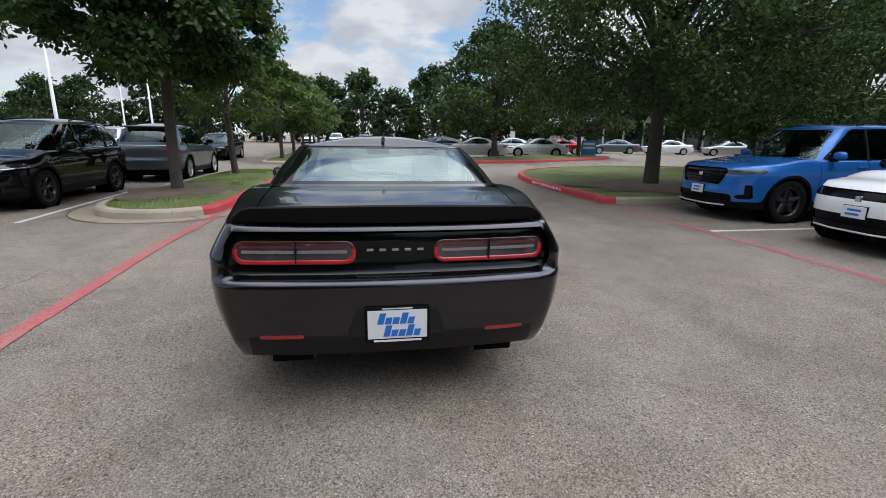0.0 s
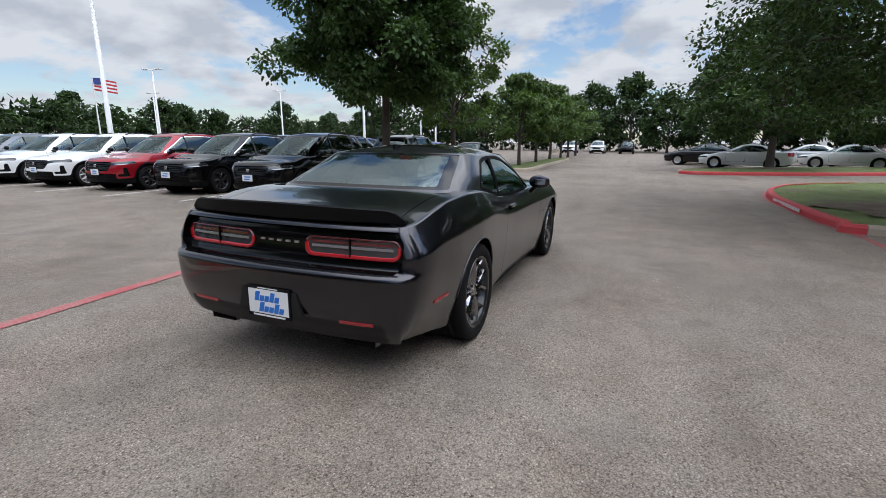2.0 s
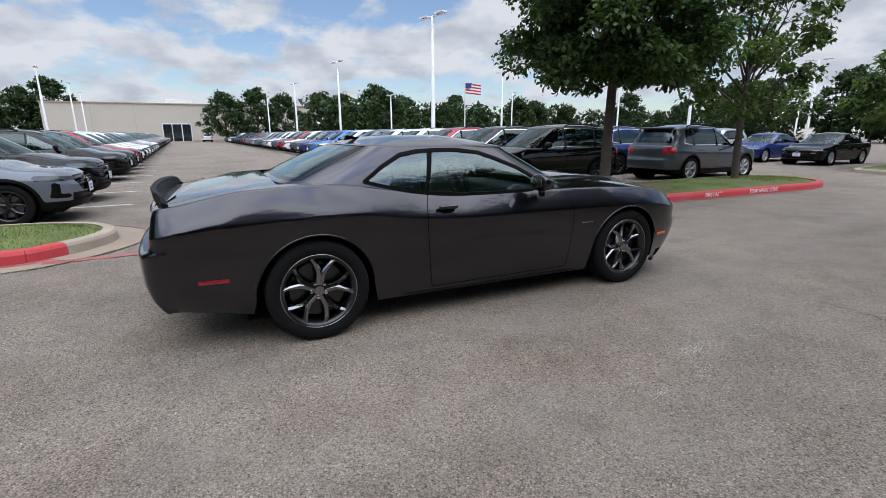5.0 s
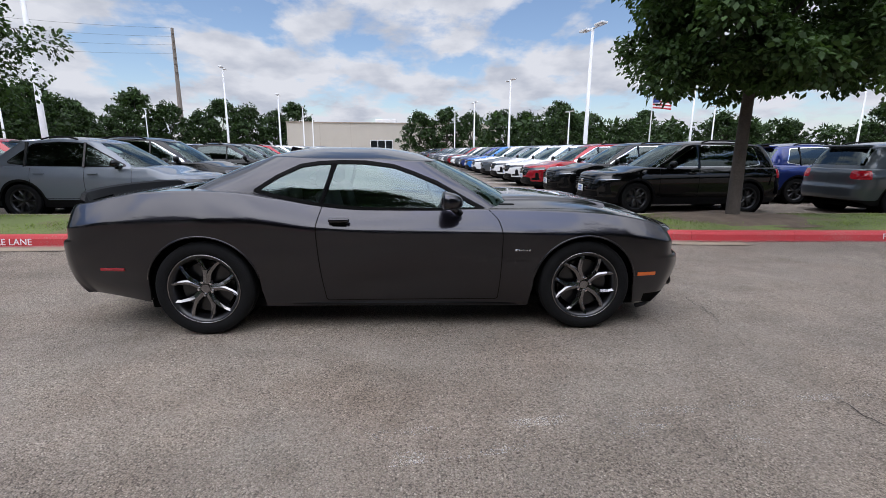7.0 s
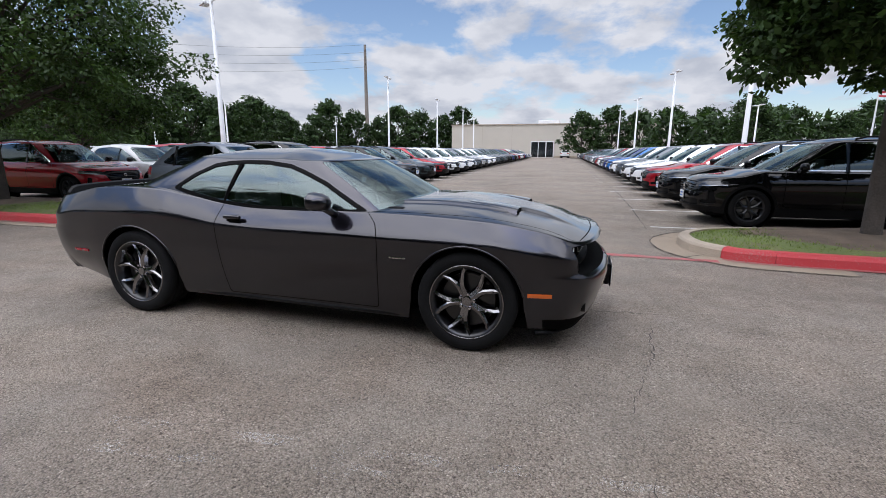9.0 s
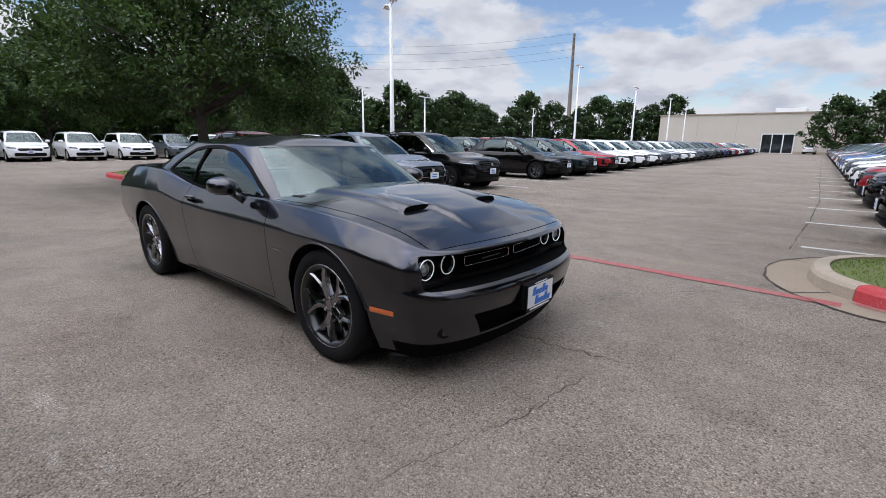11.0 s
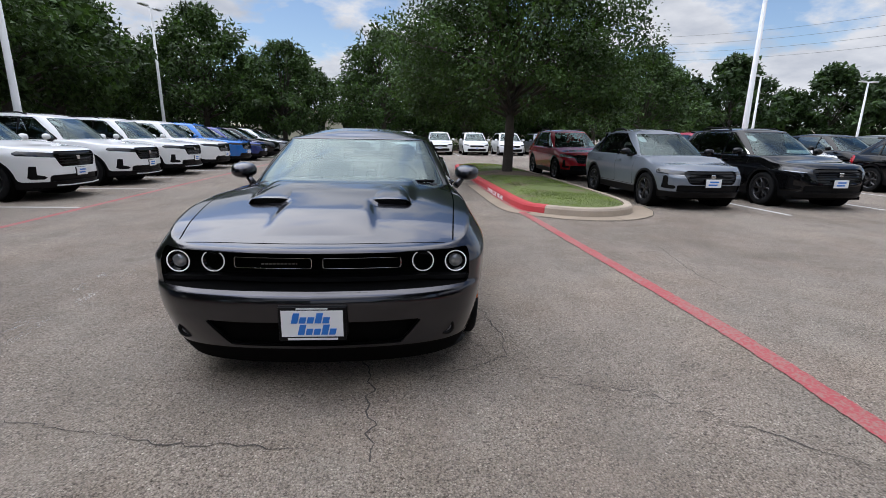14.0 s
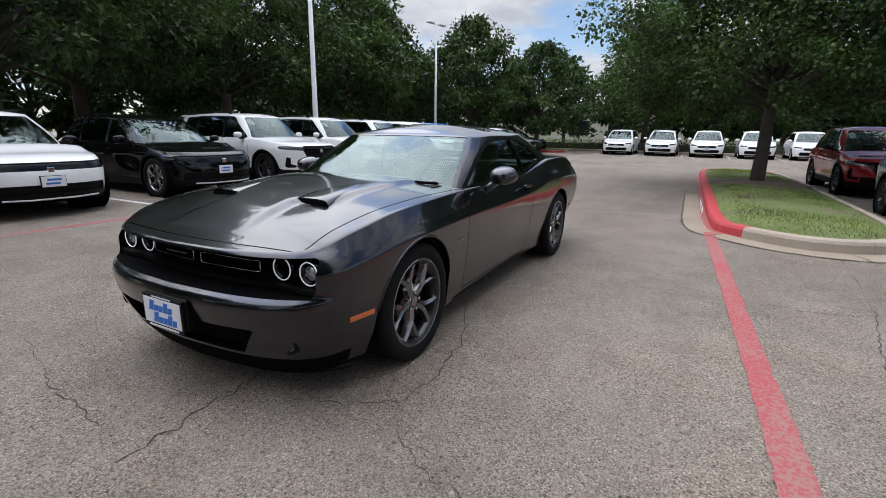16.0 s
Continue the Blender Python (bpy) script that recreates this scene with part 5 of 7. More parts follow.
A3 = [("sedan", "black"), ("sedan", "navy"), (S, "silver"), (S, "navy"), (S, "grey"), (S, "white")] + mixed(9, 4)
west_row(-8.2, 21.5, "south", 180, A3, "cars in the third north row", 2)
B2 = [(S, "red"), (H_, "white"), (S, "red"), (S, "white"), (S, "black")] + mixed(11, 4)
west_row(-6.2, -10.2, "north", 0, B2, "cars in the second south row", 1)
park(S, "white", -103.5, -2.6, 90, "cars by the building", 0, "parked before the tan building")
for k, c in enumerate(("white", "white", "white", "white", "white", "grey", "white")):
    park("minivan", c, 3.0 - 2.74 * k, -33.35, 0, "row of minivans", 0, "parked in front of trees")


# ---------------------------------------------------------------- ground materials
def pave_material():
    m = bpy.data.materials.new("exposed_aggregate_concrete")
    m.use_nodes = True
    nt = m.node_tree
    N, L = nt.nodes.new, nt.links.new
    b = nt.nodes["Principled BSDF"]
    b.inputs["Roughness"].default_value = 0.82
    b.inputs["Specular IOR Level"].default_value = 0.35
    tc = N("ShaderNodeTexCoord")

    def noise_tex(scale, detail=4, rough=.55, dist=0.0):
        n = N("ShaderNodeTexNoise")
        n.inputs["Scale"].default_value, n.inputs["Detail"].default_value = scale, detail
        n.inputs["Roughness"].default_value, n.inputs["Distortion"].default_value = rough, dist
        L(tc.outputs["Object"], n.inputs["Vector"])
        return n.outputs["Fac"]

    def ramp(fac, stops):
        r = N("ShaderNodeValToRGB")
        while len(r.color_ramp.elements) < len(stops):
            r.color_ramp.elements.new(.5)
        for e, (p, c) in zip(r.color_ramp.elements, stops):
            e.position, e.color = p, (*c, 1) if len(c) == 3 else c
        L(fac, r.inputs[0])
        return r.outputs[0]

    def mul(a, b_):
        x = N("ShaderNodeMix"); x.data_type, x.blend_type = "RGBA", "MULTIPLY"
        x.inputs["Factor"].default_value = 1
        L(a, x.inputs["A"]); L(b_, x.inputs["B"])
        return x.outputs["Result"]
    # pebbles, with dark pits where some have come out
    v = N("ShaderNodeTexVoronoi")
    v.inputs["Scale"].default_value = 120
    L(tc.outputs["Object"], v.inputs["Vector"])
    peb = ramp(v.outputs["Color"], [(0.0, (0.103, 0.086, 0.071)), (0.25, (0.233, 0.200, 0.165)), (0.6, (0.307, 0.264, 0.219)), (0.85, (0.378, 0.329, 0.275)), (1.0, (0.606, 0.542, 0.470))])
    mortar = ramp(v.outputs["Distance"], [(0.0, (1.08, 1.08, 1.08)), (.45, (.98, .97, .95)), (1.0, (.30, .28, .26))])
    pits = ramp(noise_tex(42, 3, .6), [(.33, (.36, .33, .30)), (.40, (1, 1, 1))])
    peb = mul(peb, pits)
    worn = ramp(noise_tex(.33, 6, .6, .4), [(.28, (.74, .72, .70)), (.50, (.98, .98, .98)), (.70, (1.10, 1.10, 1.09))])
    patchy = ramp(noise_tex(2.4, 6, .65), [(.32, (.84, .83, .82)), (.55, (1.0, 1.0, 1.0)), (.75, (1.08, 1.07, 1.06))])
    smear = ramp(noise_tex(.9, 3, .5, 1.5), [(.62, (1, 1, 1)), (.70, (.90, .89, .88)), (.80, (1, 1, 1))])
    spots = ramp(noise_tex(6.5, 2, .5), [(.18, (.55, .53, .52)), (.27, (1, 1, 1))])
    mp = N("ShaderNodeMapping")
    mp.inputs["Scale"].default_value = (1.3, .16, 1)
    L(tc.outputs["Object"], mp.inputs["Vector"])
    drag = N("ShaderNodeTexNoise")
    drag.inputs["Scale"].default_value, drag.inputs["Detail"].default_value = 1.4, 7
    L(mp.outputs[0], drag.inputs["Vector"])
    lanes = ramp(drag.outputs["Fac"], [(.32, (.88, .875, .87)), (.50, (1.0, 1.0, 1.0)), (.72, (1.05, 1.05, 1.04))])
    peb = mul(peb, lanes)
    grain = mul(peb, mortar)
    # patches where the cement film still covers the pebbles
    film = ramp(noise_tex(1.15, 7, .62, .5), [(.48, (0, 0, 0)), (.70, (.38, .38, .38))])
    skin = N("ShaderNodeMix"); skin.data_type = "RGBA"
    cement = ramp(noise_tex(90, 3, .6), [(.3, (.205, .184, .155)), (.7, (.285, .256, .215))])
    L(film, skin.inputs["Factor"]); L(grain, skin.inputs["A"]); L(cement, skin.inputs["B"])
    # reddish pebbles in places, and clusters of coarse pits
    rosy = ramp(noise_tex(.75, 5, .6, .3), [(.42, (1, 1, 1)), (.66, (1.035, .99, .965))])
    where = ramp(noise_tex(1.7, 5, .6, .3), [(.46, (0, 0, 0)), (.68, (.8, .8, .8))])
    coarse = ramp(noise_tex(75, 3, .6), [(.38, (.34, .32, .29)), (.47, (1.04, 1.035, 1.02))])
    cluster = N("ShaderNodeMix"); cluster.data_type = "RGBA"
    cluster.inputs["A"].default_value = (1, 1, 1, 1)
    L(where, cluster.inputs["Factor"]); L(coarse, cluster.inputs["B"])
    grain = mul(mul(skin.outputs["Result"], rosy), cluster.outputs["Result"])
    col = mul(mul(mul(mul(grain, worn), patchy), smear), spots)
    L(col, b.inputs["Base Color"])
    bp = N("ShaderNodeBump")
    bp.inputs["Strength"].default_value, bp.inputs["Distance"].default_value = 1.0, 0.008
    bp.invert = True
    L(v.outputs["Distance"], bp.inputs["Height"])
    L(bp.outputs[0], b.inputs["Normal"])
    return m


def paint_worn(name, color, worn, amount=.45):
    """Road paint worn through to the concrete."""
    m = material(name, color, .7)
    nt = m.node_tree
    N, L = nt.nodes.new, nt.links.new
    b = nt.nodes["Principled BSDF"]
    tc = N("ShaderNodeTexCoord")
    n1 = N("ShaderNodeTexNoise"); n1.inputs["Scale"].default_value = 55; n1.inputs["Detail"].default_value = 6
    n2 = N("ShaderNodeTexNoise"); n2.inputs["Scale"].default_value = 1.3; n2.inputs["Detail"].default_value = 5
    L(tc.outputs["Object"], n1.inputs["Vector"]); L(tc.outputs["Object"], n2.inputs["Vector"])
    mx = N("ShaderNodeMath"); mx.operation = "MULTIPLY_ADD"; mx.inputs[1].default_value = .55
    L(n2.outputs["Fac"], mx.inputs[0]); L(n1.outputs["Fac"], mx.inputs[2])
    r = N("ShaderNodeValToRGB")
    r.color_ramp.elements[0].position, r.color_ramp.elements[0].color = amount + .12, (*worn, 1)
    r.color_ramp.elements[1].position, r.color_ramp.elements[1].color = amount + .32, (*color, 1)
    L(mx.outputs[0], r.inputs[0]); L(r.outputs[0], b.inputs["Base Color"])
    return m


M_PAVE = pave_material()
M_REDLINE = paint_worn("worn_red_paint", (.34, .058, .062), (.29, .150, .128), .52)
M_REDKERB = paint_worn("red_kerb_paint", (.46, .042, .048), (.36, .15, .13), .38)
M_WHITELINE = paint_worn("worn_white_paint", (.62, .61, .58), (.36, .34, .31), .50)
M_KERB = material("kerb_concrete", (.37, .305, .235), .85, vary=.28, scale=1.6, fine=70, bump=.5)
M_APRON = material("apron_concrete", (.275, .218, .158), .85, vary=.22, scale=1.3, fine=60, bump=.4)
M_CRACK = material("crack_tar", (.055, .047, .040), .9, vary=.3, fine=40)
M_SEAM = material("joint_dirt", (.065, .052, .040), .9, vary=.4, scale=3, fine=40)
M_MULCH = material("bare_soil", (.15, .11, .078), .95, vary=.5, scale=3, fine=90, bump=1.0)
M_GRASS = material("lawn", (.125, .155, .045), .9, vary=.45, scale=1.4, fine=45, bump=.8)


def thin_lawn(m, soil):
    """Lets bare soil show through the lawn in patches."""
    nt = m.node_tree
    N, L = nt.nodes.new, nt.links.new
    b = nt.nodes["Principled BSDF"]
    green = b.inputs["Base Color"].links[0].from_socket
    tc, n1 = N("ShaderNodeTexCoord"), N("ShaderNodeTexNoise")
    n1.inputs["Scale"].default_value, n1.inputs["Detail"].default_value = 1.1, 8
    L(tc.outputs["Object"], n1.inputs["Vector"])
    rr = N("ShaderNodeMapRange")
    rr.inputs["From Min"].default_value, rr.inputs["From Max"].default_value = .56, .68
    L(n1.outputs["Fac"], rr.inputs["Value"])
    mix = N("ShaderNodeMix"); mix.data_type = "RGBA"
    mix.inputs["B"].default_value = (*soil, 1)
    L(rr.outputs[0], mix.inputs["Factor"]); L(green, mix.inputs["A"])
    L(mix.outputs["Result"], b.inputs["Base Color"])


thin_lawn(M_GRASS, (.150, .115, .070))
M_BARK = material("tree_bark", (.072, .060, .050), .95, vary=.4, scale=5, fine=38, bump=1.0)
M_POLE = material("white_pole_paint", (.74, .74, .73), .45, vary=.06)
M_WALL = material("tan_stucco", (.50, .455, .385), .9, vary=.06, scale=.4, fine=12)
M_DARKPANE = material("dark_window", (.015, .018, .02), .08, coat=.5)
M_BLUEWALL = material("blue_cladding", (.05, .24, .56), .4, vary=.05)
M_WOODPOLE = material("weathered_pole", (.20, .175, .15), .9, vary=.2)
M_WIRE = material("wire", (.06, .06, .06), .6)

bm = bmesh.new()
bmesh.ops.create_grid(bm, x_segments=16, y_segments=16, size=600)
tagged(part("ground", bm, M_PAVE), "grey-brown exposed aggregate concrete car park", "ground", kind="structure")


def smooth_loop(pts, n=10):
    """A closed loop rounded through its corners."""
    p = [Vector((x, y, 0)) for x, y in pts]
    out = []
    m = len(p)
    for i in range(m):
        a, b, c, d = p[i - 1], p[i], p[(i + 1) % m], p[(i + 2) % m]
        for k in range(n):
            t = k / n
            out.append(.5 * ((2 * b) + (c - a) * t + (2 * a - 5 * b + 4 * c - d) * t * t + (3 * b - a - 3 * c + d) * t ** 3))
    return [(v.x, v.y) for v in out]


def offset_loop(loop, d):
    out = []
    n = len(loop)
    for i in range(n):
        a, b = Vector(loop[i - 1]), Vector(loop[(i + 1) % n])
        t = (b - a).normalized()
        out.append((loop[i][0] + t.y * d, loop[i][1] - t.x * d))
    return out


def sheet(name, outline, z, mat, label, category, kind="structure"):
    bm = bmesh.new()
    bm.faces.new([bm.verts.new((x, y, z)) for x, y in outline])
    bmesh.ops.recalc_face_normals(bm, faces=bm.faces)
    if bm.faces[:][0].normal.z < 0:
        bmesh.ops.reverse_faces(bm, faces=bm.faces)
    return tagged(part(name, bm, mat), label, category, kind=kind)


def strip_bm(line, width, z, bm=None):
    bm = bm or bmesh.new()
    rows = []
    n = len(line)
    for i in range(n):
        a, b = Vector(line[max(i - 1, 0)]), Vector(line[min(i + 1, n - 1)])
        t = (b - a).normalized()
        w = width[i] if isinstance(width, list) else width
        x, y = line[i]
        rows.append((bm.verts.new((x - t.y * w / 2, y + t.x * w / 2, z)), bm.verts.new((x + t.y * w / 2, y - t.x * w / 2, z))))
    for a, b in zip(rows, rows[1:]):
        bm.faces.new((a[0], a[1], b[1], b[0]))
    return bm


def ragged_bm(line, width, z, seed):
    """A painted strip whose edges wander a little."""
    g = random.Random(seed)
    bm = bmesh.new()
    rows, n = [], len(line)
    for i in range(n):
        a, b = Vector(line[max(i - 1, 0)]), Vector(line[min(i + 1, n - 1)])
        t = (b - a).normalized()
        x, y = line[i]
        w0, w1 = (width / 2 + g.gauss(0, .004) + .012 * noise.noise(Vector((x * 3 + k * 9, y * 3, seed))) for k in (0, 1))
        rows.append((bm.verts.new((x - t.y * w0, y + t.x * w0, z)), bm.verts.new((x + t.y * w1, y - t.x * w1, z))))
    for a, b in zip(rows, rows[1:]):
        bm.faces.new((a[0], a[1], b[1], b[0]))
    return bm


def line_of(*pts, step=.5):
    out = []
    for (x0, y0), (x1, y1) in zip(pts, pts[1:]):
        n = max(1, int(math.hypot(x1 - x0, y1 - y0) / step))
        out += [(x0 + (x1 - x0) * k / n, y0 + (y1 - y0) * k / n) for k in range(n)]
    return out + [pts[-1]]


def island(name, corners, red, soil, label, apron=True):
    """A planted island: kerb stones round it (red where the rule says so), soil and lawn inside. Corners run counter-clockwise."""
    loop = smooth_loop(corners, 8)
    isl = tagged(new(name), label, "planting island", kind="structure")
    inner = offset_loop(loop, -.17)
    n = len(loop)
    # kerb stones, each between two joints
    acc, start = 0.0, 0
    stones = []
    for i in range(n):
        j = (i + 1) % n
        acc += math.hypot(loop[j][0] - loop[i][0], loop[j][1] - loop[i][1])
        if acc > 1.5 or i == n - 1 or red(*loop[i]) != red(*loop[j]):
            stones.append((start, i + 1))
            start, acc = i + 1, 0.0
    for s, e in stones:
        idx = [k % n for k in range(s, e + 1)]
        if len(idx) < 2:
            continue
        bm = bmesh.new()
        rows = []
        for q, k in enumerate(idx):
            o, i_ = Vector(loop[k]), Vector(inner[k])
            d = (i_ - o).normalized()
            if q in (0, len(idx) - 1):
                t = Vector(loop[idx[1]]) - o if q == 0 else Vector(loop[idx[-2]]) - o
                o = o + t.normalized() * .003
                i_ = i_ + t.normalized() * .003
            prof = ((0, -.02), (.012, .105), (.035, .14), (.06, .15), (.17, .152), (.17, -.02))
            rows.append([bm.verts.new((o.x + d.x * a, o.y + d.y * a, z)) for a, z in prof])
        for a, b in zip(rows, rows[1:]):
            for c in range(5):
                bm.faces.new((a[c], a[c + 1], b[c + 1], b[c]))
        bm.faces.new(rows[0]); bm.faces.new(rows[-1][::-1])
        bmesh.ops.recalc_face_normals(bm, faces=bm.faces)
        mid = loop[idx[len(idx) // 2]]
        part("kerb_stone", bm, M_REDKERB if red(*mid) else M_KERB, isl)
    # lawn: a gently domed sheet
    bm = bmesh.new()
    cx, cy = sum(p[0] for p in inner) / n, sum(p[1] for p in inner) / n
    rings = []
    for f, z in ((1.0, .125), (.93, .15), (.75, .18), (.5, .20), (.25, .21)):
        rings.append([bm.verts.new((cx + (x - cx) * f, cy + (y - cy) * f, z + .02 * noise.noise(Vector((x * f * 1.5, y * f * 1.5, 0))))) for x, y in inner])
    for a, b in zip(rings, rings[1:]):
        for i in range(n):
            bm.faces.new((a[i], a[(i + 1) % n], b[(i + 1) % n], b[i]))
    bm.faces.new(rings[-1])
    bmesh.ops.recalc_face_normals(bm, faces=bm.faces)
    part("lawn", bm, M_GRASS, isl, smooth=True)
    for sx, sy, rx, ry in soil:
        bm = bmesh.new()
        r = random.Random(int(sx * 10))
        ring = []
        for k in range(40):
            a = 2 * math.pi * k / 40
            f = 1 + .22 * noise.noise(Vector((math.cos(a) * 2 + sx, math.sin(a) * 2, 0)))
            ring.append((sx + rx * f * math.cos(a), sy + ry * f * math.sin(a)))
        vs = [bm.verts.new((x, y, .178)) for x, y in ring]
        c = bm.verts.new((sx, sy, .262))
        mid_ = [bm.verts.new((sx + (x - sx) * .5, sy + (y - sy) * .5, .236)) for x, y in ring]
        for k in range(40):
            bm.faces.new((vs[k], vs[(k + 1) % 40], mid_[(k + 1) % 40], mid_[k]))
            bm.faces.new((mid_[k], mid_[(k + 1) % 40], c))
        bmesh.ops.recalc_face_normals(bm, faces=bm.faces)
        part("soil_bed", bm, M_MULCH, isl, "bare brown soil round the trunk", smooth=True)
    return isl, loop, inner


def grass_blades(inner, count, seed, skip=()):
    dist = polygon_distance(inner)
    xs, ys = [p[0] for p in inner], [p[1] for p in inner]
    g = np.random.default_rng(seed)
    n = count * 6
    x, y = g.uniform(min(xs), max(xs), n), g.uniform(min(ys), max(ys), n)
    ok = dist(x, y) < -.02
    for sx, sy, rx, ry in skip:
        ok &= ((x - sx) / rx) ** 2 + ((y - sy) / ry) ** 2 > g.uniform(.5, 1.1, n)
    ok &= np.sin(x * 1.9 + 1.3 * np.sin(y * 1.1)) + np.sin(y * 1.6 + seed) + g.uniform(-.6, .6, n) > -1.1
    x, y = x[ok][:count], y[ok][:count]
    n = len(x)
    a, h, w = g.uniform(0, 6.28, n), g.uniform(.004, .022, n), .0045
    z0 = .129 + np.minimum(.080, -dist(x, y) * .19)
    V = np.stack([np.stack([x - np.cos(a) * w, y - np.sin(a) * w, z0 - .012], 1), np.stack([x + np.cos(a) * w, y + np.sin(a) * w, z0 - .012], 1),
                  np.stack([x + g.uniform(-.03, .03, n), y + g.uniform(-.03, .03, n), z0 + .008 + h], 1)], axis=1).reshape(-1, 3).tolist()
    F = [(3 * i, 3 * i + 1, 3 * i + 2) for i in range(n)]
    me = bpy.data.meshes.new("grass_blades")
    me.from_pydata(V, [], F)
    return tagged(part_mesh("grass_blades", me, M_BLADE), "short green grass blades on the island", "grass", kind="stuff")


def leaf_material(name, color, trans=.35):
    m = bpy.data.materials.new(name)
    m.use_nodes = True
    nt = m.node_tree
    nt.nodes.clear()
    N, L = nt.nodes.new, nt.links.new
    out, mix = N("ShaderNodeOutputMaterial"), N("ShaderNodeMixShader")
    d, t = N("ShaderNodeBsdfPrincipled"), N("ShaderNodeBsdfTranslucent")
    g = N("ShaderNodeNewGeometry")
    r = N("ShaderNodeMapRange")
    r.inputs["To Min"].default_value, r.inputs["To Max"].default_value = .55, 1.45
    L(g.outputs["Random Per Island"], r.inputs["Value"])
    tc = N("ShaderNodeTexCoord")
    n = N("ShaderNodeTexNoise"); n.inputs["Scale"].default_value = .9
    L(tc.outputs["Object"], n.inputs["Vector"])
    r2 = N("ShaderNodeMapRange")
    r2.inputs["From Min"].default_value, r2.inputs["From Max"].default_value = .3, .7
    r2.inputs["To Min"].default_value, r2.inputs["To Max"].default_value = .5, 1.5
    L(n.outputs["Fac"], r2.inputs["Value"])
    mm = N("ShaderNodeMath"); mm.operation = "MULTIPLY"
    L(r.outputs[0], mm.inputs[0]); L(r2.outputs[0], mm.inputs[1])
    v = N("ShaderNodeVectorMath"); v.operation = "SCALE"; v.inputs[0].default_value = color
    L(mm.outputs[0], v.inputs["Scale"])
    L(v.outputs[0], d.inputs["Base Color"])
    d.inputs["Roughness"].default_value = .55
    d.inputs["Specular IOR Level"].default_value = .2
    v2 = N("ShaderNodeVectorMath"); v2.operation = "MULTIPLY"; v2.inputs[1].default_value = (1.5, 1.7, .7)
    L(v.outputs[0], v2.inputs[0]); L(v2.outputs[0], t.inputs["Color"])
    mix.inputs[0].default_value = trans
    L(d.outputs[0], mix.inputs[1]); L(t.outputs[0], mix.inputs[2]); L(mix.outputs[0], out.inputs[0])
    return m


M_LEAF = leaf_material("broad_leaf", (.053, .092, .030), .24)
M_LEAF2 = leaf_material("light_leaf", (.078, .118, .040), .3)
M_OAK = leaf_material("oak_leaf", (.042, .074, .021), .18)
M_FAR = leaf_material("distant_leaf", (.034, .060, .020), .18)
M_BLADE = leaf_material("grass_blade", (.145, .188, .045), .3)
M_HEDGE = leaf_material("hedge_leaf", (.06, .10, .03), .3)


def leaf_mesh(name, clumps, per, size, seed, mat, corners=4):
    """Leaves in clumps (x, y, z, radius): each a small quad folded along its rib, or a triangle on far trees."""
    g = np.random.default_rng(seed)
    C = np.array(clumps, float)
    n = len(C) * per
    idx = np.repeat(np.arange(len(C)), per)
    d = g.normal(size=(n, 3))
    d /= np.linalg.norm(d, axis=1, keepdims=True)
    rad = C[idx, 3] * g.uniform(.25, 1.0, n) ** .45 * g.uniform(.75, 1.15, n)
    P = C[idx, :3] + d * rad[:, None] * np.array([1, 1, .72])
    # leaf directions: outwards and drooping
    o = d + g.normal(size=(n, 3)) * .7 + np.array([0, 0, -.35])
    o /= np.linalg.norm(o, axis=1, keepdims=True)
    up = g.normal(size=(n, 3)) * .55 + d * .45 + np.array([0, 0, .9])
    s = np.cross(o, up)
    s /= np.maximum(np.linalg.norm(s, axis=1, keepdims=True), 1e-6)
    u = np.cross(s, o)
    l = size * g.uniform(.65, 1.35, n)[:, None]
    k = corners
    if k == 4:
        ring = [P - o * l * .5, P + s * l * .32 + u * l * .08, P + o * l * .5, P - s * l * .32 + u * l * .08]
    else:
        ring = [P - o * l * .5 + s * l * .36, P + o * l * .62, P - o * l * .5 - s * l * .36]
    V = np.stack(ring, axis=1).reshape(-1, 3)
    me = bpy.data.meshes.new(name)
    me.vertices.add(len(V)); me.vertices.foreach_set("co", V.ravel())
    me.loops.add(n * k); me.loops.foreach_set("vertex_index", np.arange(n * k))
    me.polygons.add(n); me.polygons.foreach_set("loop_start", np.arange(0, n * k, k))
    me.update(calc_edges=True)
    me.materials.append(mat)
    return me


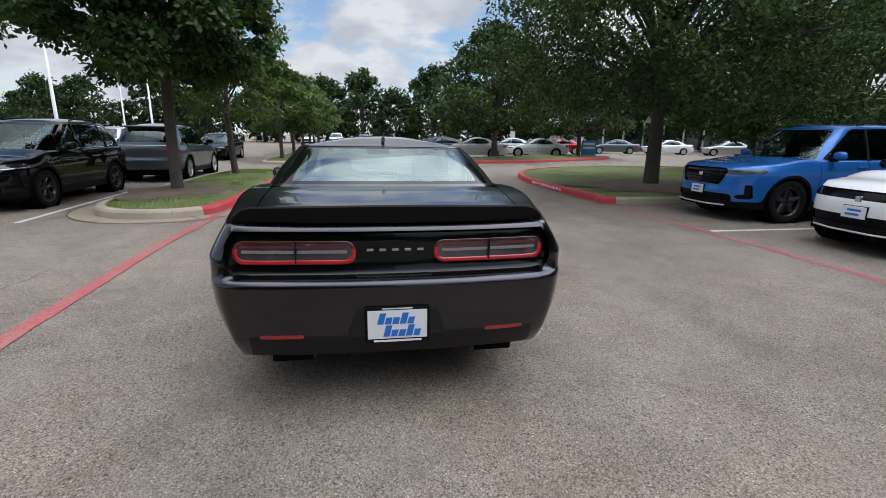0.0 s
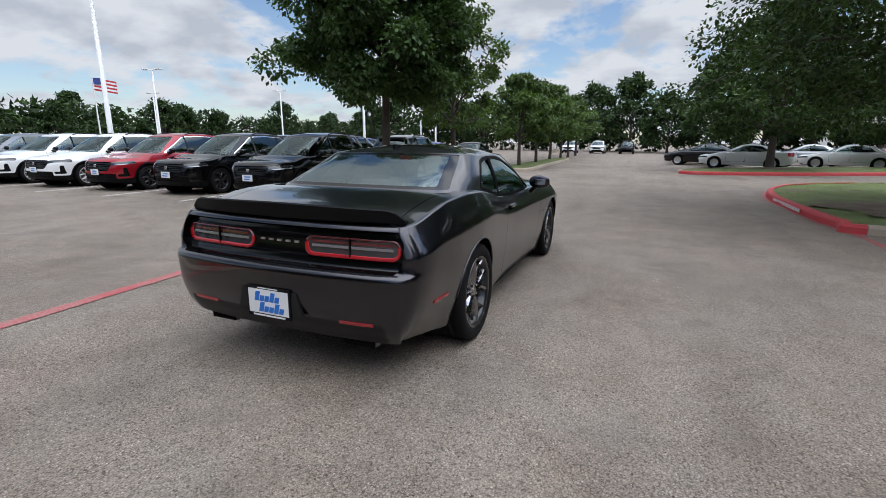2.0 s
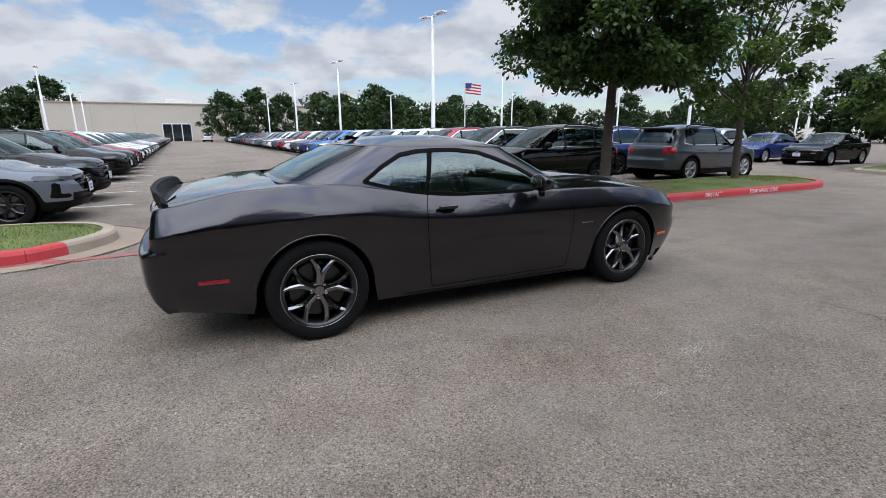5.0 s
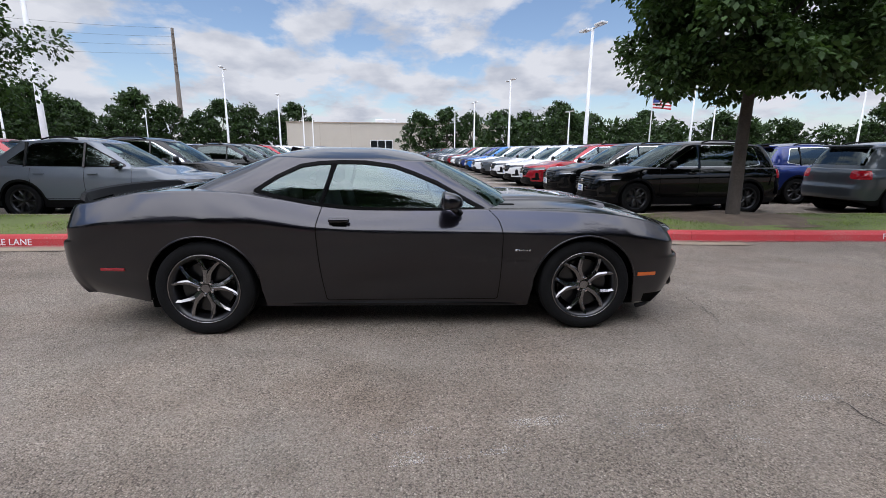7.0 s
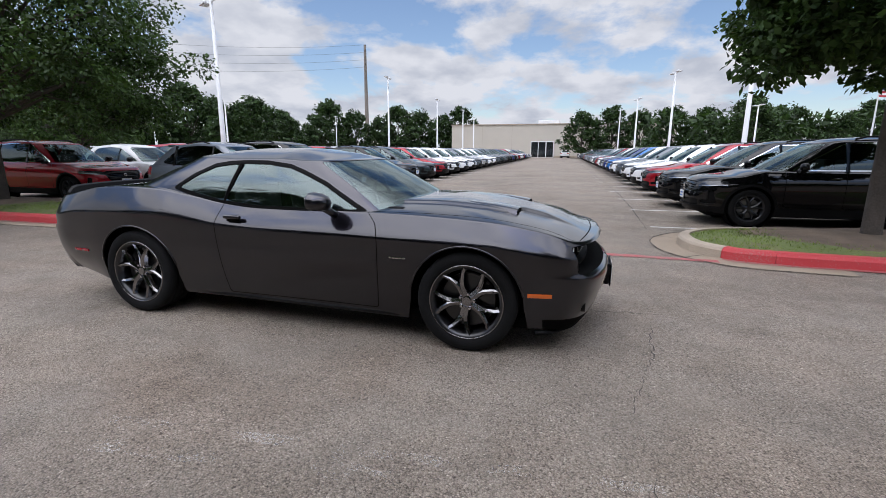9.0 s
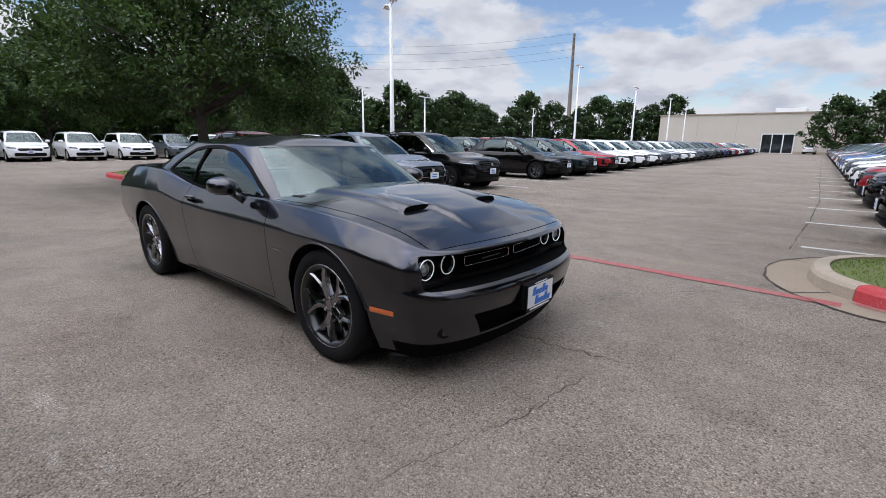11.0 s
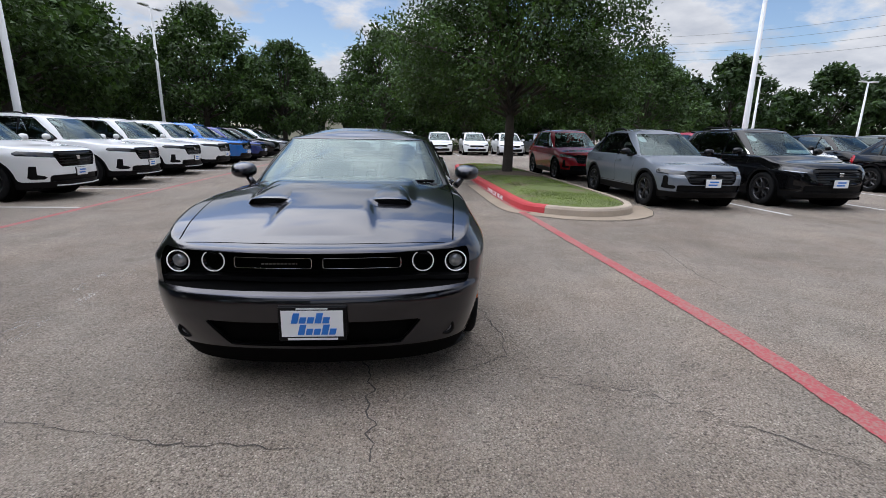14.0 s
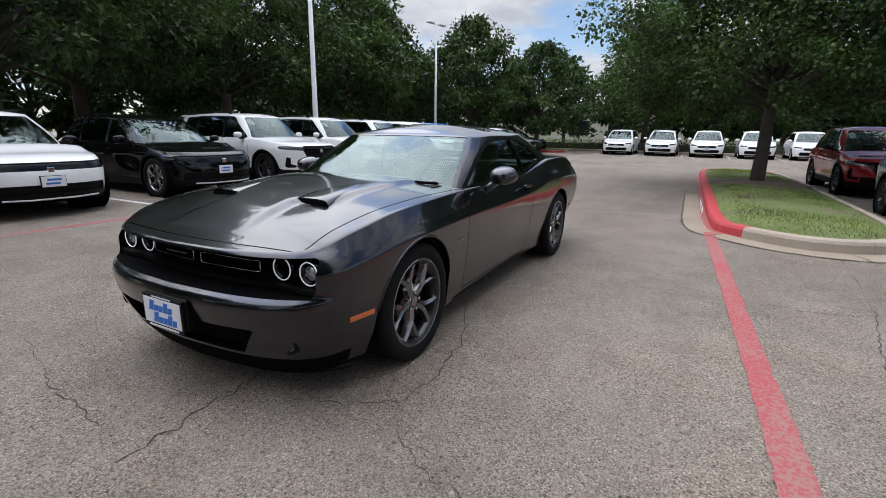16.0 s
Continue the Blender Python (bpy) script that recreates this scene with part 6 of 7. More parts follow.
def build_tree(label, height, radius, clear, trunk_r, seed, clumps=60, per=120, leaf=.16, mat=None, lean=(0, 0), name="shade_tree", cr=1.0, corners=4):
    """Tapered trunk, forking limbs and a crown of leaf clumps at the limb ends."""
    r = random.Random(seed)
    t = thing(name, label, "tree")
    bm = bmesh.new()
    hub = Vector((lean[0], lean[1], clear))
    tube_bm([(0, 0, -.05), (.02, .01, .18), (lean[0] * .4, lean[1] * .4, clear * .5), hub, hub + Vector((.05, .02, (height - clear) * .35))], [trunk_r * 1.65, trunk_r * 1.08, trunk_r * .92, trunk_r * .8, trunk_r * .42], 12, bm)
    low = clear * .88

    def reach(hh):
        """The crown's radius at a height from 0 (foot) to 1 (top)."""
        return radius * min(1.0, .62 + hh * 1.6) * max(.0, 1 - max(0.0, hh - .22) / .80) ** .62
    tips = []
    limbs = 10 + clumps // 10
    for k in range(limbs):
        a = 2 * math.pi * (k * .381966 + r.uniform(-.04, .04))
        hh = (k + .5) / limbs
        f = r.uniform(.70, .95)
        q = reach(hh) * f
        tip = Vector((math.cos(a) * q, math.sin(a) * q, low + .25 + hh * (height - low - .3)))
        start = hub + Vector((0, 0, (hh * .55 - .08) * (height - clear) * .6))
        bend = start.lerp(tip, .5) + Vector((r.uniform(-.15, .15), r.uniform(-.15, .15), .10 * radius))
        tube_bm([start, bend, tip], [trunk_r * .34, trunk_r * .2, trunk_r * .05], 6, bm)
        tips += [tip, bend.lerp(tip, .6)]
        for _ in range(2 if corners == 4 else 0):
            t2 = bend.lerp(tip, r.uniform(.2, .8)) + Vector((r.gauss(0, .18), r.gauss(0, .18), r.gauss(0, .10))) * radius
            tube_bm([bend.lerp(tip, .3), t2], [trunk_r * .13, trunk_r * .035], 5, bm)
            tips.append(t2)
    part("trunk", bm, M_BARK, t, "grey-brown bark", smooth=True)
    cl = []
    r.shuffle(tips)
    for tip in tips[:clumps // 2]:
        cl.append((tip.x, tip.y, max(tip.z, low + .15), radius * r.uniform(.16, .28) * cr))
    while len(cl) < clumps:
        a, hh = r.uniform(0, 6.283), r.uniform(0, 1) ** 1.15
        bump = 1 + .20 * noise.noise(Vector((math.cos(a) * 2.4, math.sin(a) * 2.4, hh * 4 + seed)))
        q = reach(hh) * math.sqrt(r.uniform(.12, 1)) * bump
        cl.append((math.cos(a) * q, math.sin(a) * q, low + .15 + hh * (height - low - .3) * (.94 + .06 * bump), radius * r.uniform(.11, .23) * cr))
    me = leaf_mesh("crown", cl, per, leaf, seed, mat or M_LEAF, corners)
    ob = new("crown", me)
    ob.parent = t
    return t


def at_deg(x, y, yaw=0, s=1.0):
    return pose(x, y, 0, 0, 0, yaw) @ Matrix.Diagonal((s, s, s, 1))


# ---------------------------------------------------------------- islands, kerbs and their trees
isl_a, loop_a, in_a = island("planting_island_1", [(-2.80, 4.6), (-2.74, 7.0), (-2.70, 10.0), (-2.72, 12.2), (-3.1, 13.2), (-3.9, 13.5), (-4.8, 13.1), (-5.15, 11.8), (-5.2, 8.5), (-5.2, 5.6), (-4.95, 4.35), (-4.3, 3.72), (-3.5, 3.68), (-3.0, 4.02)],
                             lambda x, y: x > -3.05 and y > 4.0 or y > 12.6, [(-4.15, 6.3, 1.1, 1.7)], "narrow planting island with red-painted kerb and grass")
isl_b, loop_b, in_b = island("planting_island_2", [(-2.30, -16.0), (-2.36, -12), (-2.45, -8.0), (-2.55, -4.6), (-2.85, -3.85), (-3.5, -3.42), (-4.2, -3.5), (-4.75, -4.1), (-4.95, -5.4), (-4.95, -9), (-4.9, -13), (-4.75, -15.8), (-4.2, -16.9), (-3.3, -17.2), (-2.6, -16.8)],
                             lambda x, y: x > -2.9 or y < -16.2, [(-3.66, -11.1, 1.1, 1.5)], "planting island with red-painted kerb and mown grass")
isl_c, loop_c, in_c = island("planting_island_3", [(5.45, 4.95), (9.0, 4.85), (13.5, 4.9), (16.5, 6.5), (17.6, 11.0), (16.8, 15.6), (13.5, 17.0), (9.1, 16.1), (6.6, 14.3), (5.5, 12.2), (5.08, 9.8), (5.1, 7.0), (5.2, 5.6)],
                             lambda x, y: x < 5.7 or (y > 12 and x < 9), [(7.85, 7.2, 2.3, 1.9)], "large grassed island with a red-painted kerb")
isl_d, loop_d, in_d = island("planting_island_4", [(4.2, 20.3), (8.5, 21.6), (13.5, 24.4), (17.4, 27.6), (18.2, 29.8), (16.6, 31.2), (12.5, 29.4), (8.0, 26.6), (5.0, 24.2), (3.6, 22.0)],
                             lambda x, y: y < x * .75 + 18.5, [(7.9, 24.2, 1.2, 1.0)], "grassed island with trees and red kerb")
isl_e, loop_e, in_e = island("planting_island_5", [(-3.4, 19.6), (-3.5, 24), (-3.6, 30), (-3.8, 36), (-4.4, 37), (-5.3, 36), (-5.5, 30), (-5.4, 24), (-5.2, 19.8), (-4.4, 18.9)],
                             lambda x, y: False, [], "long planting island with plain kerb and grass")
isl_f, loop_f, in_f = island("planting_island_6", [(7.2, -33.9), (7.2, -31.4), (8.2, -30.9), (11.5, -31.0), (12.4, -32.2), (12.2, -35), (9, -35.4)],
                             lambda x, y: y > -32, [], "small planting island with a red kerb")
for inn, cnt, sd, sk in ((in_a, 10000, 1, [(-4.15, 6.3, 1.1, 1.7)]), (in_b, 17000, 2, [(-3.66, -11.1, 1.1, 1.5)]), (in_c, 13000, 3, [(7.85, 7.2, 2.3, 1.9)])):
    grass_blades(inn, cnt, sd, sk)

# concrete aprons at the island noses
for nm, lp, cond in (("kerb_apron_1", loop_a, lambda x, y: y < 5.4), ("kerb_apron_2", loop_b, lambda x, y: y > -5.0 or (x > -2.9 and y > -9.0))):
    idx = [i for i, (x, y) in enumerate(lp) if cond(x, y)]
    first = next(i for i in idx if (i - 1) % len(lp) not in idx)
    run = []
    i = first
    while i in idx:
        run.append(i); i = (i + 1) % len(lp)
        if len(run) > len(lp):
            break
    out = offset_loop(lp, .38)
    bm = bmesh.new()
    a = [bm.verts.new((*lp[i], .005)) for i in run]
    b = [bm.verts.new((*out[i], .004)) for i in run]
    for k in range(len(run) - 1):
        bm.faces.new((a[k], b[k], b[k + 1], a[k + 1]))
    bmesh.ops.recalc_face_normals(bm, faces=bm.faces)
    ap = tagged(part(nm, bm, M_APRON), "pale concrete gutter apron round the island nose", "kerb apron", kind="structure")
    edge = line_of(*[out[i] for i in run], step=.05)
    part("apron_joint", ragged_bm(edge, .020, .009, len(run)), M_SEAM, ap)
    for k in (len(run) // 3, 2 * len(run) // 3):
        part("apron_joint", ragged_bm(line_of(lp[run[k]], out[run[k]], step=.05), .016, .0085, k), M_SEAM, ap)

# red paint that ran from the kerbs into the gutter
for nm, lp, cond in (("gutter_paint_1", loop_a, lambda x, y: x > -3.0 and 4.0 < y < 12.0), ("gutter_paint_2", loop_b, lambda x, y: x > -2.75 and -15.5 < y < -3.9), ("gutter_paint_3", loop_c, lambda x, y: x < 5.6 and 5.2 < y < 13.0)):
    idx = [i for i, (x, y) in enumerate(lp) if cond(x, y)]
    first = next(i for i in idx if (i - 1) % len(lp) not in idx)
    run = []
    i = first
    while i in idx and len(run) < len(lp):
        run.append(i); i = (i + 1) % len(lp)
    out = offset_loop(lp, .045)
    tagged(part(nm, ragged_bm(line_of(*[out[i] for i in run], step=.08), .085, .0095, len(run)), M_REDLINE), "worn red paint in the gutter below the kerb", "road marking", kind="structure")

# tow-away lettering on the red kerb of the second island
def kerb_text(words, x, y, yaw, size, label, z=.075):
    cu = bpy.data.curves.new("kerb_lettering", "FONT")
    cu.body, cu.size, cu.extrude, cu.align_x, cu.align_y = words, size, .002, "CENTER", "CENTER"
    ob = new("kerb_lettering", cu)
    ob.matrix_basis = pose(x, y, z, 84, 0, yaw)
    cu.materials.append(M_WHITE)
    tagged(ob, label, "lettering")
    return ob


kerb_text("TOW AWAY ZONE", -2.395, -8.6 + 2.0, 90 + 1.2, .13, "white stencilled words on the red kerb")
kerb_text("FIRE LANE", -2.425, -4.75 - .9, 90 + 1.2, .13, "white stencilled words on the red kerb")
kerb_text("TOW AWAY ZONE", -2.695, 9.9, 90, .13, "white stencilled words on the red kerb")
kerb_text("FIRE LANE", -2.73, 8.1, 90, .13, "white stencilled words on the red kerb")
for k in range(12):
    tagged(part("kerb_lettering", box_bm(5.06, 7.2 + .19 * k, .045, 5.075, 7.31 + .19 * k, .115), M_WHITE), "white stencilled bar on the red kerb", "lettering", "kerb stencil")

# ---------------------------------------------------------------- painted lines
tagged(part("fire_lane_line_1", ragged_bm(line_of((-2.53, -3.95), (-2.70, -.7), (-2.76, .5), (-2.80, 1.2), (-2.81, 1.9), (-2.79, 2.6), (-2.76, 3.95), step=.04), .145, .0072, 5), M_REDLINE), "worn red fire-lane line across the aisle mouth", "road marking", kind="structure")
tagged(part("fire_lane_line_2", ragged_bm([(east_x(y) - .05, y) for y in np.arange(5.0, -28, -.06)], .115, .004, 6), M_REDLINE), "worn red fire-lane line before the east bays", "road marking", kind="structure")
for i in range(12):
    y = 1.85 - 3.02 * i
    x = east_x(y)
    tagged(part("bay_line", strip_bm(line_of((x + .05, y), (x + 5.2, y + .1)), .10, .004), M_WHITELINE), "worn white parking bay line", "road marking", "bay lines east", "structure")
nx_, ny_ = -DY, DX
for k in range(22):
    x, y = -5.61 + DX * 2.74 * k, 3.45 + DY * 2.74 * k
    tagged(part("bay_line", strip_bm(line_of((x, y), (x - .3, y + 4.9)), .10, .004), M_WHITELINE), "worn white parking bay line", "road marking", "bay lines north of the aisle", "structure")
    x, y = -7.65 + DX * 2.74 * k, -3.7 + DY * 2.74 * k
    tagged(part("bay_line", strip_bm(line_of((x, y), (x + .3, y - 5.0)), .10, .004), M_WHITELINE), "worn white parking bay line", "road marking", "bay lines south of the aisle", "structure")
for k in range(9):
    x = 4.4 - 2.74 * k
    tagged(part("bay_line", strip_bm(line_of((x, -30.2), (x, -35)), .10, .004), M_WHITELINE), "worn white parking bay line", "road marking", "bay lines south", "structure")


# cracks: wandering dark joints
def crack(pts, seed, width=.011):
    r = random.Random(seed)
    fine = []
    for (x0, y0), (x1, y1) in zip(pts, pts[1:]):
        n = max(2, int(math.hypot(x1 - x0, y1 - y0) / .035))
        for k in range(n):
            f = k / n
            fine.append((x0 + (x1 - x0) * f + r.gauss(0, .006) + .06 * noise.noise(Vector((x0 * 3 + f * 4, seed, 0))), y0 + (y1 - y0) * f + r.gauss(0, .006) + .06 * noise.noise(Vector((seed, y0 * 3 + f * 4, 5)))))
    fine.append(pts[-1])
    w = [max(.0012, width * r.uniform(.4, 1.0) * min(1.0, max(0.0, .75 + 1.6 * noise.noise(Vector((x * 1.7, y * 1.7, seed)))))) for x, y in fine]
    return tagged(part("pavement_crack", strip_bm(fine, w, .0035), M_CRACK), "thin dark crack in the concrete", "crack", kind="structure")


CRACKS = [
    [(3.6, 2.45), (2.46, 2.59), (1.84, 2.62), (1.5, 2.54), (1.2, 2.6), (.66, 2.75), (.12, 2.8), (-.33, 2.88)],
    [(-.33, 2.88), (-.29, 2.5), (-.27, 2.2), (-.15, 1.6)],
    [(-.72, .38), (-1.04, 1.09), (-1.13, 1.64), (-1.1, 1.95), (-1.24, 2.17), (-1.49, 2.33), (-1.77, 2.4), (-1.95, 2.58), (-2.27, 2.85), (-2.7, 3.2)],
    [(-.6, 2.2), (-.85, 2.1), (-1.1, 1.95)],
    [(-3.86, -3.05), (-3.78, -1.9), (-3.67, -.92), (-3.45, .14), (-3.5, .9)],
    [(-3.67, -.92), (-3.2, -.75), (-2.95, -.8)],
    [(1.0, -9.5), (.9, -12), (1.3, -15), (1.1, -19)],
]
for i, c in enumerate(CRACKS):
    crack(c, i)

# pale dry scuffs left by tyres beside the coupe
def scuff_material():
    m = material("pale_scuff", (.62, .57, .50), .85)
    nt = m.node_tree
    N, L = nt.nodes.new, nt.links.new
    out, b = nt.nodes["Material Output"], nt.nodes["Principled BSDF"]
    tc, n1, n2 = N("ShaderNodeTexCoord"), N("ShaderNodeTexNoise"), N("ShaderNodeTexNoise")
    n1.inputs["Scale"].default_value, n1.inputs["Detail"].default_value = 60, 5
    n2.inputs["Scale"].default_value, n2.inputs["Detail"].default_value = 3.2, 4
    L(tc.outputs["Object"], n1.inputs["Vector"]); L(tc.outputs["Object"], n2.inputs["Vector"])
    mm = N("ShaderNodeMath"); mm.operation = "MULTIPLY"
    L(n1.outputs["Fac"], mm.inputs[0]); L(n2.outputs["Fac"], mm.inputs[1])
    r = N("ShaderNodeMapRange")
    r.inputs["From Min"].default_value, r.inputs["From Max"].default_value = .25, .42
    r.inputs["To Max"].default_value = .42
    L(mm.outputs[0], r.inputs["Value"])
    t, mix = N("ShaderNodeBsdfTransparent"), N("ShaderNodeMixShader")
    L(r.outputs[0], mix.inputs[0]); L(t.outputs[0], mix.inputs[1]); L(b.outputs[0], mix.inputs[2])
    L(mix.outputs[0], out.inputs[0])
    return m


M_SCUFF = scuff_material()
for k, (pts, w_) in enumerate(((((2.33, -.30), (2.26, .5), (2.18, 1.2), (2.02, 2.85)), .07), (((2.52, .0), (2.42, .7), (2.30, 1.6)), .09), (((2.33, -.15), (2.50, .15)), .10), (((2.20, 1.0), (2.45, 1.9)), .05))):
    tagged(part("tyre_scuff", ragged_bm(line_of(*pts, step=.05), w_, .0028 + .0003 * k, 40 + k), M_SCUFF), "pale dry scuff mark on the concrete", "scuff mark", kind="structure")
crack([(-5.3, 3.35), (-9, 3.36), (-13, 3.3), (-30, 2.5), (-60, 1.1)], 31, .035)

# ---------------------------------------------------------------- trees
T_A = build_tree("young broad-leaved tree in the island with bare soil", 7.6, 2.55, 2.8, .118, 11, 170, 460, .125, M_LEAF, lean=(.05, 0))
T_A.matrix_basis = at_deg(-4.22, 6.2)
T_A2 = build_tree("slender light green tree with an open crown", 6.7, 2.3, 2.0, .10, 12, 75, 130, .14, M_LEAF2, lean=(-.1, .1))
T_A2.matrix_basis = at_deg(-4.25, 11.1)
T_B = build_tree("spreading live oak on the grassed island", 7.4, 4.7, 2.2, .165, 13, 420, 210, .102, M_OAK, cr=.72)
T_B.matrix_basis = at_deg(-3.66, -11.1)
T_C = build_tree("large live oak shading the grassed island", 8.4, 5.6, 2.35, .20, 14, 400, 215, .104, M_OAK, cr=.64)
T_C.matrix_basis = at_deg(7.7, 7.2)
OAK_MID = build_tree("live oak with a dense dark crown", 9.6, 6.0, 2.4, .24, 15, 190, 95, .24, M_OAK, cr=.75, corners=3)
OAK_MID.matrix_basis = at_deg(7.9, 24.4, 0, .82)
OAK_E = build_tree("tall live oak behind the east row", 13.0, 7.6, 3.0, .28, 18, 300, 160, .175, M_OAK, cr=.62, corners=3)
OAK_E.matrix_basis = at_deg(16.5, -2.6, 10)
for x, y, a, s in ((21.5, -14.5, 120, 1.15), (22.0, -7.5, 60, 1.1)):
    copy_thing(OAK_E, at_deg(x, y, a, s))
MID2 = build_tree("light green street tree in a long island", 5.0, 2.3, 1.6, .10, 16, 70, 110, .20, M_LEAF2, corners=3)
MID2.matrix_basis = at_deg(-4.5, 21.5)
for x, y, a, s in ((15.6, 28.8, 40, .85), (15.5, 12.5, 80, .9), (22.5, -24.5, 200, 1.6), (21.0, 4.5, 300, 1.15), (25.5, -33.0, 30, 1.55), (29.0, -15.0, 150, 1.4),
                   (2.2, -39.6, 60, 1.28), (-5.5, -43.0, 130, 1.0), (-17.5, -40.0, 210, 1.0), (15.5, -34.0, 270, 1.3), (9.4, -33.2, 330, 1.0), (-13.5, -22.0, 20, .75)):
    copy_thing(OAK_MID, at_deg(x, y, a, s))
for x, y, a, s in ((-4.5, 26.0, 30, 1.0), (-4.6, 31.5, 100, 1.1), (-4.7, 37.0, 200, 1.0), (-5.0, 43.0, 300, 1.15), (-5.2, 50.0, 60, 1.2)):
    copy_thing(MID2, at_deg(x, y, a, s))
# distant tree belts
FAR = [build_tree("distant tree in the belt round the car park", 9.0, 4.9, 1.3, .2, 20 + i, 86, 50, .44, M_FAR, name="belt_tree", corners=3) for i in range(3)]
far_r = random.Random(4)
spots = []
for k in range(20):
    spots.append((-46 + 5.6 * k + far_r.uniform(-1, 1), 78 + far_r.uniform(-4, 6) - (8 if k > 8 else 0), far_r.uniform(.85, 1.25)))
for k in range(22):
    spots.append((-60 - far_r.uniform(0, 14), 12 + 4.6 * k + far_r.uniform(-1, 1), far_r.uniform(.60, .85)))
for k in range(20):
    spots.append((-98 + 5.0 * k, -62 + far_r.uniform(-3, 3) + .12 * k, far_r.uniform(.90, 1.2)))
for k in range(12):
    spots.append((-30 + 7.0 * k, -54 + far_r.uniform(-3, 3), far_r.uniform(.9, 1.25)))
for k in range(7):
    spots.append((-108 - 3 * k + far_r.uniform(-2, 2), -62 + 5.0 * k, far_r.uniform(1.1, 1.4)))
for k in range(7):
    spots.append((33 + far_r.uniform(-2, 4), -44 + 11 * k, far_r.uniform(1.0, 1.3)))
for x, y, s in ((-97, 0.8, 1.0), (-96, 6.5, .95), (-97, 11.5, 1.0), (-88, 21, .95), (-86, 27, 1.0), (-88, 34, .95), (34, 50, 1.2), (42, 40, 1.2), (28, 66, 1.2)):
    spots.append((x, y, s))
for i, (x, y, s) in enumerate(spots):
    m = at_deg(x, y, far_r.uniform(0, 360), s)
    if i < 3:
        FAR[i].matrix_basis = m
    else:
        copy_thing(FAR[i % 3], m)


# dense undergrowth that closes the belts below and between the crowns
ug = np.random.default_rng(8)
belts = [((-100, -64), (-26, -61)), ((26, -60), (55, -58)), ((-48, 81), (18, 81)), ((12, 74), (70, 66)), ((-62, 10), (-74, 116)), ((-106, -64), (-126, -32)), ((36, -46), (37, 34)), ((-114, 40), (-70, 60))]
bush = []
for (x0, y0), (x1, y1) in belts:
    n = int(math.hypot(x1 - x0, y1 - y0) / 1.5)
    for i in range(n):
        f = i / n
        for z in (.9, 2.8, 4.8):
            bush.append((x0 + (x1 - x0) * f + ug.uniform(-1, 1), y0 + (y1 - y0) * f + ug.uniform(-1.5, 1.5), z + ug.uniform(-.6, .9), ug.uniform(1.3, 2.1)))
tagged(new("far_woods", leaf_mesh("far_woods", bush, 46, .66, 9, M_FAR, 3)), "dense dark green woods behind the car park", "woods", kind="stuff")


# ---------------------------------------------------------------- lamp posts, wires
def lamp_post(x, y, h, yaw=0, heads=2):
    p = thing("street_lamp", "tall white steel car-park lamp post with flat heads", "street lamp", "car-park lamp posts", at=pose(x, y, 0, 0, 0, yaw))
    part("base", lathe_bm([(0, .28), (.55, .27), (.60, .22), (.60, .01)], 20, "Z"), M_KERB, p)
    part("pole", lathe_bm([(.6, .11), (h, .065), (h, .001)], 14, "Z"), M_POLE, p, smooth=True)
    part("cross_arm", box_bm(-.62, -.03, h - .06, .62, .03, h, .008), M_POLE, p)
    for sg in ((1, -1) if heads == 2 else (1,)):
        hd = part("lamp_head", box_bm(sg * .35, -.17, h - .02, sg * .98, .17, h + .07, .02), M_POLE, p)
        part("lens", box_bm(sg * .42, -.13, h - .03, sg * .92, .13, h - .018), M_WHITE, hd)
    return p


for x, y, h, a in ((-18.4, 8.3, 7.0, 10), (-38.0, 8.35, 7.4, 10), (-53.5, 7.1, 7.0, 10), (-78, 6.7, 7.8, 10), (-54.8, 19.1, 6.2, 10), (-12.8, -12.6, 7.25, 60), (-42.0, -17.6, 8.6, 10), (-52.2, -15.6, 7.4, 10), (-70, -17, 7.6, 10), (-86, -19, 7.6, 10),
                   (-40.6, -36.6, 6.6, 10), (-28, -33, 6.4, 10), (-94, -53, 8.9, 10), (-18.0, 27, 7.2, 10), (-38, 25, 7.4, 10), (-20, 45, 7.4, 10), (-40, 43, 7.4, 10), (-60, 41, 7.6, 10), (-9.5, 62, 8.5, 10),
                   (16.3, -29.1, 9.1, 80), (11.5, -10.9, 9.2, 80), (-30, 62, 8, 10)):
    lamp_post(x, y, h, a)

pyl = thing("power_pylon", "tall grey steel power pole with short cross arms", "power pole", at=pose(-165.7, -80, 0, 0, 0, 30))
part("mast", lathe_bm([(0, .9), (40, .45), (40, .01)], 10, "Z"), M_WOODPOLE, pyl)
for k in range(6):
    part("cross_arm", box_bm(-2.4, -.2, 26 + 2.4 * k, 2.4, .2, 26.4 + 2.4 * k), M_WOODPOLE, pyl)
for k in range(4):
    z0 = 40 - 2.6 * k
    pts = []
    for i in range(25):
        f = i / 24
        pts.append((-165.7 + 330 * f * .35, -80 - 150 * f * .9, z0 - 10 * (1 - (2 * f - 1) ** 2) * .8 + 6 * f))
    tagged(part("power_line", tube_bm(pts, .035, 5), M_WIRE), "thin black overhead power line", "power line", "overhead lines")

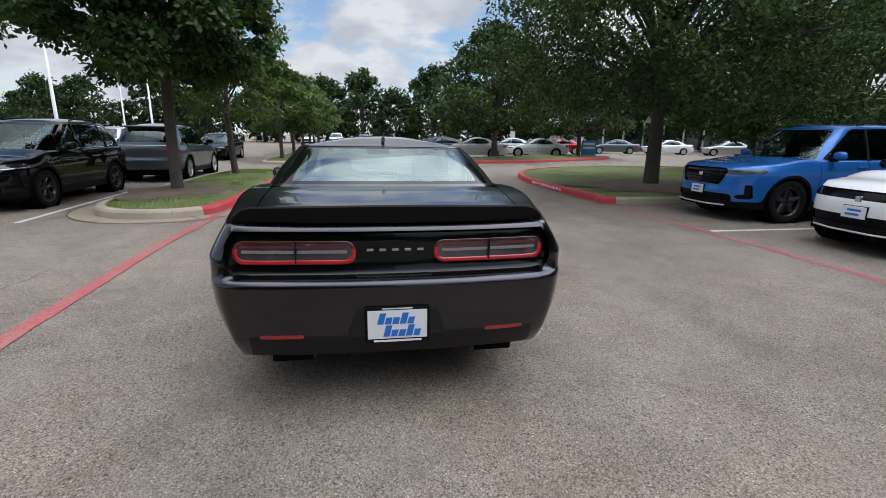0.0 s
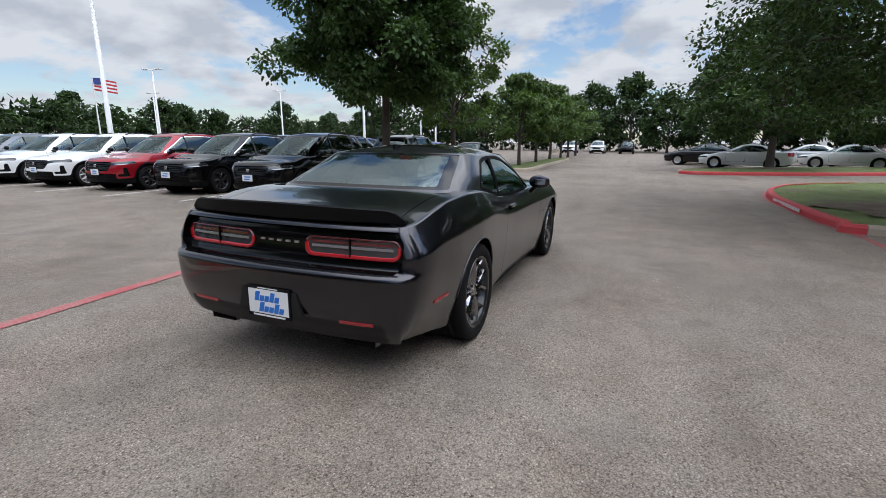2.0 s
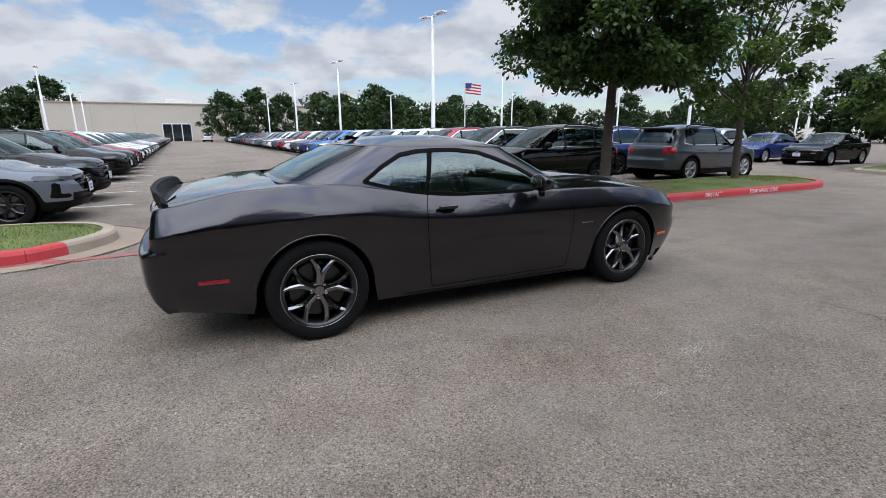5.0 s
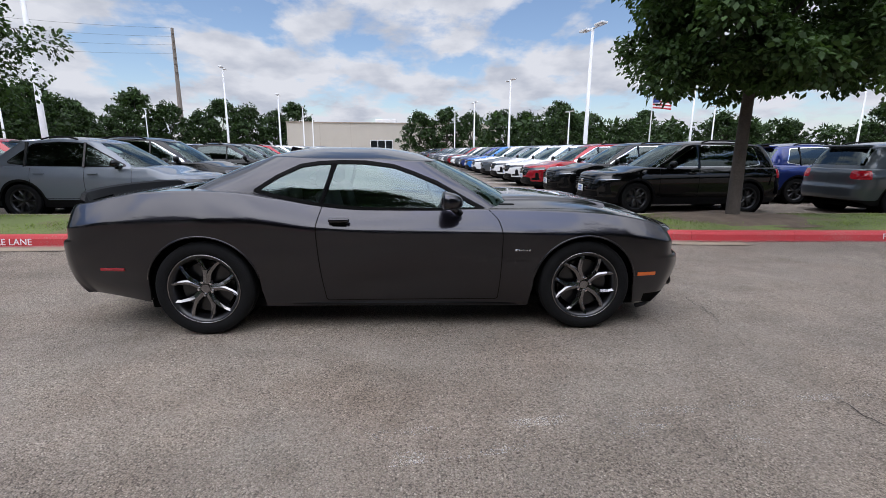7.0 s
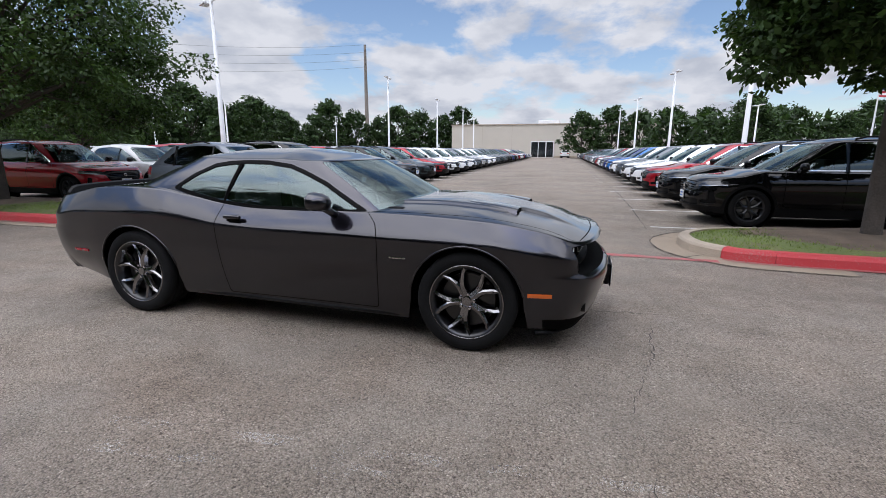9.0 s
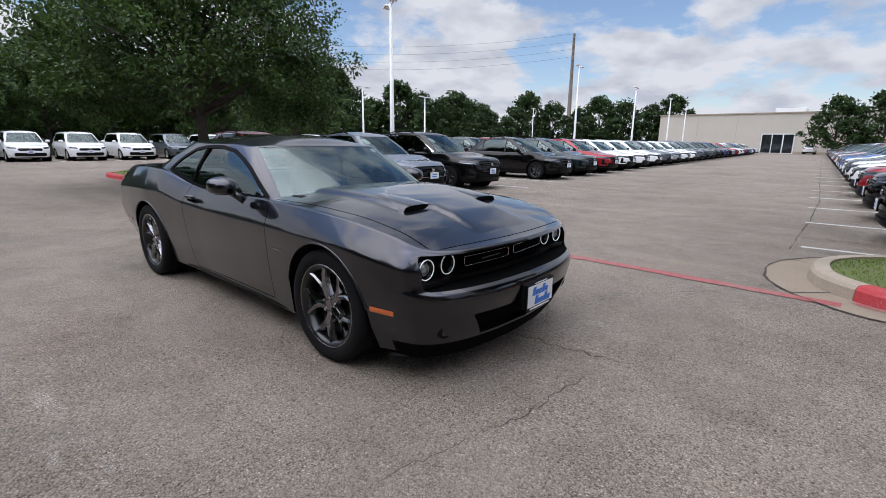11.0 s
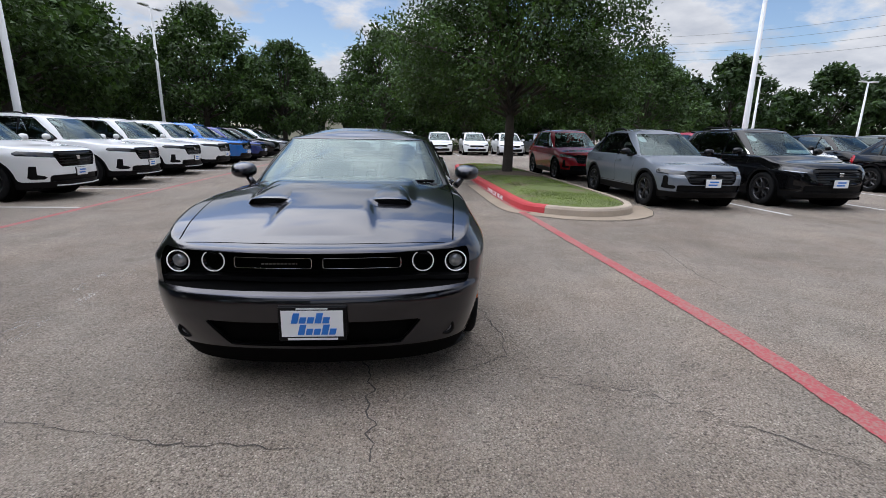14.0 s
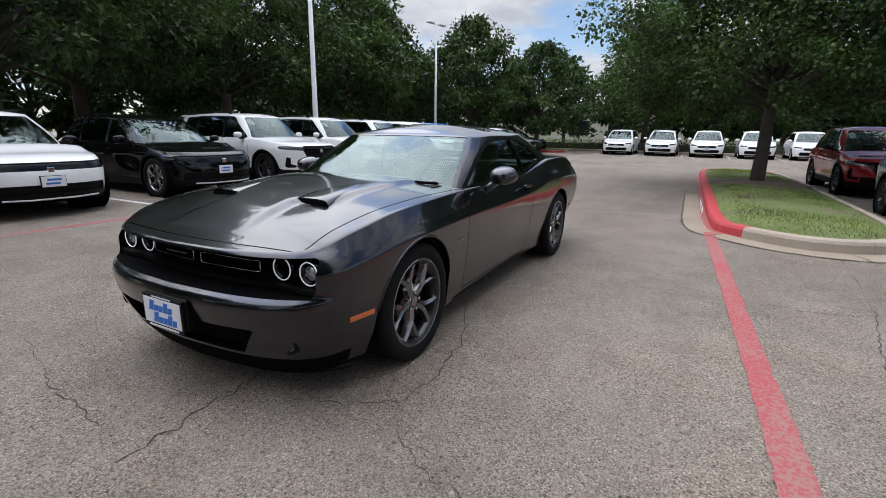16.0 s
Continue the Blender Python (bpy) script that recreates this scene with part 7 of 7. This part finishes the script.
# flag on its pole
fl = thing("flagpole", "white flagpole with a red, white and blue flag", "flag", at=pose(-48.7, 26.5, 0))
part("pole", lathe_bm([(0, .09), (7.5, .05), (7.5, .001)], 10, "Z"), M_POLE, fl)
flag = new("flag_cloth"); flag.parent = fl; flag.matrix_basis = pose(0, .05, 6.2, 0, 0, 60)
M_FLAGRED, M_FLAGBLUE = material("flag_red", (.45, .03, .04), .7), material("flag_blue", (.03, .05, .22), .7)
for k in range(7):
    bm = bmesh.new()
    rows = []
    for i in range(9):
        x, y = 1.9 * i / 8, .10 * math.sin(i * 1.1)
        rows.append([bm.verts.new((x, y, .17 * k - .03 * i)), bm.verts.new((x, y, .17 * (k + 1) - .03 * i))])
    for a, b in zip(rows, rows[1:]):
        bm.faces.new((a[0], b[0], b[1], a[1]))
    part("stripe", bm, M_FLAGRED if k % 2 == 0 else M_WHITE, flag)
part("canton", box_bm(0, -.02, .6, .75, .08, 1.19), M_FLAGBLUE, flag)

# ---------------------------------------------------------------- buildings
def long_building():
    b = thing("tan_commercial_building", "long low tan stucco building with a glazed door", "building", at=pose(-107, -7.9, 0))
    part("wall", box_bm(-30, -21.4, 0, 0, 27.6, 7.3), M_WALL, b)
    part("roof", box_bm(-30.2, -21.6, 7.3, .2, 27.8, 7.5), M_KERB, b)
    part("plinth", box_bm(0, -21.4, 0, .06, 27.6, .35), M_KERB, b)
    d = new("glazed_entrance"); d.parent = b; d.matrix_basis = pose(.05, 0, 0)
    part("frame", box_bm(-.02, -2.6, 0, .10, 2.6, 3.6, .02), M_POLE, d)
    for y0, y1 in ((-2.45, -.95), (-.8, .75), (.95, 2.45)):
        part("pane", box_bm(.10, y0, .08, .13, y1, 3.45), M_DARKPANE, d)
    for y, w_ in ((-2, 5), (6, 3)):
        part("rooftop_unit", box_bm(-14, y, 7.4, -8, y + w_, 8.7, .05), M_POLE, b)
    for y in (-14.0, -7.0, 7.0, 14.0, 21.0):
        part("wall_joint", box_bm(0, y, .35, .02, y + .05, 7.3), M_KERB, b)
    return b


long_building()


def showroom():
    b = thing("car_showroom", "glazed car showroom with a pale canopy and blue fascia", "building", at=pose(30, 50, 0, 0, 0, -12))
    part("wall", box_bm(-6, 0, 0, 46, 20, 5.6), M_WALL, b)
    part("roof", box_bm(-6.3, -.4, 5.6, 46.3, 20.3, 6.0), M_POLE, b)
    part("blue_fascia", box_bm(-4, -1.2, 3.6, 2, 0, 4.8, .05), M_BLUEWALL, b)
    part("canopy", box_bm(-14, -5, 3.2, -4, 2, 3.8, .05), M_POLE, b)
    for x in (-13, -5):
        part("canopy_post", box_bm(x, -4.6, 0, x + .5, -4.1, 3.2), M_POLE, b)
    for k in range(10):
        w_ = new("window"); w_.parent = b; w_.matrix_basis = pose(-3.6 + 2.4 * k, -.03, 0)
        part("pane", box_bm(.08, -.04, .3, 2.2, .0, 3.4), M_DARKPANE, w_)
        part("frame", box_bm(0, -.06, .2, 2.3, -.0, .3), M_POLE, w_)
        part("mullion", box_bm(2.22, -.08, .2, 2.34, .0, 3.5), M_POLE, w_)
    return b


showroom()
h = thing("low_building", "pale building far beyond the minivans", "building", at=pose(-2, -68, 0))
part("wall", box_bm(-22, -8, 0, 26, 0, 4.6), M_WALL, h)
part("roof", box_bm(-22.4, -8.4, 4.6, 26.4, .4, 5.0), M_KERB, h)
for k in range(8):
    part("window", box_bm(-19 + 5.6 * k, .01, 1.2, -16 + 5.6 * k, .06, 3.2), M_DARKPANE, h)
lawn = sheet("verge_lawn", [(-60, -37.6), (40, -37.6), (40, -120), (-60, -120)], .02, M_GRASS, "mown grass verge beyond the car park", "grass")
hed = thing("hedge", "clipped low green hedge behind the minivans", "hedge")
hc = [(x, -40 + .2 * math.sin(x), .55, .62) for x in np.arange(-26, 30, .55)]
ob = new("leaves", leaf_mesh("leaves", hc, 110, .16, 5, M_HEDGE)); ob.parent = hed
part("stems", box_bm(-26, -40.25, .0, 30, -39.75, .6), M_BARK, hed)
tagged(part("south_kerb", box_bm(-30, -36.9, 0, 28, -36.7, .15, .02), M_KERB), "plain concrete kerb behind the minivans", "kerb", kind="structure")
tagged(part("footpath", box_bm(-30, -37.6, 0, 28, -36.9, .14), M_APRON), "pale concrete footpath", "footpath", kind="structure")

# north cars and the blue sign
for k, (c, x, y, a) in enumerate((("white", 7.4, 28.0, 72), ("white", 13.0, 30.6, 72), ("silver", 12.0, 34.5, 72), ("red", 17.5, 37.0, 72), ("grey", 24, 39, 72), ("white", 29, 38, 72), ("silver", 34, 36, 72))):
    park("sedan", c, x, y, a, "cars before the showroom", 0 if k < 2 else -1, "parked before the showroom")
for k in range(8):
    park("sedan", ("black", "navy", "grey", "black")[k % 4], 5.6 + .3 * k, 31.5 + 2.8 * k, 75, "cars in the north row", -1, "parked in the north row")
for k, c in enumerate(("white", "white", "black")):
    park("suv", c, -7.5 + 3.6 * k, 62, 180, "cars at the north end", -1, "parked facing the lane")
sg_ = thing("blue_sign", "blue freestanding dealership sign with white bars", "sign", at=pose(16.8, 29.6, 0, 0, 0, 160))
part("board", box_bm(-.55, -.12, .2, .55, .12, 1.3, .03), M_BLUEWALL, sg_)
part("foot", box_bm(-.45, -.2, 0, .45, .2, .2, .03), M_KERB, sg_)
for k in range(2):
    part("lettering_bar", box_bm(-.42, .12, .95 - .3 * k, .42, .14, 1.13 - .3 * k), M_WHITE, sg_)
